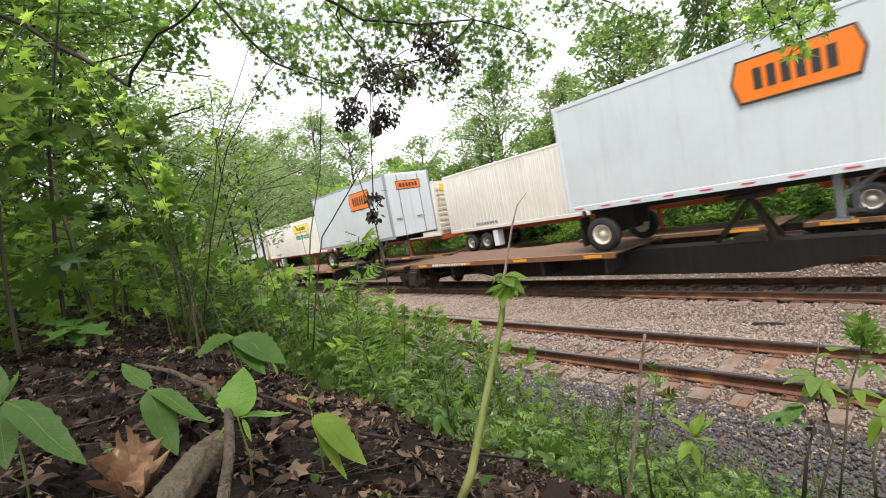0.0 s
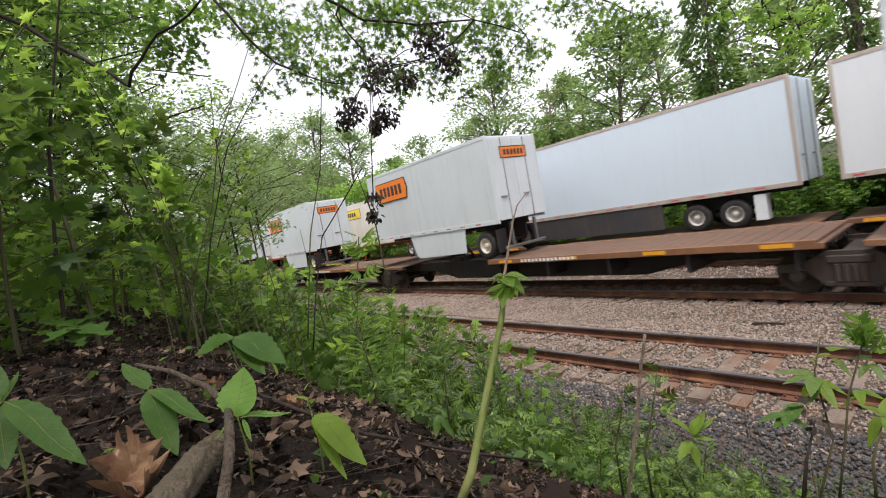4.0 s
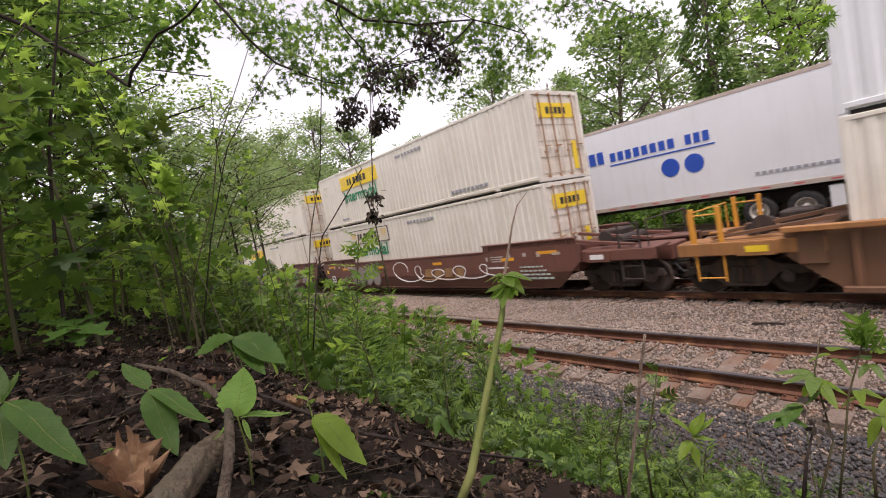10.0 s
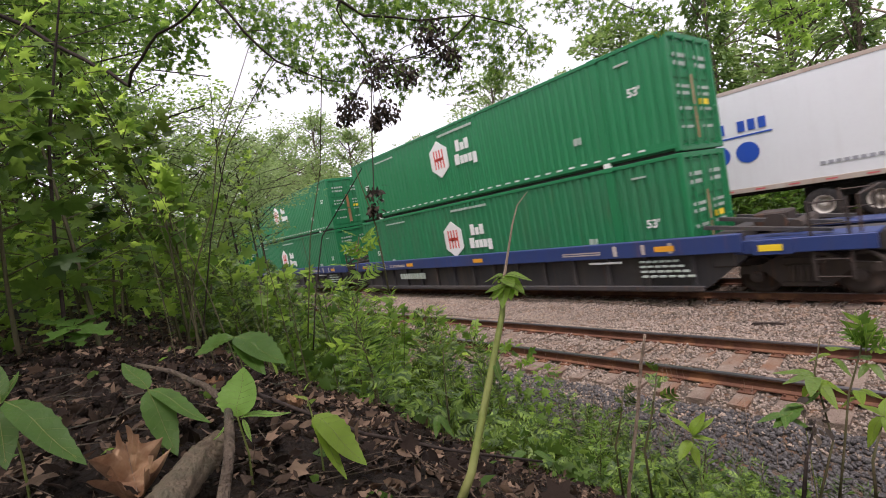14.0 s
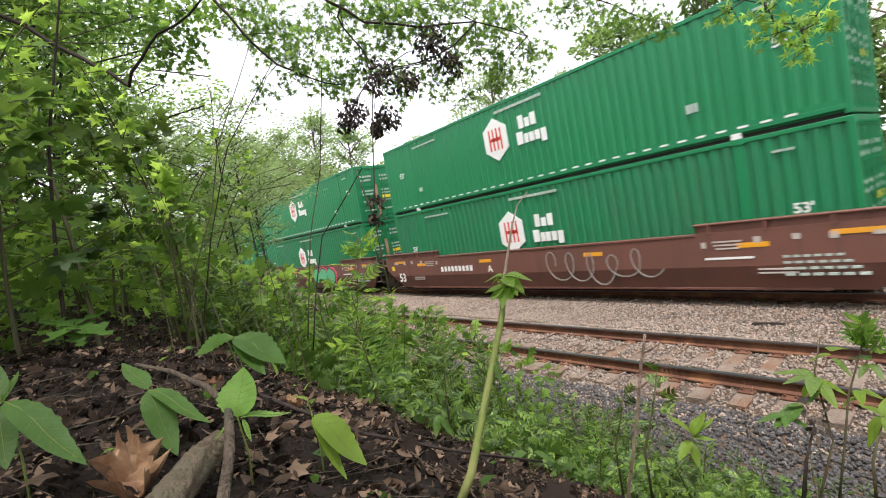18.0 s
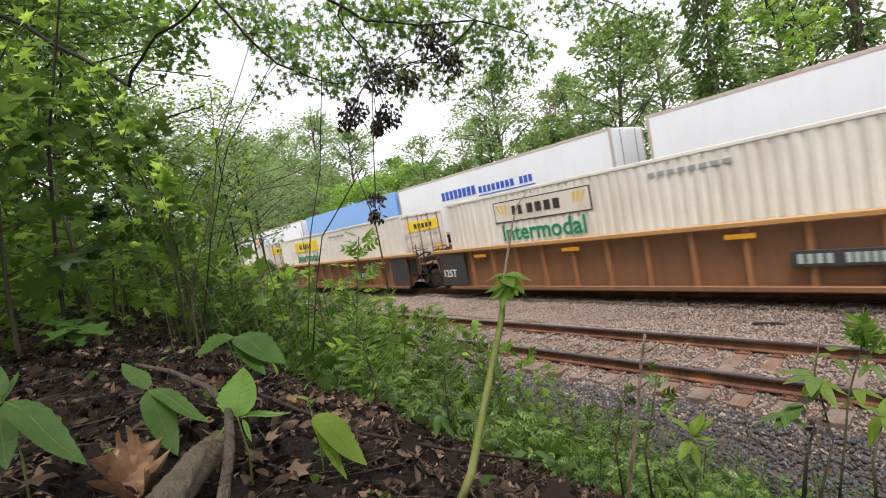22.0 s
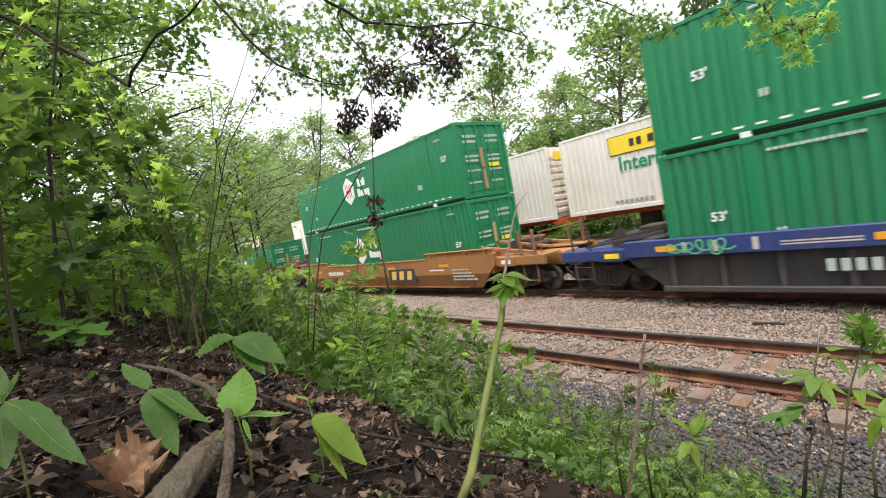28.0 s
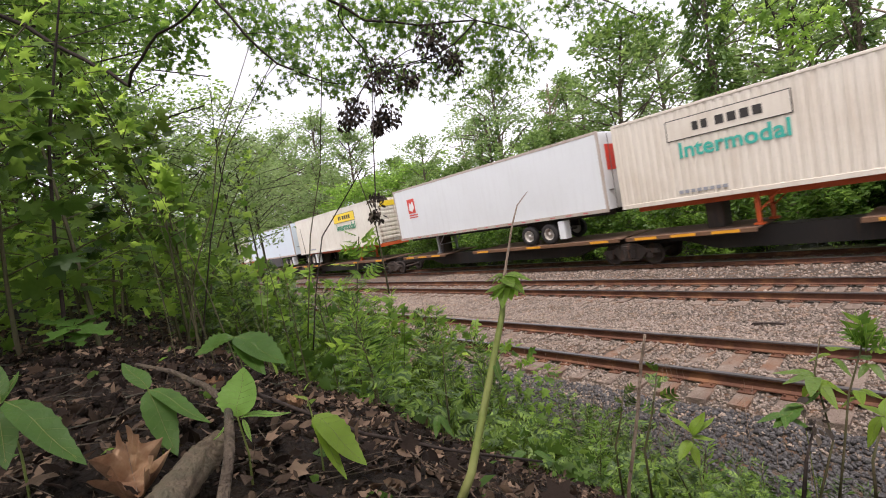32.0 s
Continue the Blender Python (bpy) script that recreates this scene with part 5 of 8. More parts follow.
        for x in (5.4, 6.25, 10.3, 11.15):
            part("blue_disc", Shape().lathe((a + x, -HW - 0.014, 3.75), (0, 1, 0), [(0.34, 0), (0.34, 0.02)], 20), LETTER_BLUE, root)
        side_bar(root, "side_marking", GREY, 12, b - 3.2, b - 1.0, 2.95, 3.05)
    if kind == "carrier":
        x = b - 3.9 if sign_at > 6 else a + 0.7
        part("orange_square", Shape().box(x, x + 0.85, -HW - 0.014, -HW, 4.3, 5.15), SIGN_ORANGE, root)
        part("name_lettering", blocks(Shape(), 3, x + 1.0, x + 2.9, 4.32, 5.1, -HW - 0.012, 0.2), LETTER_BLUE, root, "dark blue block lettering")
    if kind == "redmark":
        part("red_square", Shape().box(a + 1.5, a + 2.3, -HW - 0.014, -HW, 4.15, 5.1), LETTER_RED, root, "red square emblem")
        part("square_mark", Shape().poly([(a + 1.62, 4.35), (a + 1.95, 4.25), (a + 2.2, 4.5), (a + 2.1, 4.95), (a + 1.85, 4.75), (a + 1.7, 4.9)], -HW - 0.018, -HW), LETTER_WHITE, root)
        part("name_lettering", blocks(blocks(Shape(), 9, a + 1.5, a + 2.5, 3.98, 4.06, -HW - 0.012, 0.3), 9, a + 1.5, a + 2.5, 3.84, 3.91, -HW - 0.012, 0.3), LETTER_RED, root)
        part("end_mark", Shape().box(b + 0.02, b + 0.03, -0.9, 0.5, 4.2, 5.3), LETTER_RED, root)
    if kind in ("shippers", "ice"):
        cool = Shape().box(a - 0.62, a, -0.95, 0.95, 3.4, 5.6, 0.06)
        u = part("cooling_unit", cool, BLACK, root, "black refrigeration unit")
        part("unit_grille", Shape().box(a - 0.64, a - 0.6, -0.8, 0.8, 4.2, 5.4, 0.01), CHARCOAL, u)
    if kind == "ice":
        part("side_skirt", Shape().box(a + 4.5, b - 4.4, -1.28, -1.24, 1.45, 2.45), CHARCOAL, root, "dark side skirt")
    for dx in (-0.63, 0.63):
        for y in (-1.12, 1.12):
            road_wheel(root, wx + dx, y, 1.74)
    part("axle", Shape().box(wx - 1.2, wx + 1.2, -0.6, -0.45, 1.9, 2.3).box(wx - 1.2, wx + 1.2, 0.45, 0.6, 1.9, 2.3).cyl((wx - 0.63, -1.1, 1.74), (wx - 0.63, 1.1, 1.74), 0.06, n=6).cyl((wx + 0.63, -1.1, 1.74), (wx + 0.63, 1.1, 1.74), 0.06, n=6), BLACK, root)
    part("mud_flap", Shape().box(wx + 1.25, wx + 1.6, -1.26, -0.8, 1.45, 2.3, 0.01), CLEAN_WHITE, root)
    return root


def yellow_board_far(root, x0, cream, word=True):
    part("sign_border", Shape().box(x0 - 0.03, x0 + 3.83, -HW - 0.016, -HW + 0.01, 4.67, 5.43), LETTER_BLACK, root)
    sign = part("sign_board", Shape().box(x0, x0 + 3.8, -HW - 0.02, -HW + 0.01, 4.7, 5.4), CREAM if cream else YELLOW, root, "name board with dark block lettering")
    s = blocks(Shape(), 2, x0 + 0.85, x0 + 1.45, 4.9, 5.2, -HW - 0.024, 0.35)
    part("board_lettering", blocks(s, 4, x0 + 1.6, x0 + 3.1, 4.9, 5.2, -HW - 0.024, 0.3), LETTER_BLACK, sign)
    if word:
        lettering("Intermodal", 0.78, LETTER_TEAL if cream else LETTER_GREEN, root, x0 + 0.3, -HW - 0.014, 4.02)


def far_flat(length):
    """Flat spine platform under one trailer, trucks at its rear joint."""
    root = thing("spine_car", "dark brown spine car with yellow edge strips", "freight car", "cars of the far train")
    h = length / 2
    s = Shape().poly([(-h, 0.8), (-h + 2.2, 0.8), (-h + 3.4, 0.42), (h - 3.4, 0.42), (h - 2.2, 0.8), (h, 0.8), (h, 1.14), (-h, 1.14)], -0.4, 0.4)
    # sill is black in place of the shade beneath the deck
    part("centre_sill", s, BLACK, root)
    for d0, d1 in ((h - 9.6, h - 0.4), (-h + 0.3, -h + 5.0)):
        part("deck_plate", Shape().box(d0, d1, -1.35, 1.35, 1.16, 1.22, 0.01), DECK, root)
        e = part("deck_edge", Shape().box(d0, d1, -1.44, -1.36, 1.08, 1.24, 0.012), BROWN_TAN, root)
        for k in range(3):
            x = d0 + 0.4 + k * (d1 - d0 - 1.8) / 2
            part("yellow_strip", Shape().box(x, x + 0.9, -1.448, -1.43, 1.11, 1.21), AMBER, e)
    part("trailer_hitch", Shape().box(-h + 3.1, -h + 3.7, -0.4, 0.4, 1.2, 2.4, 0.05), DIRTY_SHADED_STEEL, root)
    bogie(root, h - 0.2)
    return root

# ---- make-up of the near train (x at the start of the clip) ----
S = 1.03
for xf, xb, d0, d1, px, right, skirt, seams in ((1.2, -17.6, -17.2, -7.07, -4.2, 0, 0, 0), (-17.6, -36.2, -35.8, -25.3, -22.5, 0, 0, 8),
                                               (-36.2, -52.6, -47.0, -36.6, -50.0, 1, 1, 9), (-52.6, -73.4, -73.0, -63.2, -61.2, 0, 0, 0),
                                               (-73.4, -91.5, -84.2, -73.8, -86.4, 1, 1, 8), (-91.5, -109.2, -101.5, -91.9, -104.9, 1, 1, 0),
                                               (-109.2, -125.7, -119.0, -109.6, -121.15, 1, 1, 0), (-125.7, -141.6, -136.2, -126.1, -138.45, 1, 1, 0)):
    c = (xf + xb) / 2
    on_near(spine_unit(xf - c, xb - c, d0 - c, d1 - c), c)
    lab = "short ribbed white trailer with orange name plate" if seams else "short smooth white trailer with orange name plate"
    on_near(pup(right, skirt, seams, lab + (" and side skirt" if skirt else "")), px)

PROTO = {"j": white_box(), "jf": white_box(faded=True), "jr": white_box(rusty=True, faded=True, word=False), "jo": white_box(old=True, faded=True, word=True),
         "g": green_box(), "gl": green_box(lower=True), "e": emp_box(), "op": orange_box(True), "o": orange_box(False), "s": logistics_box(),
         "r": red_box(), "y": grey_box(), "w": plain_box("plain white ribbed container in a well", WHITE, DOOR_WHITE, 0.36, GREY)}
USED = set()


def box(kind, x, level, far=False):
    ob = PROTO[kind]
    if kind in USED:
        ob = copy_thing(ob, pose(0, 0, 0))
    USED.add(kind)
    (on_far if far else on_near)(ob, x, 0.66 + level * (H96 + 0.04))


UNITS = {"b": lambda **k: well_unit("brown smooth-sided well car with gold emblem", BROWN, BROWN, "smooth", brand="script", **k),
         "d": lambda **k: well_unit("rusty brown rib-sided well car with yellow posts", BROWN_TAN, TAN, "ribbed", **k),
         "t": lambda **k: well_unit("yellow rib-sided well car with rusty stains", TAN, YELLOW_STEEL, "ribbed", YELLOW_STEEL, number=False, chord=1.42, **k),
         "n": lambda **k: well_unit("navy and charcoal well car with side ribs", CHARCOAL, NAVY, "ribbed", chord=1.5, deep=0.4, **k),
         "y": lambda **k: well_unit("yellow smooth-sided well car", YELLOW_STEEL, YELLOW_STEEL, "smooth", number=False, chord=1.46, **k),
         "f": lambda **k: well_unit("red-brown smooth-sided well car", BROWN, BROWN, "smooth", **k),
         "w": lambda **k: well_unit("weathered tan smooth-sided well car", TAN, TAN, "smooth", brand="bars", chord=1.46, **k),
         "a": lambda **k: well_unit("rust-stained tan rib-sided well car", RUST_PANEL, YELLOW_STEEL, "ribbed", RIB_LIT_TAN, number=False, chord=1.76, brand="dark", **k)}
YS, YR = -1.558, -1.566

# style, front coupler, back coupler, lower box, upper box, right end of the box at the start
CONSIST = (("b", 1, 0, "op", "e", -143.3 - 0.2, "A"), ("b", 0, 0, "jf", "", -161.3 - 0.1, "C"), ("b", 0, 1, "o", "jf", -180.5, "B"), ("d", 1, 1, "j", "s", -203.1, ""),
           ("b", 1, 0, "jo", "j", -225.7, ""), ("b", 0, 0, "j", "j", -244.5, "C"), ("b", 0, 1, "jf", "j", -263.2, ""), ("t", 1, 1, "j", "jr", -285.8, ""),
           ("n", 1, 0, "gl", "g", -308.3, ""), ("n", 0, 0, "gl", "g", -327.2, ""), ("n", 0, 1, "gl", "g", -346.3, ""), ("y", 1, 1, "gl", "g", -368.9, ""),
           ("f", 1, 0, "gl", "g", -391.95, "A"), ("f", 0, 0, "gl", "g", -410.6, "C"), ("f", 0, 1, "gl", "g", -429.6, "B"), ("w", 1, 1, "gl", "g", -452.3, ""),
           ("a", 1, 0, "jo", "", -475.0, ""), ("a", 0, 0, "j", "", -494.0, ""), ("a", 0, 1, "j", "", -512.9, ""), ("y", 1, 1, "gl", "", -535.7, ""),
           ("n", 1, 0, "gl", "r", -558.6, ""), ("n", 0, 0, "gl", "g", -577.6, ""), ("n", 0, 1, "gl", "g", -596.7, ""), ("w", 1, 1, "gl", "g", -619.4, ""), ("f", 1, 1, "gl", "", -642.2, ""))
CARS = []
for style, f, b, low, up, right, letter in CONSIST:
    x = right * S - L53 / 2
    u = UNITS[style](front=bool(f), back=bool(b), letter=letter)
    CARS.append(u)
    on_near(u, x)
    box(low, x, 0)
    if up:
        box(up, x, 1)

# sprayed shapes seen on single cars
for car in (8, 9, 10, 20, 21, 22):
    s = Shape()
    for q in (-1, 1):
        for x, z, w, t in ((7.6, 1.3, 0.1, 0.26), (6.9, 1.3, 0.1, 0.26), (6.1, 1.3, 0.12, 0.28), (5.0, 1.3, 1.3, 0.03), (5.0, 1.24, 1.3, 0.03)):
            s.box(q * x - w / 2, q * x + w / 2, -1.626, -1.6, z - t / 2, z + t / 2)
    part("end_marking", s, DULL_WHITE, CARS[car])
    for x in (-8.3, -4.2, 0.3, 7.2):
        part("reflector", Shape().box(x, x + 0.5, -1.628, -1.6, 1.22, 1.36), AMBER, CARS[car])
scrawl(CARS[22], GRAFFITI_GREEN, 77, -8.0, -6.6, 1.12, 1.48, YR - 0.06, 6)
blobs(CARS[14], GRAFFITI_PINK, 3, 3, 2.3, 5.9, 0.36, 1.5, YS, wide=0.66)
blobs(CARS[14], LETTER_BLACK, 4, 3, 2.4, 5.8, 0.4, 1.46, YS, wide=0.61, lift=0.006)
blobs(CARS[14], GRAFFITI_GREEN, 4, 3, 2.45, 5.75, 0.48, 1.38, YS, wide=0.57, lift=0.012)
blobs(CARS[13], GRAFFITI_PINK, 5, 3, 0.8, 4.2, 0.36, 1.5, YS, wide=0.66)
blobs(CARS[13], LETTER_BLACK, 6, 3, 0.9, 4.1, 0.4, 1.46, YS, wide=0.61, lift=0.006)
blobs(CARS[13], GRAFFITI_GREEN, 6, 3, 0.95, 4.05, 0.48, 1.38, YS, wide=0.57, lift=0.012)
fat = [arc(-6.9, 0.9, 0.52, 0.44, 20, 380), [(-5.9, 1.42), (-5.75, 0.34)], [(-4.75, 1.48), (-4.7, 0.36)], [(-5.8, 0.88), (-4.75, 0.92)], arc(-3.2, 0.92, 0.72, 0.45, 40, 330), [(-2.55, 0.5), (-2.5, 0.95), (-3.1, 0.92)],
       [(-0.9, 1.42), (-1.5, 1.4), (-1.72, 1.1), (-1.2, 0.88), (-0.85, 0.62), (-1.15, 0.36), (-1.75, 0.38)]]
bulky(CARS[11], fat, 0.42, GRAFFITI_DARK, CREAM, YS)
blobs(CARS[11], LETTER_BLACK, 8, 4, -0.6, 1.3, 0.5, 1.3, YS, wide=0.6)
fat = [arc(1.75, 0.9, 0.46, 0.44, 50, 330), [(2.18, 0.5), (2.15, 0.85), (1.85, 0.86)], [(2.62, 0.38), (2.95, 1.42), (3.25, 0.38)], [(2.75, 0.68), (3.15, 0.7)], [(3.55, 0.38), (3.58, 1.4), (3.98, 0.42), (4.02, 1.42)],
       [(4.35, 0.4), (4.36, 1.4), (4.68, 1.3), (4.8, 0.9), (4.68, 0.5), (4.35, 0.42)], [(5.4, 1.4), (5.08, 1.38), (5.08, 0.42), (5.42, 0.42)], [(5.08, 0.9), (5.35, 0.9)], [(5.68, 0.38), (5.7, 1.4), (6.0, 1.26), (5.98, 1.0), (5.7, 0.9), (6.08, 0.4)]]
bulky(CARS[11], fat, 0.29, GRAFFITI_DARK, CREAM, YS)
blobs(CARS[11], LETTER_BLACK, 9, 3, 6.3, 7.9, 0.5, 1.4, YS, wide=0.6)
r5 = random.Random(55)
for k in range(19):
    x0 = -7.4 + k * 0.77 + r5.uniform(-0.2, 0.2)
    w0, lo, hi = 0.5 + r5.random() * 0.7, 0.3 + 0.3 * r5.random(), 1.5 - 0.5 * r5.random()
    out = [(x0, lo), (x0 + w0 * 0.6, lo - 0.04), (x0 + w0, lo + 0.2), (x0 + w0 * 0.9, (lo + hi) / 2), (x0 + w0 * 1.1, hi), (x0 + w0 * 0.4, hi - 0.05), (x0 - 0.08, hi - 0.2), (x0 + 0.1, (lo + hi) / 2)]
    part("graffiti_patch", Shape().poly(out, YS - 0.003 - 0.0009 * k, YS + 0.12), (GRAFFITI_GREY, GRAFFITI_STEEL, GRAFFITI_ROSE, GRAFFITI_STEEL, GRAFFITI_GREY, BROWN_TAN)[k % 6], CARS[5], "faded sprayed paint patch")
for k in range(9):
    x0 = -6.8 + k * 1.6
    part("graffiti_scribble", ribbon(Shape(), arc(x0, 0.9, 0.3 + 0.3 * r5.random(), 0.4, 120 + 40 * k, 330 + 40 * k), 0.05, YS - 0.026), (GRAFFITI_BLUE, LETTER_BLACK, GRAFFITI_DARK)[k % 3], CARS[5], "dark sprayed curved line")
blobs(CARS[4], GRAFFITI_GREY, 14, 4, -5.6, -2.6, 0.3, 1.4, YS, wide=0.55)
blobs(CARS[24], LETTER_WHITE, 15, 4, -1.9, 1.6, 0.3, 1.35, YS, wide=0.42)
blobs(CARS[15], GRAFFITI_GREY, 16, 4, 3.2, 7.4, 0.35, 1.4, YS, wide=0.5)
for i, (car, m, x0, x1) in enumerate(((0, GRAFFITI_GREY, -3, 4), (1, GRAFFITI_GREY, -1, 5), (2, GRAFFITI_GREY, 0, 6), (4, LETTER_WHITE, -1, 6), (6, GRAFFITI_GREY, -6, 5), (12, GRAFFITI_GREY, 0.5, 4), (24, GRAFFITI_BLUE, -6, -3.5), (0, GRAFFITI_GREY, -6, -4), (22, GRAFFITI_GREEN, 5, 8))):
    scrawl(CARS[car], m, 20 + i, x0, x1, 0.4 if car != 22 else 1.12, {22: 1.48, 24: 0.8}.get(car, 1.35), YS if car != 22 else YR - 0.06)
for car in (16, 17, 18):
    part("end_panel", Shape().box(-8.7, -7.2, YR, YR + 0.05, 0.35, 1.62), CHARCOAL, CARS[car], "black painted end panel")
    lettering("125T", 0.4, LETTER_WHITE, CARS[car], -8.6, YR - 0.004, 0.7)
    part("end_panel", Shape().box(7.0, 8.4, YR, YR + 0.05, 0.35, 1.62), CHARCOAL, CARS[car], "black painted end panel")

# ---- make-up of the far train (left end of the load at the start) ----
J, JL = "boxed", 2.4
FAR_LOADS = ((-73.0, J, 9.0), (-55.7, J, 9.0), (-38.5, J, 9.0), (-21.4, J, 9.0), (-4.2, J, 9.0), (12.3, J, 3.0), (30.0, J, 2.4), (47.0, J, 2.3), (64.9, "ice", 0), (82.0, "plain", 0), (98.7, "shippers", 0), (115.7, "shippers", 0),
             (194.7, "shippers", 0), (211.8, "shippers", 0), (229.2, "plain", 0), (245.6, "shippers", 0), (262.5, "shippers", 0), (281.6, "shippers", 0), (311.5, "plain", 0), (328.3, "ice", 0),
             (391.7, "carrier", 0), (408.2, "carrier", 0), (425.8, "blue", 0), (442.3, "shippers", 0), (460.0, "carrier", 9), (478.9, "redmark", 0), (513.7, "boxed", 9.4), (549.5, "boxed", 9.0), (566.8, "boxed", 9.0),
             (583.7, J, 2.4), (600.7, J, 2.4), (618.0, "ice", 0), (635.7, J, 9.0), (654.7, "redmark", 0), (671.5, "cream", 2.2), (689.5, J, 2.4))
LABELS = {"boxed": "white ribbed box trailer with yellow board on orange chassis", "ice": "bluish white refrigerated trailer with dark skirt", "plain": "plain white long trailer with riveted sides",
          "shippers": "white long trailer with blue block lettering and discs", "carrier": "white long trailer with orange square and dark lettering", "blue": "pale blue long trailer",
          "redmark": "white refrigerated trailer with a red square emblem", "cream": "cream ribbed box trailer with teal word on orange chassis"}
FT, FC = {}, None
for x, kind, at in FAR_LOADS:
    key = (kind, at)
    if key in FT:
        ob = copy_thing(FT[key], pose(0, 0, 0))
    else:
        ob = FT[key] = far_trailer(kind, LABELS[kind], at)
    on_far(ob, x + L53 / 2, -0.02)
    if FC is None:
        FC = flat = far_flat(17.2)
    else:
        flat = copy_thing(FC, pose(0, 0, 0))
    on_far(flat, x + L53 / 2 + 0.2)
FP = pup(1, 0, 0, "short smooth white trailer with orange name plate")
for k, x in enumerate((344.6, 353.0, 362.8, 371.5)):
    on_far(FP if k == 0 else copy_thing(FP, pose(0, 0, 0)), x + 4.25, -0.05)
    if k % 2 == 0:
        on_far(copy_thing(FC, pose(0, 0, 0)), x + 8.5)
for k, (x, low, up) in enumerate(((135.9, "w", "r"), (155.4, "w", "g"), (173.9, "g", "y"))):
    box(low, x + L53 / 2, 0, True)
    box(up, x + L53 / 2, 1, True)
    u = well_unit("dark brown well car of the far train", BROWN_TAN, BROWN_TAN, "ribbed", front=k == 2, back=k == 0)
    u["group"] = "cars of the far train"
    on_far(u, x + L53 / 2)

# ---- places of the single plants and boughs ----
FORK = ((-4.60, -0.29, 5.19), (-4.32, -0.11, 4.99), (-3.99, 0.12, 4.69), (-3.79, 0.27, 4.51), (-3.63, 0.38, 4.37), (-3.56, 0.46, 4.26), (-3.45, 0.52, 4.37), (-3.35, 0.58, 4.44), (-3.12, 0.71, 4.49), (-2.91, 0.83, 4.56), (-2.66, 1.00, 4.69))
ARCH = ((-3.50, 0.95, 5.10), (-3.38, 1.07, 4.80), (-3.28, 1.17, 4.56), (-3.20, 1.33, 4.33), (-3.12, 1.51, 4.22), (-3.00, 1.73, 4.13))
LONG = ((-2.86, 1.25, 4.85), (-2.72, 1.56, 4.58), (-2.63, 1.74, 4.43), (-2.44, 2.05, 4.35), (-2.28, 2.42, 4.36), (-2.13, 2.77, 4.23))
DROOP = ((-2.68, 1.62, 4.55), (-2.72, 1.63, 4.42), (-2.69, 1.73, 4.27), (-2.67, 1.75, 4.09))
BACKTWIG = ((-2.28, 2.43, 4.36), (-2.35, 2.25, 4.21), (-2.46, 2.01, 4.12), (-2.58, 1.86, 4.12))
TOPTWIG = ((-2.68, 2.30, 4.92), (-2.47, 2.37, 4.55), (-2.28, 2.42, 4.36))
RIGHTTWIG = ((-0.81, 2.80, 4.01), (-0.73, 2.81, 3.81), (-0.69, 2.77, 3.70), (-0.61, 2.86, 3.63))
CORNERTWIG = ((-2.20, 3.24, 4.93), (-1.92, 3.39, 4.49), (-1.77, 3.57, 4.34), (-1.63, 3.89, 4.21))
FORK_LEAVES = ((-5.14, 0.03, 5.47, 0.29, 50), (-4.88, 0.34, 5.32, 0.29, 46), (-4.58, 0.71, 5.21, 0.29, 40), (-4.20, 1.02, 5.12, 0.28, 46), (-5.38, 0.00, 5.03, 0.30, 36), (-5.02, 0.42, 4.65, 0.28, 32), (-4.39, 0.92, 4.87, 0.24, 26), (-5.26, -0.22, 4.59, 0.24, 22), (-5.22, 0.14, 4.48, 0.28, 26))
ARCH_LEAVES = ((-3.48, 1.27, 4.82, 0.21, 50), (-3.33, 1.43, 4.57, 0.19, 42), (-3.25, 1.52, 4.33, 0.17, 36), (-3.10, 1.70, 4.20, 0.17, 34), (-3.64, 1.34, 4.29, 0.13, 14), (-3.65, 1.54, 4.85, 0.27, 40), (-3.31, 1.80, 4.68, 0.22, 40))
LONG_LEAVES = ((-2.81, 1.77, 4.58, 0.20, 46), (-2.64, 1.97, 4.45, 0.20, 46), (-2.47, 2.19, 4.44, 0.20, 46), (-2.87, 1.82, 4.25, 0.18, 36), (-2.73, 1.99, 4.09, 0.18, 34), (-2.55, 2.22, 4.07, 0.18, 34), (-2.43, 2.55, 4.26, 0.19, 40), (-2.27, 2.77, 4.38, 0.21, 44), (-2.24, 2.95, 4.17, 0.15, 26), (-2.41, 2.72, 4.05, 0.17, 24), (-2.58, 2.49, 3.93, 0.11, 8), (-2.69, 2.09, 4.61, 0.25, 40), (-2.41, 2.60, 4.55, 0.25, 44))
CORNER_LEAVES = ((-2.12, 3.30, 4.51, 0.16, 26), (-1.96, 3.50, 4.42, 0.18, 34), (-1.79, 3.70, 4.32, 0.16, 26), (-1.66, 3.86, 4.24, 0.13, 18))
RIGHT_LEAVES = ((-0.81, 2.63, 3.80, 0.08, 4), (-0.71, 2.75, 3.75, 0.08, 5), (-0.63, 2.84, 3.67, 0.09, 6), (-0.56, 2.93, 3.69, 0.08, 5), (-0.60, 2.86, 3.54, 0.07, 4), (-0.68, 2.77, 3.64, 0.08, 4), (-0.53, 2.96, 3.62, 0.05, 2), (-0.67, 2.98, 3.86, 0.14, 4))
WITHERED = ((-2.40, 2.09, 4.22, 0.12, 34), (-2.33, 2.17, 4.07, 0.09, 20), (-2.63, 1.79, 4.08, 0.12, 26), (-2.75, 1.61, 3.87, 0.10, 32), (-2.79, 1.55, 3.80, 0.06, 14), (-2.62, 1.77, 3.79, 0.09, 30), (-2.67, 1.71, 3.73, 0.05, 14), (-2.52, 1.93, 4.01, 0.08, 16), (-2.27, 1.35, 3.22, 0.05, 5), (-2.27, 1.33, 3.13, 0.04, 8))
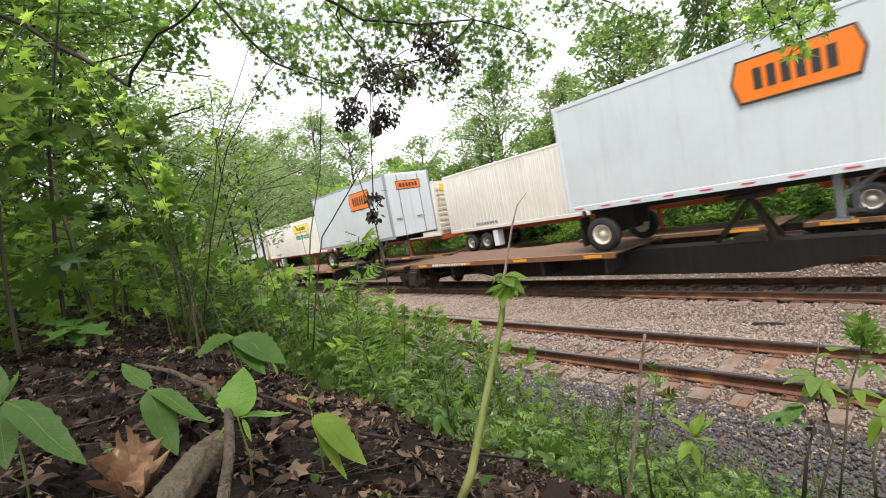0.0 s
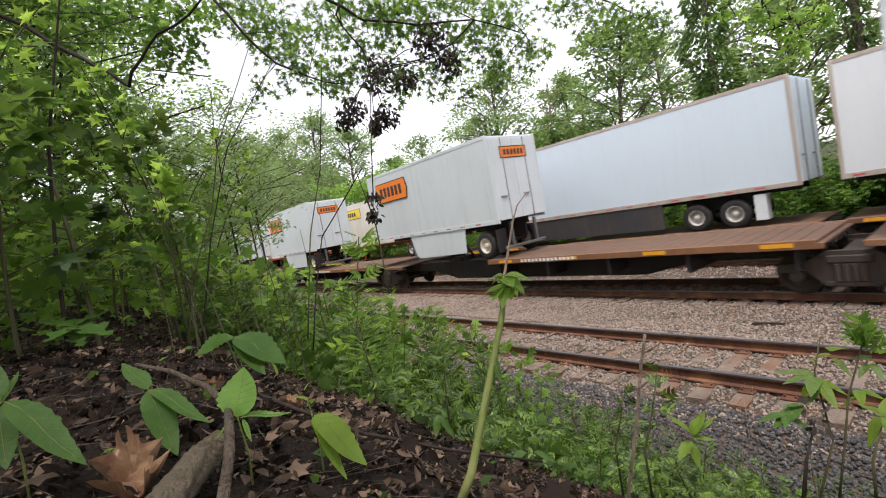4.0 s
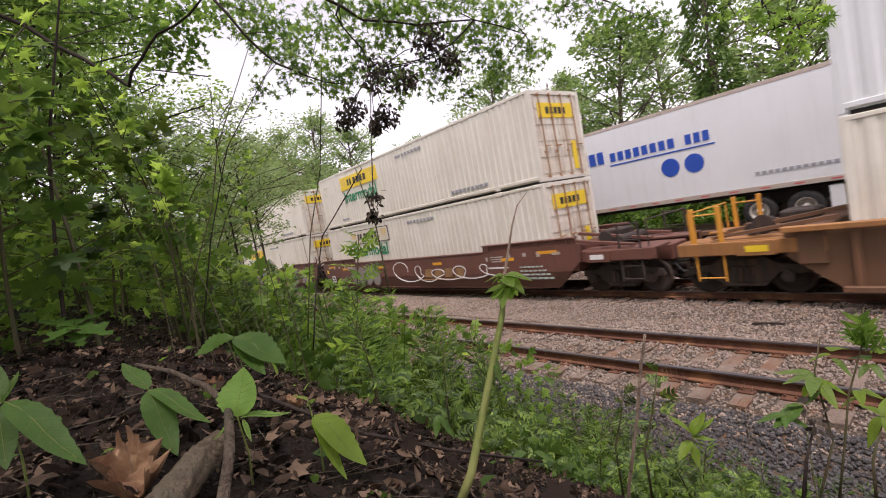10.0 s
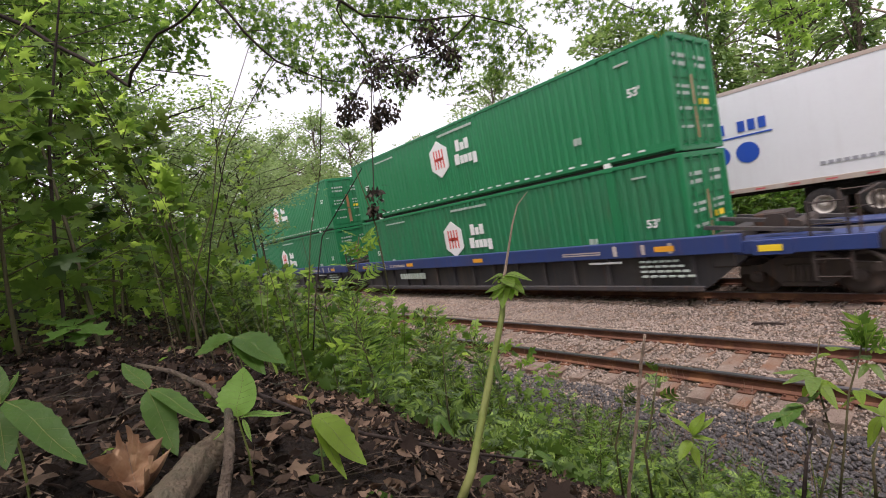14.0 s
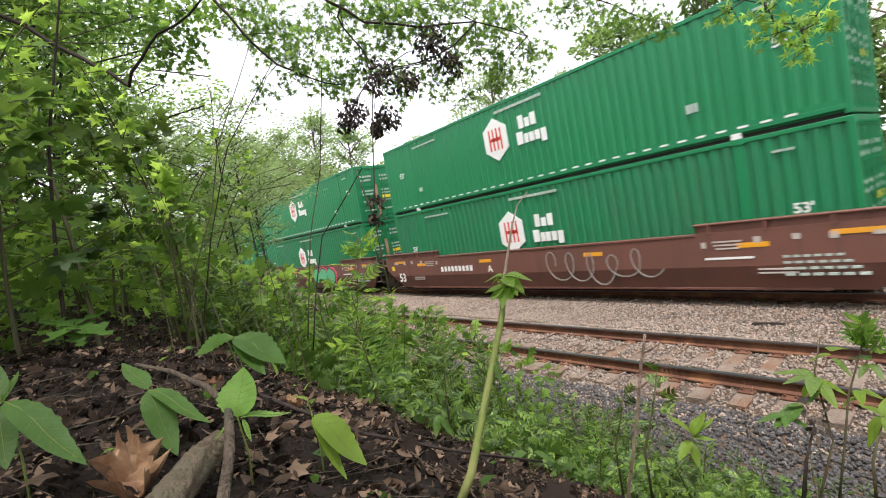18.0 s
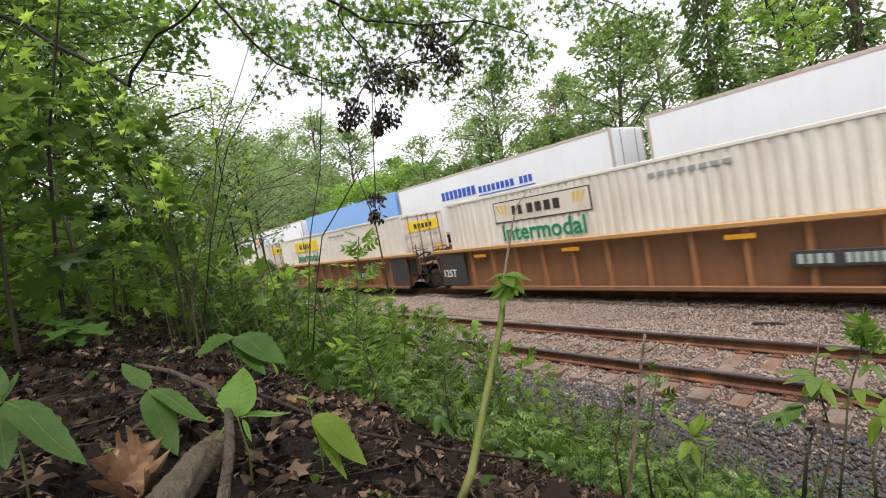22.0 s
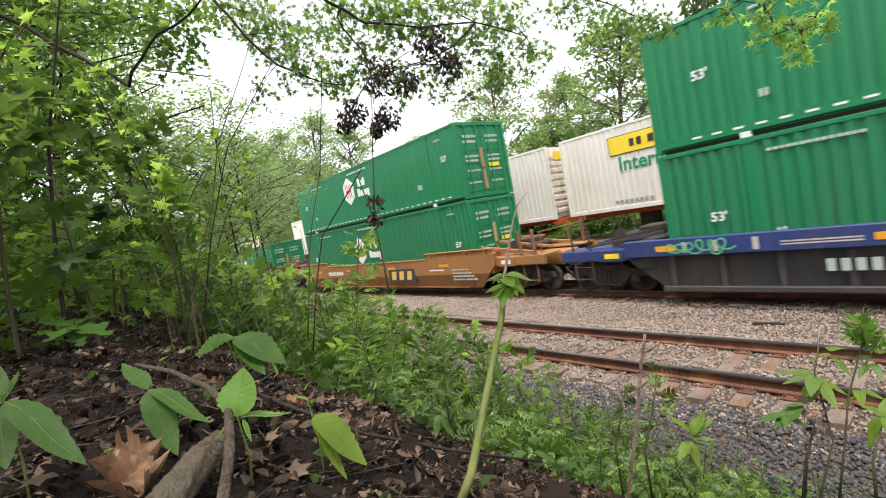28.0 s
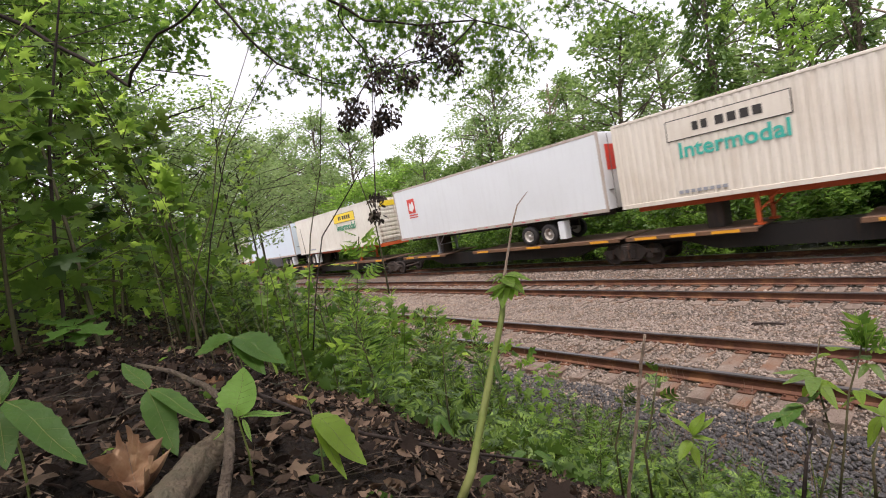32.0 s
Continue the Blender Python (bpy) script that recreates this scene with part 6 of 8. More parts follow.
TALL_STEM = ((-0.53, 0.36, 2.62), (-0.53, 0.39, 2.65), (-0.53, 0.43, 2.72), (-0.53, 0.47, 2.79), (-0.53, 0.51, 2.86), (-0.53, 0.53, 2.92))
DRY_TIP = ((-0.53, 0.53, 2.92), (-0.53, 0.55, 2.96), (-0.53, 0.57, 3.00), (-0.53, 0.59, 3.03), (-0.52, 0.61, 3.05))
DRY_STICK = ((-0.66, 0.93, 2.19), (-0.64, 0.94, 2.30), (-0.60, 0.97, 2.50), (-0.58, 0.98, 2.61), (-0.56, 0.98, 2.68))
SEEDLING_A = (((-0.922, -0.12, 2.886), (-0.795, -0.039, 2.805), 0.36), ((-0.925, -0.124, 2.887), (-0.951, -0.122, 2.943), 0.50), ((-0.925, -0.125, 2.884), (-0.946, -0.103, 2.924), 0.45), ((-0.928, -0.128, 2.881), (-0.865, -0.128, 2.809), 0.55))
SEEDLING_B = (((-0.938, 0.05, 2.836), (-1.006, 0.026, 2.889), 0.50), ((-0.938, 0.049, 2.834), (-0.849, 0.065, 2.743), 0.50), ((-0.937, 0.051, 2.835), (-0.844, 0.12, 2.78), 0.36))
SEEDLING_C = (((-0.803, 0.15, 2.776), (-0.814, 0.173, 2.85), 1.30), ((-0.801, 0.153, 2.774), (-0.75, 0.218, 2.775), 0.32), ((-0.806, 0.147, 2.773), (-0.813, 0.107, 2.755), 0.35), ((-0.798, 0.156, 2.771), (-0.772, 0.157, 2.741), 0.30))
SEEDLING_D = (((-1.457, 0.309, 2.802), (-1.457, 0.198, 2.79), 1.45), ((-1.455, 0.312, 2.801), (-1.319, 0.404, 2.721), 0.85), ((-1.455, 0.311, 2.798), (-1.312, 0.339, 2.709), 0.50))
SEEDLING_E = (((-0.791, 0.262, 2.762), (-0.825, 0.25, 2.773), 0.30), ((-0.786, 0.266, 2.734), (-0.698, 0.311, 2.656), 0.60), ((-0.788, 0.262, 2.732), (-0.712, 0.277, 2.639), 0.28))
SEEDLING_F = (((-1.223, 0.81, 2.401), (-1.196, 0.766, 2.351), 0.50), ((-1.223, 0.81, 2.401), (-1.174, 0.829, 2.334), 0.45))
SEEDLING_G = (((-2.847, -0.08, 2.846), (-2.93, -0.2, 2.92), 1.1), ((-2.847, -0.08, 2.846), (-2.72, -0.19, 2.83), 0.95), ((-2.847, -0.08, 2.846), (-2.68, 0.06, 2.8), 1.0), ((-2.847, -0.08, 2.846), (-2.87, 0.06, 2.9), 1.0), ((-2.85, -0.08, 2.82), (-2.7, -0.06, 2.77), 0.9))
SEEDLING_I = (((-0.809, 1.631, 2.073), (-0.779, 1.678, 2.153), 0.70), ((-0.809, 1.631, 2.073), (-0.859, 1.578, 2.177), 0.55), ((-0.809, 1.629, 2.063), (-0.748, 1.671, 2.061), 0.60), ((-0.814, 1.622, 2.054), (-0.824, 1.533, 2.024), 0.60), ((-0.808, 1.632, 2.069), (-0.756, 1.704, 2.132), 0.40), ((-0.812, 1.623, 2.043), (-0.776, 1.589, 1.973), 0.50))
SEEDLING_J = (((-0.485, 1.733, 2.211), (-0.542, 1.621, 2.184), 0.60), ((-0.483, 1.737, 2.214), (-0.521, 1.689, 2.231), 0.50), ((-0.48, 1.74, 2.217), (-0.447, 1.786, 2.256), 0.50))
SEEDLING_H = (((-1.124, 1.076, 2.178), (-1.123, 1.005, 2.188), 0.70), ((-1.106, 1.099, 2.172), (-1.044, 1.138, 2.141), 0.50))
LOG = ((-0.68, 0.01, 2.73), (-0.76, 0.07, 2.74), (-0.85, 0.12, 2.73))
TWIG = ((-0.62, 0.07, 2.72), (-0.69, 0.11, 2.77), (-0.85, 0.15, 2.79), (-0.99, 0.14, 2.80), (-1.17, 0.11, 2.81), (-1.34, 0.06, 2.82))
FALLEN_STICK = ((-1.34, 0.28, 2.67), (-1.11, 0.33, 2.65), (-0.90, 0.40, 2.61), (-0.80, 0.55, 2.53), (-0.85, 0.87, 2.33))
OAK = (-0.811, 0.003, 2.713)
RIGHT_STEMS = (((-0.44, 1.75, 1.81), (-0.41, 1.81, 2.04), (-0.39, 1.86, 2.22), (-0.36, 1.94, 2.35), (-0.35, 1.99, 2.48)), ((-0.46, 1.50, 1.95), (-0.44, 1.54, 2.13), (-0.42, 1.60, 2.24)), ((-0.47, 1.63, 1.86), (-0.43, 1.79, 2.08), (-0.47, 1.85, 2.29), (-0.45, 1.88, 2.40)), ((-0.26, 1.36, 2.12), (-0.26, 1.38, 2.27), (-0.24, 1.44, 2.36)))
WHORL_A = ((-2.30, 1.07, 2.41), (-2.28, 1.11, 2.59), (-2.26, 1.15, 2.81), (-2.25, 1.20, 3.02))
WHORL_B = ((-1.03, 1.66, 1.93), (-1.00, 1.71, 2.08), (-0.98, 1.76, 2.24))
WHORL_C = ((-1.28, 1.82, 1.80), (-1.25, 1.86, 1.94), (-1.24, 1.89, 2.04))
RIGHT_WEED_LEAVES = ((-0.35, 1.95, 2.38, 0.09, 13), (-0.43, 1.90, 2.35, 0.05, 4), (-0.34, 1.93, 2.32, 0.05, 5), (-0.47, 1.85, 2.27, 0.07, 7), (-0.52, 1.69, 2.19, 0.05, 4), (-0.37, 1.88, 2.23, 0.05, 5))
THIN_STEMS = (((-3.00, -0.13, 2.73), (-3.00, -0.08, 3.24), (-2.99, -0.01, 3.77), (-2.96, 0.08, 4.13), (-2.90, 0.19, 4.57)), ((-3.21, 0.39, 2.46), (-3.14, 0.53, 2.99), (-3.11, 0.69, 3.35), (-3.06, 0.79, 3.73), (-2.96, 1.07, 4.32)), ((-3.38, 0.49, 2.40), (-3.29, 0.69, 3.19), (-3.19, 0.88, 3.75), (-3.01, 1.24, 4.28)), ((-3.14, 1.13, 2.38), (-3.08, 1.27, 3.08), (-3.01, 1.41, 3.53), (-2.12, 1.11, 3.89)), ((-2.92, 1.07, 2.34), (-2.89, 1.15, 2.70), (-2.84, 1.25, 3.06), (-2.39, 1.38, 3.41), (-2.46, 1.31, 3.59)), ((-2.25, 1.32, 2.67), (-2.27, 1.33, 3.06), (-2.32, 1.30, 3.40)))

# ---- leaves ----
OVAL = (np.array([(0, 0, 0), (-0.2, 0.25, 0.05), (0.2, 0.25, 0.05), (0, 0.5, 0), (-0.21, 0.62, 0.05), (0.21, 0.62, 0.05), (0, 1, -0.1)]),
        np.array([(0, 3, 1), (0, 2, 3), (1, 3, 4), (2, 5, 3), (4, 3, 6), (5, 6, 3)]))


def lobed(radii, droop=0.12):
    """A lobed leaf: outline radii at even steps round its heart, stalk at the bottom."""
    n = len(radii)
    v = [(0, 0.42, 0.03)]
    for i, r in enumerate(radii):
        a = -math.pi / 2 + 2 * math.pi * i / n
        v.append((r * math.cos(a), 0.42 + r * math.sin(a), -droop * r))
    return np.array(v), np.array([(0, 1 + i, 1 + (i + 1) % n) for i in range(n)])


MAPLE = lobed((0.34, 0.26, 0.42, 0.26, 0.52, 0.3, 0.58, 0.3, 0.52, 0.26, 0.42, 0.26))
STAR = lobed((0.36, 0.22, 0.46, 0.21, 0.54, 0.23, 0.58, 0.23, 0.54, 0.21, 0.46, 0.22))
SLIM = lobed((0.3, 0.15, 0.4, 0.17, 0.54, 0.17, 0.66, 0.17, 0.54, 0.17, 0.4, 0.12), 0.2)
BROADMAPLE = lobed((0.3, 0.3, 0.26, 0.42, 0.36, 0.3, 0.27, 0.46, 0.54, 0.38, 0.29, 0.42, 0.64, 0.42, 0.29, 0.38, 0.54, 0.46, 0.27, 0.3, 0.36, 0.42, 0.26, 0.3), 0.25)
LANCE = (np.array([(0, 0, 0), (-0.07, 0.3, 0.02), (0.07, 0.3, 0.02), (0, 0.4, 0), (-0.06, 0.6, 0.02), (0.06, 0.6, 0.02), (0, 1, -0.08)]), OVAL[1])


def feather():
    v, f = [(0, 0, 0), (0.02, 0.5, 0), (-0.02, 0.5, 0), (0, 1, -0.12)], [(0, 1, 2), (1, 3, 2)]
    for k, (y, w) in enumerate(((0.2, 0.2), (0.38, 0.3), (0.56, 0.32), (0.74, 0.24))):
        for s in (-1, 1):
            n = len(v)
            v += [(0, y - 0.05, 0), (s * w, y + 0.2, -0.05), (s * w * 0.66, y + 0.01, 0.01), (0, y + 0.06, 0)]
            f += [(n, n + 2, n + 1), (n, n + 1, n + 3)]
    return np.array(v), np.array(f)


FEATHER = feather()


def unit(a):
    return a / (np.linalg.norm(a, axis=1, keepdims=True) + 1e-9)


def leaf_field(pts, size, tmpl, g, out=None, flat=0.42, droop=0.25):
    """Vertices and triangles of one leaf at each point; flat: how level they lie."""
    n = len(pts)
    fwd = g.normal(size=(n, 3)) * (1, 1, 0.45)
    if out is not None:
        fwd = fwd + out
    fwd = unit(fwd - np.array([0, 0, droop]))
    up = unit(np.array([0, 0, flat]) + g.normal(size=(n, 3)) * (1 - flat) * 0.8)
    side = unit(np.cross(fwd, up))
    nrm = np.cross(side, fwd)
    s = (np.asarray(size) * (0.7 + 0.6 * g.random(n)))[:, None, None]
    tv, tf = tmpl
    v = pts[:, None] + s * (tv[None, :, 0:1] * side[:, None] + tv[None, :, 1:2] * fwd[:, None] + tv[None, :, 2:3] * nrm[:, None])
    f = tf[None] + (np.arange(n) * len(tv))[:, None, None]
    return v.reshape(-1, 3), f.reshape(-1, 3)


def leaf_part(name, pts, size, tmpl, material, parent, g, label="", **k):
    v, f = leaf_field(pts, size, tmpl, g, **k)
    return stuff_mesh(name, v, f, material, label, "", parent)


def ball(g, c, r, n, squash=0.8):
    d = unit(g.normal(size=(n, 3))) * (g.random((n, 1)) ** 0.5) * r
    return np.asarray(c) + d * (1, 1, squash)


# ---- trees ----
def tree(name, label, h, r, crown_lo, n_limb, per, leaf, tmpl, material, seed, bark=None, lean_=0.3, airy=1.0, trunk_r=None, category="tree"):
    """Tapered trunk, limbs, twigs, and leaves in uneven clumps round the limbs' outer parts."""
    g = np.random.default_rng(seed)
    root = thing(name, label, category)
    wood = Shape()
    tr = trunk_r or h * 0.016
    dx, dy = g.normal(size=2) * lean_
    trunk = [(dx * t * t * 1.5 + 0.08 * math.sin(5 * t + seed), dy * t * t * 1.5, h * 0.93 * t - 0.15 * (t == 0)) for t in np.linspace(0, 1, 8)]
    wood.tube(trunk, tr, tr * 0.22, 8)
    pts, outs = [], []
    for i in range(n_limb):
        t = crown_lo + (0.97 - crown_lo) * (i + g.random()) / n_limb
        k = min(6, int(t * 7))
        b = np.array(trunk[k]) + (np.array(trunk[k + 1]) - np.array(trunk[k])) * (t * 7 - k)
        a = i * 2.4 + g.random() * 1.2
        shape = math.sin(math.pi * min(1, (t - crown_lo) / (1 - crown_lo) * 0.8 + 0.22)) ** 0.7
        ln = r * shape * (0.65 + 0.5 * g.random())
        rise = ln * (0.25 + 0.5 * g.random())
        e = b + np.array([math.cos(a) * ln, math.sin(a) * ln, rise])
        m = (b + e) / 2 + np.array([0, 0, 0.12 * ln]) + g.normal(size=3) * 0.05 * ln
        wood.tube([b, m, e], tr * 0.34 * (1.1 - t * 0.6), 0.012 + tr * 0.04, 5)
        for j in range(5):
            q = 0.35 + 0.65 * (j + g.random()) / 5
            c = b + (e - b) * q + g.normal(size=3) * 0.16 * ln
            if j % 2:
                wood.tube([b + (e - b) * max(0.2, q - 0.2), c], tr * 0.09 + 0.005, 0.005, 4)
            cr = (0.2 + 0.2 * g.random()) * (0.35 * r + 0.3)
            n = max(4, int(per * airy * (0.6 + 0.8 * g.random())))
            p = ball(g, c, cr * 1.5, n, 0.6)
            pts.append(p)
            outs.append((p - b) / (ln + 0.3) * 0.8)
    part("trunk", wood, bark or BARK, root)
    leaf_part("crown", np.concatenate(pts), leaf, tmpl, material, root, g, out=np.concatenate(outs))
    return root


def place(ob, x, y, turn=0.0, sink=0.05):
    ob.matrix_basis = pose(x, y, float(ground_z(x, y)) - sink, 0, 0, turn)
    return ob


WOODS = [tree("tree", "bright green broadleaf tree with a rounded crown", 10.5, 5.2, 0.12, 32, 50, 0.33, OVAL, LEAF_BRIGHT, 11),
         tree("tree", "tall grey-green tree with an airy crown", 16.0, 4.6, 0.2, 38, 38, 0.29, OVAL, LEAF_GREY, 12, airy=0.9),
         tree("tree", "dark green spreading tree with open limbs", 14.5, 4.6, 0.22, 34, 42, 0.3, OVAL, LEAF_OPEN, 13, airy=0.85),
         tree("tree", "tall mid-green woodland tree", 17.0, 5.0, 0.15, 38, 46, 0.32, OVAL, LEAF_OPEN, 14),
         tree("tree", "slender pale green tree with thin foliage", 13.0, 3.4, 0.22, 28, 29, 0.26, OVAL, LEAF_GREY, 15, airy=0.7),
         tree("tree", "dense mid-green tree at the wood's edge", 9.0, 4.0, 0.08, 28, 44, 0.3, OVAL, LEAF_OPEN, 16)]
BUSHES = [tree("bush", "dense dark green bush at the wood's edge", 3.4, 2.6, 0.02, 20, 34, 0.24, OVAL, LEAF_DARK, 21, trunk_r=0.05, category="bush"),
          tree("bush", "mid-green bush at the wood's edge", 3.0, 2.3, 0.02, 18, 34, 0.22, OVAL, LEAF_MID, 22, trunk_r=0.05, category="bush"),
          tree("bush", "bright green bush beside the track", 2.6, 2.2, 0.02, 18, 32, 0.2, OVAL, LEAF_BRIGHT, 23, trunk_r=0.05, category="bush")]
SEEN = set()


def planted(protos, i, x, y, turn):
    ob = protos[i]
    if ob.name in SEEN:
        ob = copy_thing(ob, pose(0, 0, 0))
    SEEN.add(ob.name)
    ob["group"] = ob["category"] + "s behind the tracks"
    return place(ob, x, y, turn)


for i, x, y, turn in ((0, -38, 27.5, 20), (0, -44.5, 30, 130), (1, -26.5, 28.5, 0), (2, -15.6, 27.5, 60), (1, -9.0, 37, 0),  (4, -52, 26, 90),
                      (4, -60, 29, 200), (5, -19.5, 25.5, 0), (2, -6.9, 27.6, 100), (5, -1.0, 27, 210), (1, -70, 31, 40), (3, -82, 34, 10), (4, -95, 28, 15), (1, -112, 33, 160), (3, -130, 30, 90),
                      (5, -76, 26, 45), (5, -101, 26, 10), (2, -58, 38, 120), (1, -42, 42, 80), (2, 3.5, 29, 140), (3, 8, 34, 10), (5, 6, 27, 70), (3, 16, 32, 30), (5, -64, 25.5, 160), (0, -48, 25.5, 240), (4, -34.5, 26, 170), (5, -29.5, 25.5, 300), (1, -18, 40, 30), (3, -30, 44, 10), (4, -22, 34, 250)):
    planted(WOODS, i, x, y, turn)
for i, x, y, turn, k in ((1, -63, 29, 10, 1.45), (1, -76, 30, 90, 1.55), (4, -69, 27, 200, 1.5), (3, -88, 31, 40, 1.45), (1, -55, 30, 300, 1.2), (4, -84, 27, 120, 1.6), (1, -100, 31, 30, 1.6), (4, -58, 27, 50, 1.25), (1, -118, 30, 250, 1.6)):
    ob = planted(WOODS, i, x, y, turn)
    ob.matrix_basis = ob.matrix_basis @ Matrix.Diagonal((k, k, k, 1))
g0 = np.random.default_rng(5)
for k in range(46):
    x = -66 + k * 1.62 + g0.normal() * 0.5
    planted(BUSHES, int(g0.integers(0, 3)) if g0.random() < 0.7 else 0, x, 23.3 + g0.random() * 2.6, float(g0.random() * 360))


def vine_trunk(x, y, h, r, n, seed, label):
    """A trunk wrapped in climbing leaves."""
    g = np.random.default_rng(seed)
    root = thing("tree", label, "tree", "trees behind the tracks")
    wood = Shape().tube([(0.2 * math.sin(t * 3 + seed), 0, h * t - 0.2) for t in np.linspace(0, 1, 9)], 0.3, 0.08, 8)
    for k in range(9):
        z, a = h * (0.45 + 0.5 * k / 9), k * 2.2
        wood.tube([(0, 0, z), (math.cos(a) * r * 1.1, math.sin(a) * r, z + 0.8), (math.cos(a) * r * 1.9, math.sin(a) * r, z + 1.2)], 0.06, 0.012, 5)
    part("trunk", wood, BARK, root)
    z = g.random(n) * h
    a = g.random(n) * 6.283
    w = r * (0.55 + 0.35 * np.sin(z * 1.7 + seed) * np.cos(z * 0.6 + a) + 0.3 * g.random(n)) * (1.1 - 0.35 * z / h)
    p = np.stack([np.cos(a) * w + 0.2 * np.sin(z / h * 3 + seed), np.sin(a) * w, z], 1)
    leaf_part("climbing_leaves", p, 0.26, OVAL, LEAF_VINE, root, g, out=np.stack([np.cos(a), np.sin(a), -0.6 + 0 * a], 1) * 1.5)
    return place(root, x, y)


vine_trunk(-9.0, 25.2, 16, 1.25, 5600, 31, "tall trunk thickly wrapped in climbing vine")
vine_trunk(-3.75, 25.8, 14, 0.5, 1700, 32, "slim trunk wrapped in climbing vine")
vine_trunk(-25.0, 26.0, 11.5, 1.1, 2200, 34, "leaning trunk wrapped in climbing vine")


def bare_tree(x, y, h, seed):
    g = np.random.default_rng(seed)
    root = thing("dead_tree", "bare grey dead tree with thin branches", "tree", "trees behind the tracks")
    s = Shape().tube([(0.5 * t * t, 0, h * t - 0.2) for t in np.linspace(0, 1, 7)], 0.16, 0.03, 6)
    for k in range(16):
        t = 0.35 + 0.6 * k / 16
        b = np.array([0.5 * t * t, 0, h * t])
        a, ln = k * 2.4 + g.random(), h * 0.24 * (1.2 - t)
        e = b + np.array([math.cos(a) * ln, math.sin(a) * ln * 0.6, ln * (0.5 + 0.7 * g.random())])
        s.tube([b, (b + e) / 2 + g.normal(size=3) * 0.1, e], 0.05, 0.012, 4)
        for j in range(3):
            q = b + (e - b) * (0.4 + 0.2 * j)
            s.tube([q, q + g.normal(size=3) * 0.45 + np.array([0, 0, 0.45])], 0.018, 0.006, 4)
    part("bare_trunk", s, DEADWOOD, root)
    place(root, x, y)


bare_tree(-19.4, 26.0, 11.5, 41)
bare_tree(-3.0, 27.5, 13.0, 42)
bare_tree(-33.0, 30, 11.0, 43)

# ---- the bank: trees and saplings beside the camera ----
BANK = [tree("tree", "young maple with layered green leaves on the bank", 7.5, 2.9, 0.18, 34, 50, 0.088, MAPLE, LEAF_DIMMED, 51, DARK_BARK, trunk_r=0.06),
        tree("tree", "broadleaf tree with drooping bright leaves on the bank", 9.0, 3.4, 0.22, 36, 38, 0.112, OVAL, LEAF_BRIGHT, 52, DARK_BARK, trunk_r=0.08),
        tree("tree", "slender tree with mid-green leaves on the bank", 8.0, 2.6, 0.2, 32, 38, 0.1, OVAL, LEAF_OPEN, 53, DARK_BARK, trunk_r=0.05),
        tree("tree", "slim young tree with a light crown high above the bank", 9.5, 2.3, 0.5, 26, 22, 0.12, OVAL, LEAF_GREY, 54, DARK_BARK, trunk_r=0.05)]
# those behind and over the camera are unseen, added to shade the foreground bank
for i, x, y, turn in ((0, -7.0, -1.9, 0), (1, -10.8, -1.3, 40), (2, -8.8, -0.5, 120), (1, -13.0, 0.0, 200), (1, -14.5, 0.2, 90), (2, -16.5, 2.6, 10), (1, -21.0, 3.6, 250), (1, -19.0, 1.0, 310), (2, -25.0, 5.2, 70), (1, -31.0, 6.2, 160),
                      (2, -28.0, 3.0, 20), (2, -6.6, -3.6, 220), (1, -38.0, 7.8, 300), (0, -2.6, -4.2, 0), (1, 1.2, -3.0, 80), (2, 3.5, -1.2, 160), (1, 4.2, -5.0, 210), (0, -0.6, -6.0, 33), (2, -4.0, -6.0, 12), (1, 5.5, -0.5, 300), (0, 6.5, -2.0, 120), (0, -4.6, -2.6, 10), (2, -5.4, -1.2, 200), (1, -7.6, -4.6, 60), (2, -36.0, 4.0, 140), (2, -45.0, 8.4, 30), (1, -52.0, 7.5, 100), (1, -11.0, -3.2, 10), (3, -15.5, 4.6, 60), (3, -19.5, 6.0, 130), (3, -24.0, 7.2, 210), (3, -29.0, 7.6, 15), (3, -13.0, 3.2, 280), (3, -21.0, 5.0, 330)):
    ob = BANK[i]
    if ob.name in SEEN:
        ob = copy_thing(ob, pose(0, 0, 0))
    SEEN.add(ob.name)
    ob["group"] = "trees on the bank"
    place(ob, x, y, turn)
    # trees are scaled by bearing, to keep the sky gap in the camera's view open
    tall_ = (7.5, 9.0, 8.0, 9.5)[i]
    az = math.degrees(math.atan2(y, -x))
    if x < -6 and az > 7:
        k = min(1.0, (3.0 - float(ground_z(x, y)) + math.hypot(x, y) * float(np.interp(az, (7, 12, 16, 22), (0.6, 0.45, 0.29, 0.21)))) / tall_)
        ob.matrix_basis = ob.matrix_basis @ Matrix.Diagonal((k, k, k, 1))


for i, x, y, turn in ((2, -16.0, -1.0, 0), (2, -19.0, -2.8, 80), (2, -23.0, 0.6, 160)):
    ob = copy_thing(BUSHES[i], pose(0, 0, 0))
    ob["group"], ob["label"] = "bushes on the bank", "dense green bush among bank trees"
    place(ob, x, y, turn)


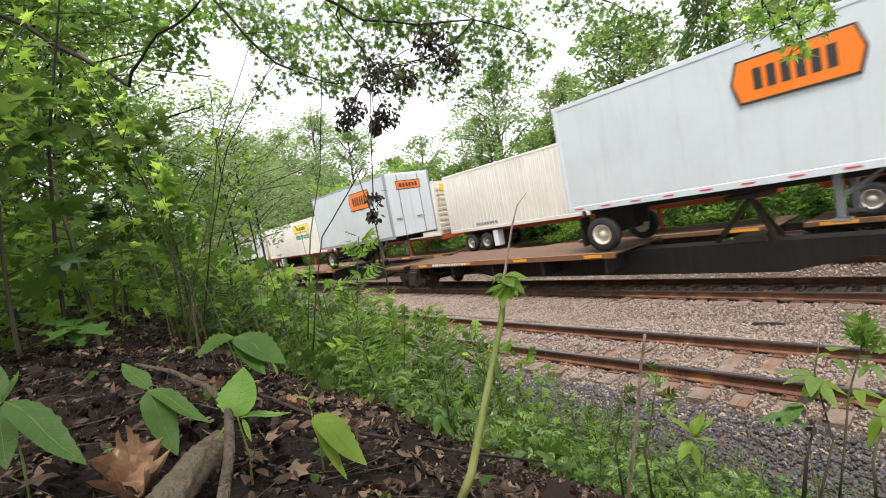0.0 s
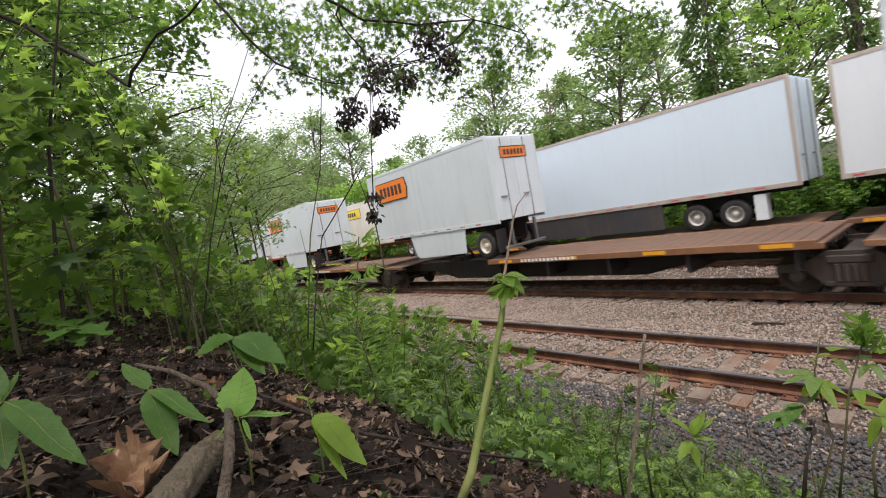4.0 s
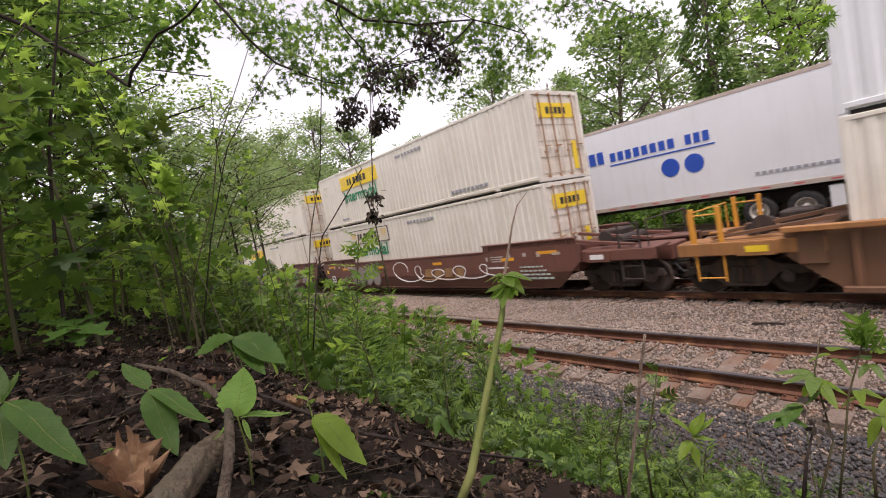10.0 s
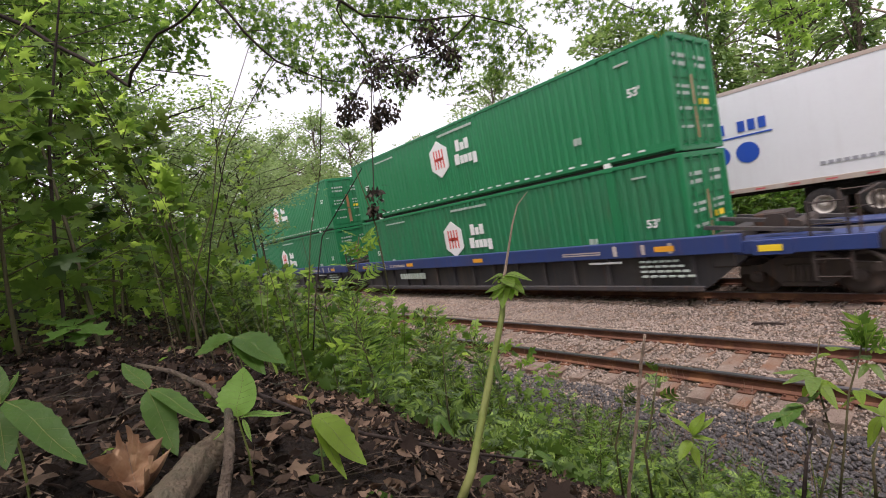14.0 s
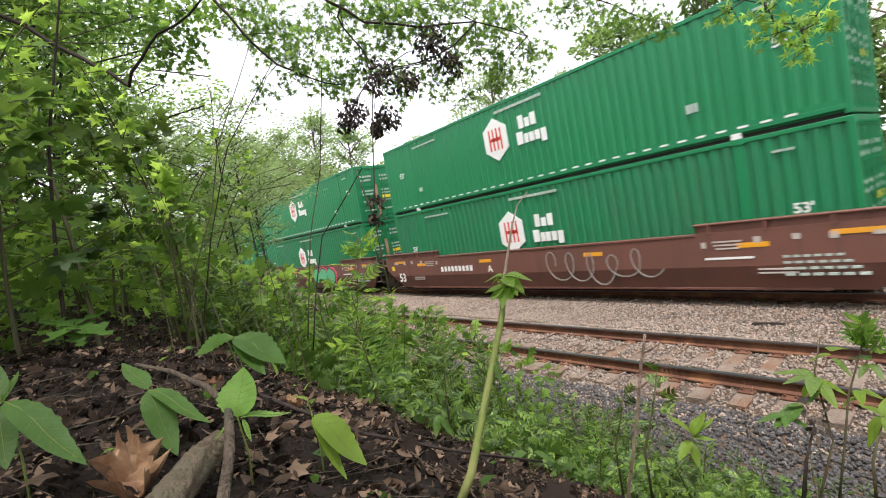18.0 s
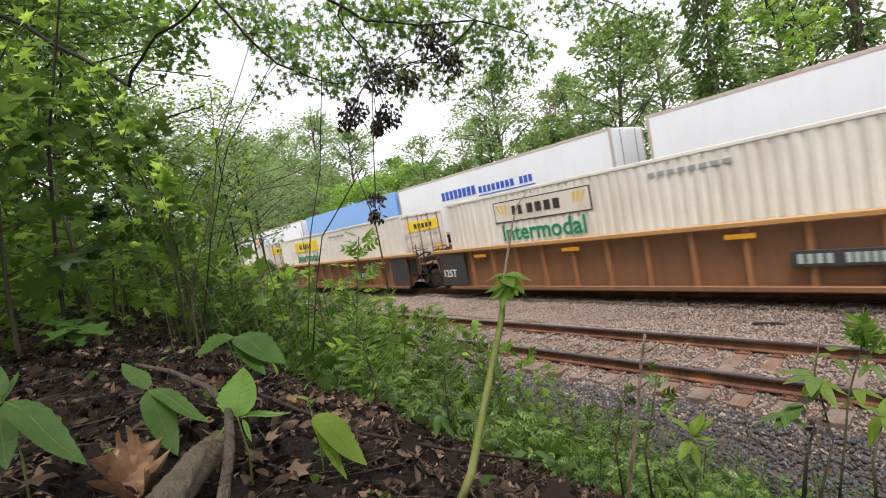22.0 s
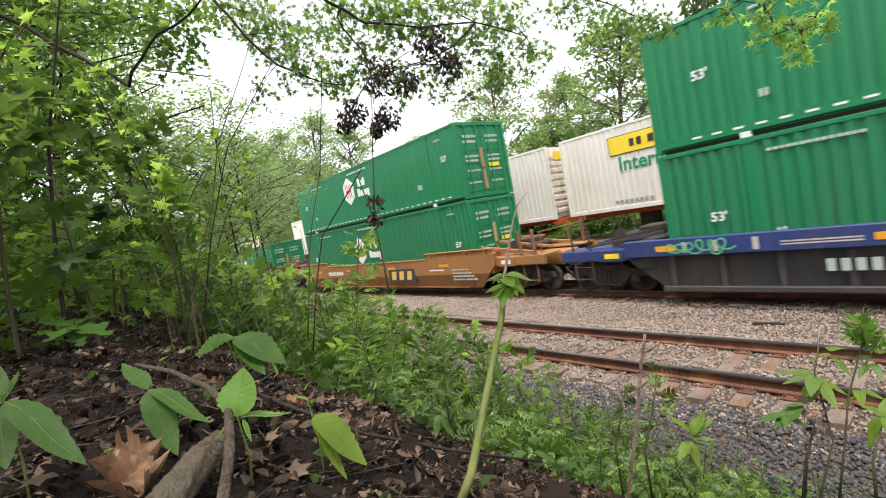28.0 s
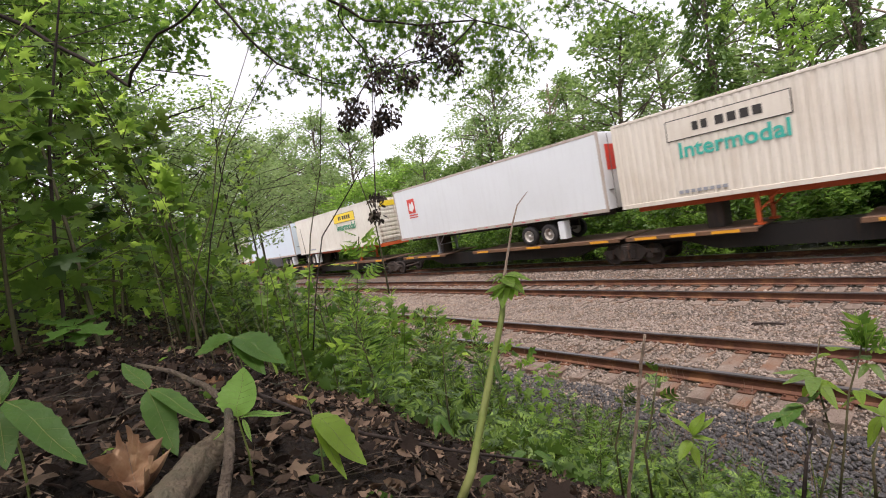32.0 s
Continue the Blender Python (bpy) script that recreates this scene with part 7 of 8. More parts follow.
def sapling(label, h, n, leaf, tmpl, material, seed):
    """A thin stem with side shoots that carry leaves in sprays."""
    g = np.random.default_rng(seed)
    root = thing("sapling", label, "sapling", "saplings on the bank")
    s = Shape()
    bend = g.normal(size=2) * 0.18 * h
    stem = [(bend[0] * t * t, bend[1] * t * t, h * t - 0.05) for t in np.linspace(0, 1, 7)]
    s.tube(stem, 0.006 + 0.0035 * h, 0.003, 6)
    pts, outs = [], []
    for i in range(n):
        t = 0.25 + 0.75 * (i + 0.5) / n
        k = min(5, int(t * 6))
        b = np.array(stem[k]) + (np.array(stem[k + 1]) - np.array(stem[k])) * (t * 6 - k)
        a = i * 2.4 + g.random()
        ln = h * 0.2 * (1.25 - t) * (0.6 + 0.7 * g.random())
        e = b + np.array([math.cos(a) * ln, math.sin(a) * ln, ln * 0.35])
        s.tube([b, e], 0.004, 0.002, 4)
        for j in range(5):
            q = b + (e - b) * (0.3 + 0.18 * j)
            pts.append(q + g.normal(size=3) * 0.02)
            outs.append((e - b) / ln * 1.4 + g.normal(size=3) * 0.5)
    part("stem", s, STEM_RED, root)
    leaf_part("foliage", np.array(pts), leaf, tmpl, material, root, g, out=np.array(outs), droop=0.4)
    return root


SAPLINGS = [sapling("maple sapling with broad lobed leaves", 2.3, 26, 0.11, BROADMAPLE, LEAF_DIMMED, 61), sapling("thin maple sapling with lobed leaves", 1.7, 20, 0.11, MAPLE, LEAF_WEED, 62),
            sapling("sapling with starry leaves on arching shoots", 2.0, 26, 0.1, STAR, LEAF_SHADE, 63), sapling("small bright sapling with lobed leaves", 1.2, 14, 0.1, MAPLE, LEAF_SHADE, 64),
            sapling("sapling in the undergrowth, green darkened for shade", 2.6, 24, 0.13, MAPLE, LEAF_DARK, 65)]
# dark leaf colour imitates the shade this maple stands in
NEARBY = sapling("young maple close by, broad leaves darkened for shade", 1.1, 14, 0.12, BROADMAPLE, LEAF_DARK, 66)
place(NEARBY, -2.45, -0.5, 40)
for x, y, turn, k in ((-2.6, -0.7, 200, 1.15), (-2.95, -0.3, 100, 1.2), (-2.8, -1.1, 300, 1.25)):
    ob = copy_thing(NEARBY, pose(0, 0, 0))
    place(ob, x, y, turn)
    ob.matrix_basis = ob.matrix_basis @ Matrix.Diagonal((k, k, k, 1))
g1 = np.random.default_rng(8)
count = 0
while count < 95:
    x = -2.6 - 16 * g1.random() ** 1.4
    y = -2.2 + (2.0 + 0.36 * abs(x)) * g1.random()
    if y > 0.36 * abs(x) or math.hypot(x, y) < 2.9:
        continue
    i = int(g1.integers(0, 5))
    if y > 0.2 * abs(x) and (math.hypot(x, y) < 6 or i in (0, 4)):
        continue
    ob = SAPLINGS[i]
    if ob.name in SEEN:
        ob = copy_thing(ob, pose(0, 0, 0))
    SEEN.add(ob.name)
    place(ob, x, y, float(g1.random() * 360))
    count += 1


def weed(label, h, seed, material, leaf=0.1, tmpl=FEATHER):
    """An upright weed with cut leaves up its stem and a leafy tip."""
    g = np.random.default_rng(seed)
    root = thing("weed", label, "weed", "weeds on the bank")
    s = Shape()
    bx, by = g.normal(size=2) * 0.1 * h
    stem = [(bx * t * t, by * t * t, h * t - 0.04) for t in np.linspace(0, 1, 5)]
    s.tube(stem, 0.0045, 0.002, 5)
    n = int(100 * h + 30)
    t = 0.12 + 0.88 * (np.arange(n) + g.random(n)) / n
    a = np.arange(n) * 2.4 + g.random(n)
    p = np.stack([bx * t * t, by * t * t, h * t], 1)
    rad = (0.03 + 0.06 * (1 - t)) * g.random(n)
    p = p + np.stack([np.cos(a) * rad, np.sin(a) * rad, 0 * a], 1)
    part("stem", s, STEM_RED, root)
    leaf_part("foliage", p, leaf * (1.15 - 0.5 * t), tmpl, material, root, g, out=np.stack([np.cos(a) * 2.6, np.sin(a) * 2.6, 0.5 + 1.3 * t], 1), droop=0.2)
    return root


WEEDS = [weed("tall green weed with lance-shaped leaves", 1.05, 71, LEAF_WEED, 0.11, LANCE), weed("green weed with cut leaves", 0.8, 72, LEAF_WEED, 0.09), weed("young bright weed with narrow leaves", 0.55, 73, LEAF_BRIGHT, 0.08, LANCE),
         weed("mid-green weed with lance-shaped leaves", 0.7, 74, LEAF_WEED, 0.1, LANCE), weed("tall dark weed with cut leaves", 1.3, 75, LEAF_SHADE, 0.12, LANCE), weed("low weed with broad cut leaves", 0.4, 76, LEAF_WEED, 0.08)]
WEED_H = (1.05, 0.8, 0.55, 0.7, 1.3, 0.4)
# bearing and sight-line fall, fitted so the camera sees the rails over the weeds
AZ, VIEW_DROP = (0, 15, 25, 34, 42, 49, 53, 68, 85), (-0.12, 0.0, 0.09, 0.175, 0.26, 0.35, 0.44, 0.55, 0.58)


def view_headroom(x, y):
    """Height limit for growth, fitted by bearing to the weeds' top line in the camera's view."""
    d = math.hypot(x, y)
    return 3.03 - d * float(np.interp(math.degrees(math.atan2(y, -x)), AZ, VIEW_DROP)) - float(ground_z(x, y))


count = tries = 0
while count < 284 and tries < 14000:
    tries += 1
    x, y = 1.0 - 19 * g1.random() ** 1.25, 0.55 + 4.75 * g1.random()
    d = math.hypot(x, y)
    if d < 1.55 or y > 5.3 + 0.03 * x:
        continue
    room = view_headroom(x, y)
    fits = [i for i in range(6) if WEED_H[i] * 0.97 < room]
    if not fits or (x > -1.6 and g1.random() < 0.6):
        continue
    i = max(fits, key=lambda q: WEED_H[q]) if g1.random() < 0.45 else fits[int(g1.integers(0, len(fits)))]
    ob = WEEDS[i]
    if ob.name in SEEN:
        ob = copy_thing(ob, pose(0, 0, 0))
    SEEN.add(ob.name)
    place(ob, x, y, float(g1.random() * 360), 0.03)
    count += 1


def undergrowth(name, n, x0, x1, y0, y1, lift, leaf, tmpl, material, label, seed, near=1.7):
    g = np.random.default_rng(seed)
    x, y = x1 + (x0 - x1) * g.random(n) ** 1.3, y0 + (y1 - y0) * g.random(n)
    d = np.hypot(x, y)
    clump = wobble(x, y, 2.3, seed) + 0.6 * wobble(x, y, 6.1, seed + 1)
    # same limit by the camera's sight lines as for the weeds
    room = 3.03 - d * np.interp(np.degrees(np.arctan2(y, -x)), AZ, VIEW_DROP) - ground_z(x, y)
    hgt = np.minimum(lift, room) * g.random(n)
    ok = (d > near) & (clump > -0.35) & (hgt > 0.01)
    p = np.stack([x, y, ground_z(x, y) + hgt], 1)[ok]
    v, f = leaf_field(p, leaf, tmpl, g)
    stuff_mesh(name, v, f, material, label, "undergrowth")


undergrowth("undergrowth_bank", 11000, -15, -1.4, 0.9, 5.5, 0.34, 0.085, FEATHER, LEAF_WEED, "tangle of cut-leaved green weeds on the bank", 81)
# dark leaf colour paints in the shaded gaps between the brighter weeds
undergrowth("undergrowth_deep", 7000, -15, -1.5, 0.9, 5.4, 0.28, 0.1, MAPLE, LEAF_DARK, "broad leaves low in the weeds, darkened for shaded gaps", 86, 1.8)
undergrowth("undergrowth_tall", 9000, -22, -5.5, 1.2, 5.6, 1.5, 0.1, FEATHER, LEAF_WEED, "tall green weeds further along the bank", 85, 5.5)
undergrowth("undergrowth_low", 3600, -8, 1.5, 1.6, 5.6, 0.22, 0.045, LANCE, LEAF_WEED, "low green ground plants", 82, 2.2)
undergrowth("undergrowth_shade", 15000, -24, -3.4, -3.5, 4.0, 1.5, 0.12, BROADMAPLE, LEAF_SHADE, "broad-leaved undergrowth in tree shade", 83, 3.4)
# dark leaf colour stands for the shade under the bank trees
undergrowth("undergrowth_dark", 8000, -30, -5.5, -4.5, 5.0, 0.9, 0.15, OVAL, LEAF_DARK, "leafy undergrowth further along the bank, darkened for shade", 84, 5.5)


# ---- leaf litter, twigs, clods ----
def litter(n, x0, x1, y0, y1, size, material, seed, tmpl, name, label):
    g = np.random.default_rng(seed)
    x, y = x1 + (x0 - x1) * g.random(n) ** 1.5, y0 + (y1 - y0) * g.random(n)
    ok = np.hypot(x, y) > 0.4
    x, y = x[ok], y[ok]
    p = np.stack([x, y, ground_z(x, y) + 0.006 + 0.02 * g.random(len(x))], 1)
    v, f = leaf_field(p, size, tmpl, g, flat=0.3, droop=0.0)
    stuff_mesh(name, v, f, material, label, "leaf litter")


litter(2600, -7, 0.2, -2.2, 1.7, 0.04, LITTER, 91, MAPLE, "litter_lobed", "brown fallen lobed leaves on the bank")
litter(12000, -7, 0.2, -2.2, 1.9, 0.036, LITTER, 92, OVAL, "litter_oval", "small brown fallen leaves on the bank")
litter(26000, -3.4, -0.15, -1.2, 1.6, 0.013, LITTER, 96, OVAL, "litter_bits", "crumbled bits of dead leaf and bark")
litter(5000, -6, 7.0, -7.0, 1.2, 0.05, LITTER, 97, MAPLE, "litter_behind", "brown fallen leaves under bank trees")
litter(350, -6, 0.2, -2, 1.6, 0.05, LEAF_MID, 93, OVAL, "litter_green", "scattered green leaves lying on soil")
stones("soil_clods", 2600, -3.2, -0.2, -0.8, 1.5, 0.017, SOIL, "dark brown soil clods", 1.0, lambda x, y: np.hypot(x, y) < 0.35, 94)
tw = Shape()
g2 = np.random.default_rng(95)
for k in range(800):
    x, y, a, ln = -0.45 - 4 * g2.random() ** 1.4, -1.5 + 2.9 * g2.random(), g2.random() * 6.283, 0.06 + 0.22 * g2.random() ** 2
    if math.hypot(x, y) < 0.55:
        continue
    pts = []
    for t in (-0.5, 0.0, 0.5):
        px, py = x + math.cos(a) * ln * t, y + math.sin(a) * ln * t
        pts.append((px, py, float(ground_z(px, py)) + 0.012 + 0.02 * g2.random()))
    tw.tube(pts, 0.0008 + 0.0024 * g2.random() ** 3, 0.0007, 4)
tagged(part("twig_litter", tw, BARK), "thin dry twigs scattered over leaf litter", "twigs", kind="stuff")
gr = Shape()
for k in range(70):
    x, y = -1.5 - 7 * g2.random(), 4.6 + 2.2 * g2.random()
    z, h, bx, by = float(ground_z(x, y)), 0.25 + 0.4 * g2.random(), *(g2.normal(size=2) * 0.14)
    gr.tube([(x, y, z), (x + bx * 0.3, y + by * 0.3, z + h * 0.6), (x + bx, y + by, z + h)], 0.0035, 0.0015, 4)
tagged(part("dry_grass", gr, DEADWOOD), "thin dry grass stalks beside the ballast", "dry grass", kind="stuff")



def sprig(s, x, y, h, g):
    """A dead stalk that forks into fine twigs."""
    z = float(ground_z(x, y)) - 0.02
    top = np.array([x, y, z + h]) + g.normal(size=3) * (0.12 * h, 0.12 * h, 0)
    s.tube([(x, y, z), tuple((np.array([x, y, z]) + top) / 2 + g.normal(size=3) * 0.02), tuple(top)], 0.004, 0.0018, 4)
    for j in range(7):
        b = np.array([x, y, z]) + (top - np.array([x, y, z])) * (0.35 + 0.65 * j / 7)
        e = b + g.normal(size=3) * (0.13, 0.13, 0.05) + np.array([0, 0, 0.09])
        s.tube([tuple(b), tuple(e)], 0.0022, 0.001, 3)
        for i in range(2):
            q = b + (e - b) * (0.5 + 0.3 * i)
            s.tube([tuple(q), tuple(q + g.normal(size=3) * 0.05 + np.array([0, 0, 0.03]))], 0.0014, 0.0007, 3)


dry = Shape()
for k in range(26):
    sprig(dry, -2.3 - 2.4 * g2.random(), 4.75 + 0.9 * g2.random(), 0.3 + 0.3 * g2.random(), g2)
for k in range(9):
    sprig(dry, -5.2 - 4.5 * g2.random(), 5.2 + 0.8 * g2.random(), 0.45 + 0.35 * g2.random(), g2)
tagged(part("dry_sprigs", dry, DEADWOOD), "dead branching weed stalks beside the siding", "dry weeds", kind="stuff")


# ---- single plants and sticks in the foreground ----
def big_leaf(root, a, b, w, material, curl=0.12, name="leaf", lobes=0):
    """A broad leaf blade from its stalk a to its tip b, folded along the midrib, with wavy toothed edge."""
    a, b = Vector(a), Vector(b)
    d = b - a
    ln = d.length
    fw = d.normalized()
    toward = (Vector((0, 0, 3.03)) - a).normalized()
    nm = (Vector((0, 0, 1)) * 0.9 + toward * 0.12)
    sd = fw.cross(nm).normalized()
    nm = sd.cross(fw).normalized()
    s = Shape()
    rows = 26 if lobes else 17
    v, f = [], []
    for i in range(rows + 1):
        t = i / rows
        half = w * ln * 0.36 * (math.sin(math.pi * t ** 0.72) ** 0.85 if 0 < t < 1 else 0.0)
        half *= 1 + 0.035 * (-1) ** i
        if lobes:
            half *= 0.74 + 0.36 * math.cos(2 * math.pi * lobes * t + 2.6)
        c = a + fw * ln * t - nm * curl * ln * t * t + nm * 0.03 * ln * math.sin(t * 7)
        for k in (-1, -0.5, 0, 0.5, 1):
            v.append(c + sd * half * k + nm * (abs(k) * 0.16 * half + 0.035 * half * (-1) ** i * (abs(k) > 0.2) + 0.04 * half * math.sin(9 * t + 3 * k)))
    for i in range(rows):
        for k in range(4):
            f.append((i * 5 + k, i * 5 + k + 1, (i + 1) * 5 + k + 1, (i + 1) * 5 + k))
    s.add(v, f)
    me = mesh_of(name, s, material, True)
    blade_ = part(name, me, material, root)
    if lobes:
        return blade_
    rib = [v[i * 5 + 2] + nm * 0.0006 for i in range(0, rows + 1, 3)]
    veins = Shape().tube(rib, max(0.0005, 0.005 * ln), 0.0003, 4)
    for i in range(2, rows - 2, 2):
        for k in (0, 4):
            c, e = v[i * 5 + 2], v[min(rows, i + 2) * 5 + k]
            veins.tube([c, (c + e) / 2 + nm * 0.0012, c.lerp(e, 0.92) + nm * 0.0004], max(0.0002, 0.0014 * ln), 0.0001, 3)
    part("midrib", veins, STEM_GREEN, blade_, "pale leaf veins")
    return blade_


def seedling(leaves, label, material, base=None, w=0.0022, lobes=0):
    root = thing("seedling", label, "seedling", "seedlings on the bank")
    j = Vector(leaves[0][0])
    gx, gy = (j.x, j.y) if base is None else base
    foot = Vector((gx, gy, float(ground_z(gx, gy)) - 0.01))
    part("stem", Shape().tube([foot, (foot + j) / 2 + Vector((0.006, 0.004, 0)), j], w, w * 0.7, 6), STEM_GREEN, root)
    for a, b, wd in leaves:
        big_leaf(root, a, b, wd, material, lobes=lobes)


LEAF_BROAD = leaf_mat("broad_seedling_leaf", (0.05, 0.12, 0.018), (0.09, 0.175, 0.028), 0.28, 0.45)
LEAF_LIME = leaf_mat("lime_seedling_leaf", (0.17, 0.33, 0.06), (0.22, 0.4, 0.085), 0.4, 0.45)
LEAF_OLIVE = leaf_mat("yellowing_seedling_leaf", (0.13, 0.22, 0.022), (0.2, 0.3, 0.035), 0.35, 0.45)
seedling(SEEDLING_A, "creeper seedling with large green leaves", LEAF_BROAD)
seedling(SEEDLING_B, "creeper seedling with three green leaves", LEAF_BROAD)
seedling(SEEDLING_C, "bright lime seedling with rounded leaves beside a log", LEAF_LIME)
seedling(SEEDLING_D, "seedling with three broad green leaflets", LEAF_BROAD)
seedling(SEEDLING_E, "yellow-green leaves drooping from a stick", LEAF_OLIVE)
seedling(SEEDLING_F, "small seedling with two pointed green leaves", LEAF_BROAD)
seedling(SEEDLING_G, "low seedling with lobed dull green leaves", LEAF_BROAD, lobes=3)
seedling(SEEDLING_I, "yellow-green young plant with rounded leaves above ballast", LEAF_OLIVE)
seedling(SEEDLING_J, "dull green young plant with drooping leaves", LEAF_BROAD)
seedling(SEEDLING_H, "small round-leaved green seedling", LEAF_BROAD)


def stick(name, pts, r0, r1, material, label, category="stick", n=8, knobs=0.0):
    s = Shape()
    fine = []
    for a, b in zip(pts, pts[1:]):
        for t in (0, 0.34, 0.67) if not knobs else [q / 14 for q in range(14)]:
            fine.append(Vector(a).lerp(Vector(b), t) + Vector((g2.normal(), g2.normal(), g2.normal())) * r0 * (0.14 if not knobs else 0.03))
    s.tube(fine + [pts[-1]], r0, r1, n)
    if knobs:
        k = len(fine) + 1
        mid = fine + [Vector(pts[-1])]
        s.v = [tuple(mid[i // n] + (Vector(p) - mid[i // n]) * (1 + knobs * math.sin(i % n * 1.9 + i // n * 0.35) + knobs * 0.6 * g2.normal())) for i, p in enumerate(s.v)]
    return tagged(part(name, s, material, smooth=True), label, category)


stick("log", LOG, 0.025, 0.021, LOG_BARK, "short thick piece of dead branch in litter", "log", 22, 0.09)
stick("branch", TWIG, 0.0085, 0.004, BARK, "bent dark dead branch lying beside a log")
stick("branch", FALLEN_STICK, 0.0055, 0.003, DARK_BARK, "long thin dark stick over leaf litter")
stick("dry_stalk", DRY_STICK, 0.0046, 0.0032, DEADWOOD, "upright dry brown stalk", "stalk")

tall = thing("tall_weed", "tall cut green weed stem with a leafy top", "weed")
part("stem", Shape().tube(TALL_STEM, 0.0072, 0.0042, 10), STEM_GREEN, tall, smooth=True)
part("dry_tip", Shape().tube(DRY_TIP, 0.0025, 0.0007, 5), DEADWOOD, tall, "thin dry flower stalk")
g3 = np.random.default_rng(101)
for k in range(16):
    a = k * 2.4
    top = Vector(TALL_STEM[-1])
    d = Vector((math.cos(a), math.sin(a), 0.5 * math.sin(k * 1.7) - 0.25)) * (0.024 + 0.018 * g3.random())
    big_leaf(tall, top - Vector((0, 0, 0.007 * (k % 4))), top + d, 0.75, LEAF_SHADE, 0.5)
for k in range(5):
    p = Vector(TALL_STEM[-2]).lerp(Vector(TALL_STEM[-3]), 0.5 + 0.1 * k)
    big_leaf(tall, p, p + Vector((-0.025 + 0.012 * k, -0.01, -0.03)), 0.4, LEAF_BROAD, 0.3)

stout = thing("stout_weed", "stout weed with cut green leaves beside withered stalks", "weed")
for k, st in enumerate(RIGHT_STEMS):
    part("stalk", Shape().tube(st, 0.0042 if k != 1 else 0.007, 0.002, 7), DARK_BARK if k == 1 else STEM_RED, stout, smooth=True)
for k, (x, y, z, r, n) in enumerate(RIGHT_WEED_LEAVES):
    c = Vector((x, y, z))
    if k == 0:
        up = np.array([(math.cos(i * 2.4), math.sin(i * 2.4), 1.2 + 0.5 * (i % 4)) for i in range(15)])
        leaf_part("foliage", np.array([(x, y, z - 0.02 - 0.006 * (i % 5)) for i in range(15)]), 0.12, FEATHER, LEAF_SHADE, stout, g3, out=up * 0.9, droop=0.0)
        continue
    for i in range(n):
        a = i * 2.4 + k
        d = Vector((math.cos(a), math.sin(a), (1.3 + 0.9 * (i % 3)) if k == 0 else 0.3 - 0.5 * (i % 3)))
        big_leaf(stout, c - Vector((0, 0, 0.012 * (i % 3))), c + d.normalized() * r * (1.2 + 0.6 * g3.random()), 0.5, LEAF_WEED if (i + k) % 3 == 0 else (LEAF_OLIVE if k % 2 else LEAF_BROAD), 0.45)
p = Vector(RIGHT_STEMS[3][2])
for k, (a, up, ln) in enumerate(((2.6, 0.5, 0.06), (3.9, -0.9, 0.085), (0.6, 0.2, 0.07), (5.2, -0.5, 0.07), (1.6, 0.9, 0.06))):
    big_leaf(stout, p, p + Vector((math.cos(a), math.sin(a), up)).normalized() * ln, 0.5, LEAF_OLIVE, 0.4)
leaf_part("withered_foliage", ball(g3, RIGHT_STEMS[1][2], 0.028, 14, 2.6), 0.035, OVAL, LEAF_BROWN, stout, g3)

# weeds that stand out above the tangle, with leaves in whorls up the stem
for label, line, size, count, mat_ in (("tall weed with spreading cut leaves in whorls", WHORL_A, 0.2, 34, LEAF_SHADE), ("small weed with a feathery leafy tip", WHORL_B, 0.11, 24, LEAF_WEED), ("slim weed with cut leaves", WHORL_C, 0.12, 20, LEAF_WEED)):
    w = thing("tall_weed", label, "weed", "weeds on the bank")
    gx, gy = line[0][0], line[0][1]
    pts = [Vector((gx, gy, float(ground_z(gx, gy)) - 0.03))] + [Vector(p) for p in line]
    part("stem", Shape().tube(pts, 0.006, 0.003, 6), STEM_RED, w, smooth=True)
    q = np.linspace(0.2, 1, count) ** 0.8
    a = np.arange(count) * 2.4 + g3.random(count)
    rise = np.array(pts[0])[None] + (np.array(pts[-1]) - np.array(pts[0]))[None] * q[:, None]
    leaf_part("foliage", rise, size * (1.1 - 0.45 * q), FEATHER, mat_, w, g3, out=np.stack([np.cos(a) * 2.2, np.sin(a) * 2.2, -0.4 + 2.6 * q ** 3], 1), droop=0.25)
dead = Shape()
for k in range(150):
    x, y = -1.9 - 6.5 * g3.random() ** 1.2, 0.1 + 4.2 * g3.random()
    if y > 0.75 * abs(x) + 0.3:
        continue
    z, h = float(ground_z(x, y)) - 0.02, 0.35 + 0.75 * g3.random()
    bx, by = g3.normal(size=2) * 0.12
    dead.tube([(x, y, z), (x + bx * 0.4, y + by * 0.4, z + h * 0.5), (x + bx, y + by, z + h)], 0.002 + 0.0022 * g3.random(), 0.001, 4)
tagged(part("dead_stalks", dead, STEM_RED), "thin dead brown stalks standing among weeds", "stalks", kind="stuff")

oak = thing("fallen_leaf", "large curled dry orange-brown oak leaf", "leaf")
ov, of = [], []
NU, NV = 64, 12
for i in range(NU + 1):
    t = i / NU
    w = 0.4 * math.sin(math.pi * min(1, 0.05 + t * 0.94)) ** 0.6 * (0.5 + 0.5 * max(0.0, math.cos(t * 17.0 + 0.9)) ** 1.2 + 0.05 * math.sin(t * 61))
    for k in range(NV + 1):
        q = 2 * k / NV - 1
        ov.append((0.2 * (t - 0.5), 0.2 * w * q * (1.1 - 0.25 * abs(q)), 0.11 * abs(q) ** 1.5 * (0.35 + w) + 0.05 * (2 * t - 1) ** 2 + 0.008 * math.sin(14 * t + 5 * q) + 0.004 * math.sin(37 * t - 9 * q)))
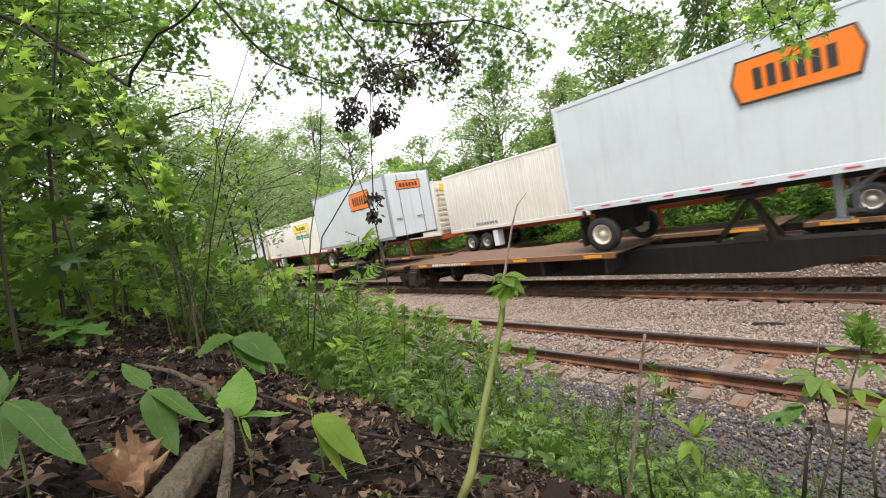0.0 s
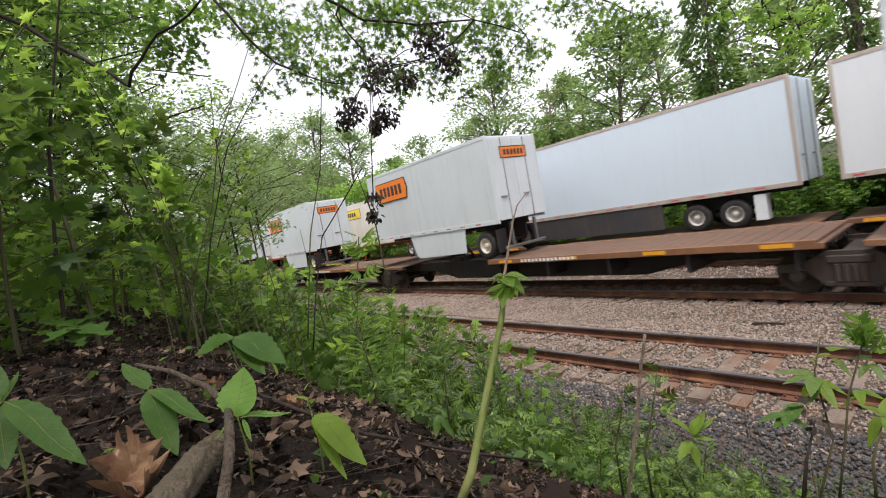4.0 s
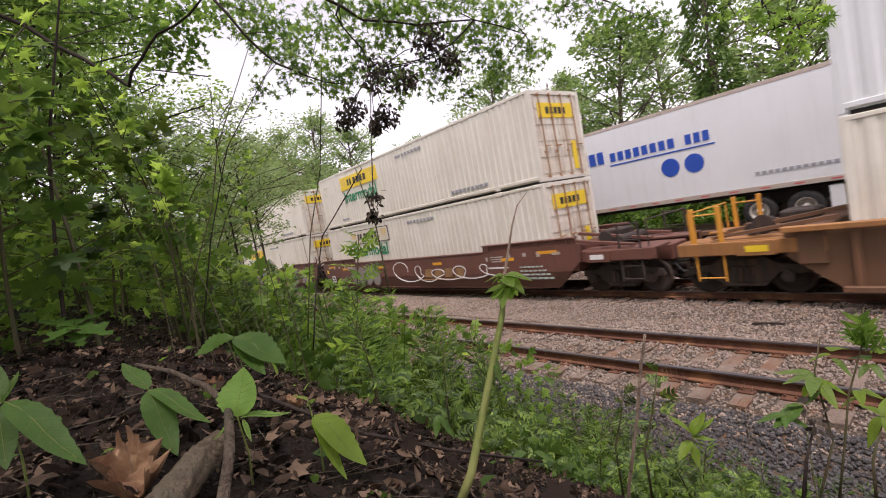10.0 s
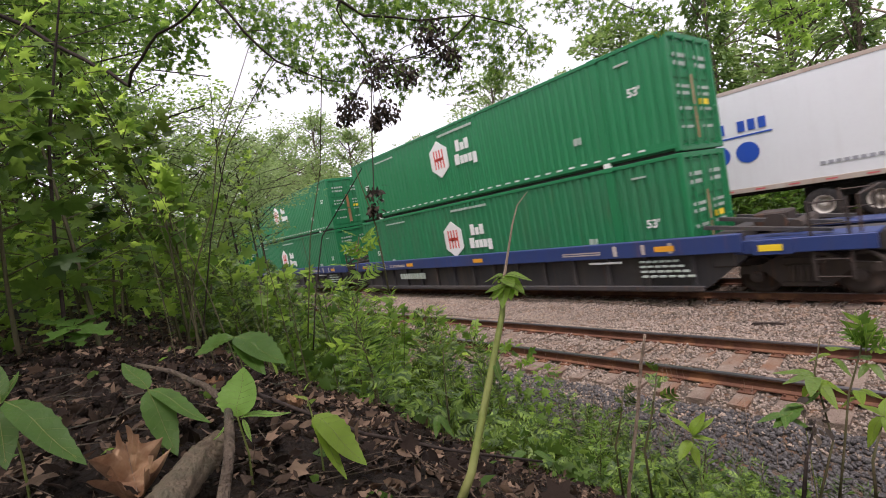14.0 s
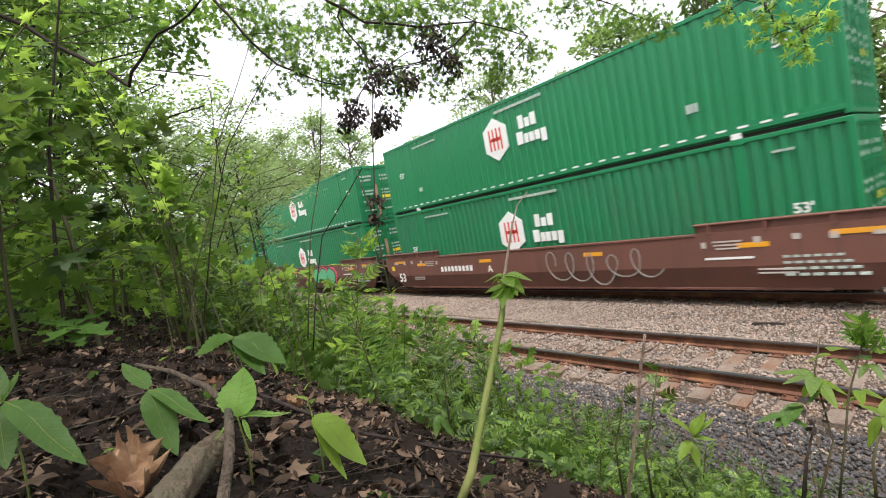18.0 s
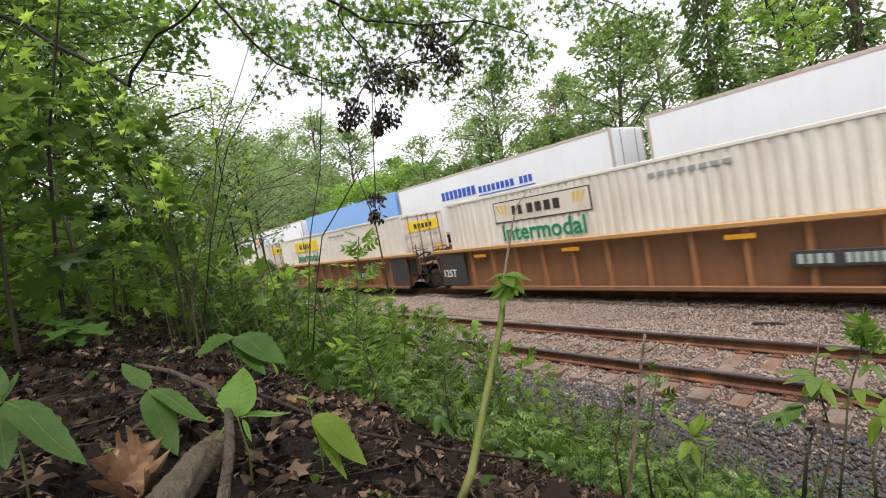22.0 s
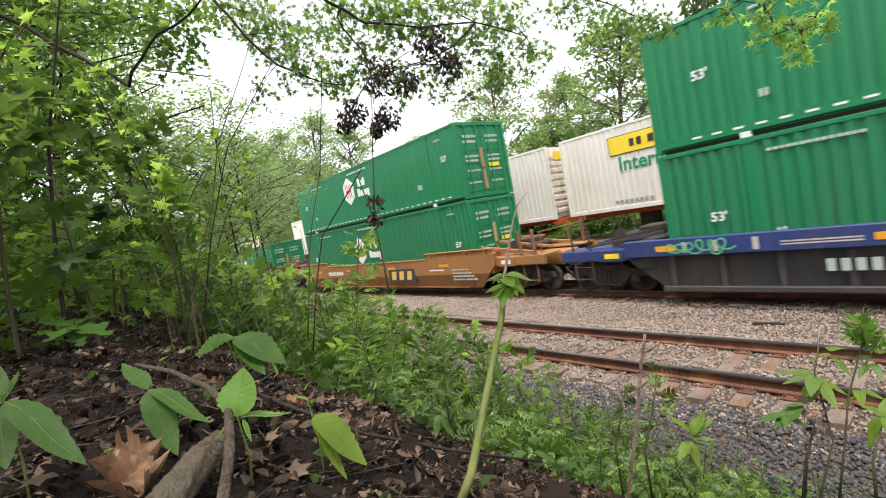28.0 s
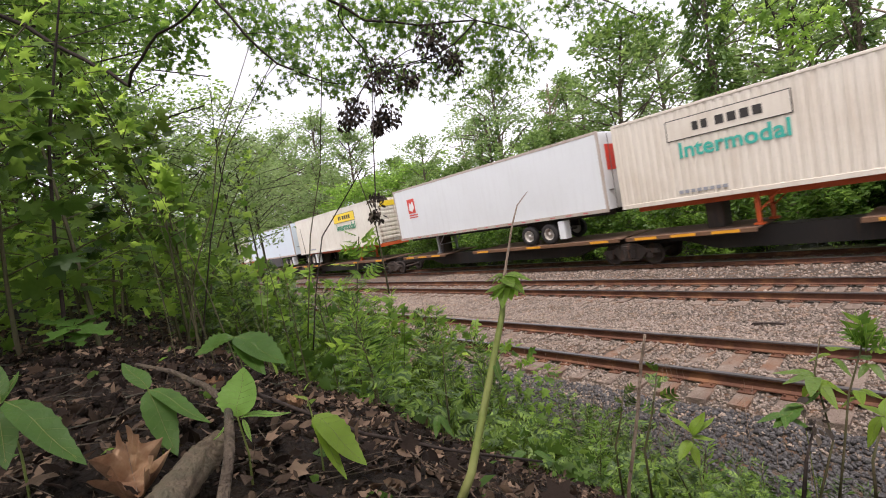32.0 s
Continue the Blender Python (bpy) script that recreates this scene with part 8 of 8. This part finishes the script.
for i in range(NU):
    for k in range(NV):
        j = i * (NV + 1) + k
        of.append((j, j + 1, j + NV + 2, j + NV + 1))
blade = part("blade", mesh_of("blade", Shape().add(ov, of), OAK_LEAF, True), OAK_LEAF, oak)
part("midrib", Shape().tube([Vector(ov[i * (NV + 1) + NV // 2]) + Vector((0, 0, 0.001)) for i in range(0, NU + 1, 8)], 0.0014, 0.0005, 5), DEADWOOD, oak)
oak.matrix_basis = pose(OAK[0], OAK[1], float(ground_z(OAK[0], OAK[1])) + 0.012, 0, -22, math.degrees(math.atan2(OAK[1], OAK[0]))) @ Matrix.Diagonal((0.56, 0.74, 0.74, 1))
for k, (dx, dy, turn, s) in enumerate(((-0.34, 0.34, 20, 0.3), (-0.3, -0.2, 250, 0.26), (-0.75, 0.25, 40, 0.34))):
    o = copy_thing(oak, pose(0, 0, 0))
    x, y = OAK[0] + dx, OAK[1] + dy
    o.matrix_basis = pose(x, y, float(ground_z(x, y)) + 0.015, 8 * k - 10, 14 - 9 * k, turn) @ Matrix.Diagonal((s, s, s, 1))
    o["label"] = "small curled dry brown oak leaf"

# ---- branches that hang over the camera ----
def bough(label, lines, clusters, leaf, tmpl, material, seed, r=0.011, dense=6.0, droop=0.45):
    g = np.random.default_rng(seed)
    root = thing("overhanging_branch", label, "branch", "boughs over the bank")
    for k, ln in enumerate(lines):
        fine = [ln[0]]
        for a, b in zip(ln, ln[1:]):
            fine += [tuple(Vector(a).lerp(Vector(b), 0.5) + Vector(tuple(g.normal(size=3))) * 0.012), b]
        part("limb" if k == 0 else "twig", Shape().tube(fine, r * (1 if k == 0 else 0.6), r * 0.3, 7), DARK_BARK, root, smooth=True)
    pts, tw_ = [], Shape()
    every = [Vector(p) for ln in lines for p in ln]
    for x, y, z, rad, n in clusters:
        p = ball(g, (x, y, z), rad * 1.2, int(n * dense), 0.9)
        pts.append(p)
        c = Vector((x, y, z))
        near = min(every, key=lambda q: (q - c).length)
        tw_.tube([near, near.lerp(c, 0.6) + Vector((0, 0, 0.03)), c], 0.004, 0.002, 4)
        for q in p[:5]:
            tw_.tube([c, Vector(tuple(q))], 0.0025, 0.0012, 3)
    part("twig_spray", tw_, DARK_BARK, root)["kind"] = "stuff"
    leaf_part("foliage", np.concatenate(pts), leaf, tmpl, material, root, g, droop=droop)
    return root


bough("forked dark bough with broad green leaves", [FORK], FORK_LEAVES, 0.06, MAPLE, LEAF_MID, 111, 0.017, 8.5)
SWAY_ARCHING = bough("arching bough with starry green leaves", [ARCH], ARCH_LEAVES, 0.066, SLIM, LEAF_MID, 112, 0.013, 4.5)
SWAY_LONG = bough("long level bough with starry green leaves", [LONG, DROOP, BACKTWIG, TOPTWIG], LONG_LEAVES, 0.066, SLIM, LEAF_MID, 113, 0.012, 4.5)
SWAY_TIP = bough("tip of a bough with starry leaves", [CORNERTWIG], CORNER_LEAVES, 0.066, SLIM, LEAF_MID, 114, 0.007, 4.5)
SWAY_BRIGHT = bough("bright leafy bough tip close overhead", [RIGHTTWIG], RIGHT_LEAVES, 0.07, SLIM, LEAF_BRIGHT, 115, 0.005, 5.0)
SWAY_WITHERED = bough("withered brown leaf bunches hanging from a twig", [DROOP], WITHERED, 0.038, OVAL, LEAF_BROWN, 116, 0.004, 7.0, 0.8)
SWAYING = ((SWAY_ARCHING, 0.5), (SWAY_LONG, 1.0), (SWAY_TIP, 1.0), (SWAY_BRIGHT, 1.6), (SWAY_WITHERED, 1.0))
for k, ln in enumerate(THIN_STEMS):
    stick("bare_sapling", ln, 0.011 if k == 0 else 0.0055, 0.004 if k == 0 else 0.0025, STEM_RED if k % 2 else DARK_BARK, "thin bare brown sapling", "sapling", 6)


def swayed(k, side, down):
    """A bough's small shift, sideways and downwards."""
    return pose(0.615 * side * k - 0.062 * down * k, 0.767 * side * k - 0.18 * down * k, -0.18 * side * k - 0.98 * down * k)


def motions():
    """Both trains run at a steady pace through the whole clip; their wind stirs the boughs."""
    for ob, k in SWAYING:
        walk(ob, [(t, swayed(k, a, b)) for t, a, b in ((0.0, 0, 0), (13.2, 0, 0), (14.0, 0.004, -0.03), (14.5, 0.035, 0.01), (15.5, 0.02, -0.01), (16.5, 0.028, -0.008), (17.0, 0.032, 0.0), (18.0, 0.01, 0.014), (18.5, 0.02, 0.005),
                                                       (19.0, 0.012, 0.01), (20.0, 0.013, 0.004), (25.5, 0.012, 0.004), (27.5, 0.011, 0.01), (28.5, 0.004, 0.022), (29.0, 0.004, 0.022), (30.0, 0.012, 0.006), (32.0, 0.013, 0.003))])
    for ob, x, y, z, v in MOVERS:
        walk(ob, [(0.0, pose(x, y, z)), (32.0, pose(x + v * 32.0, y, z))])


motions()
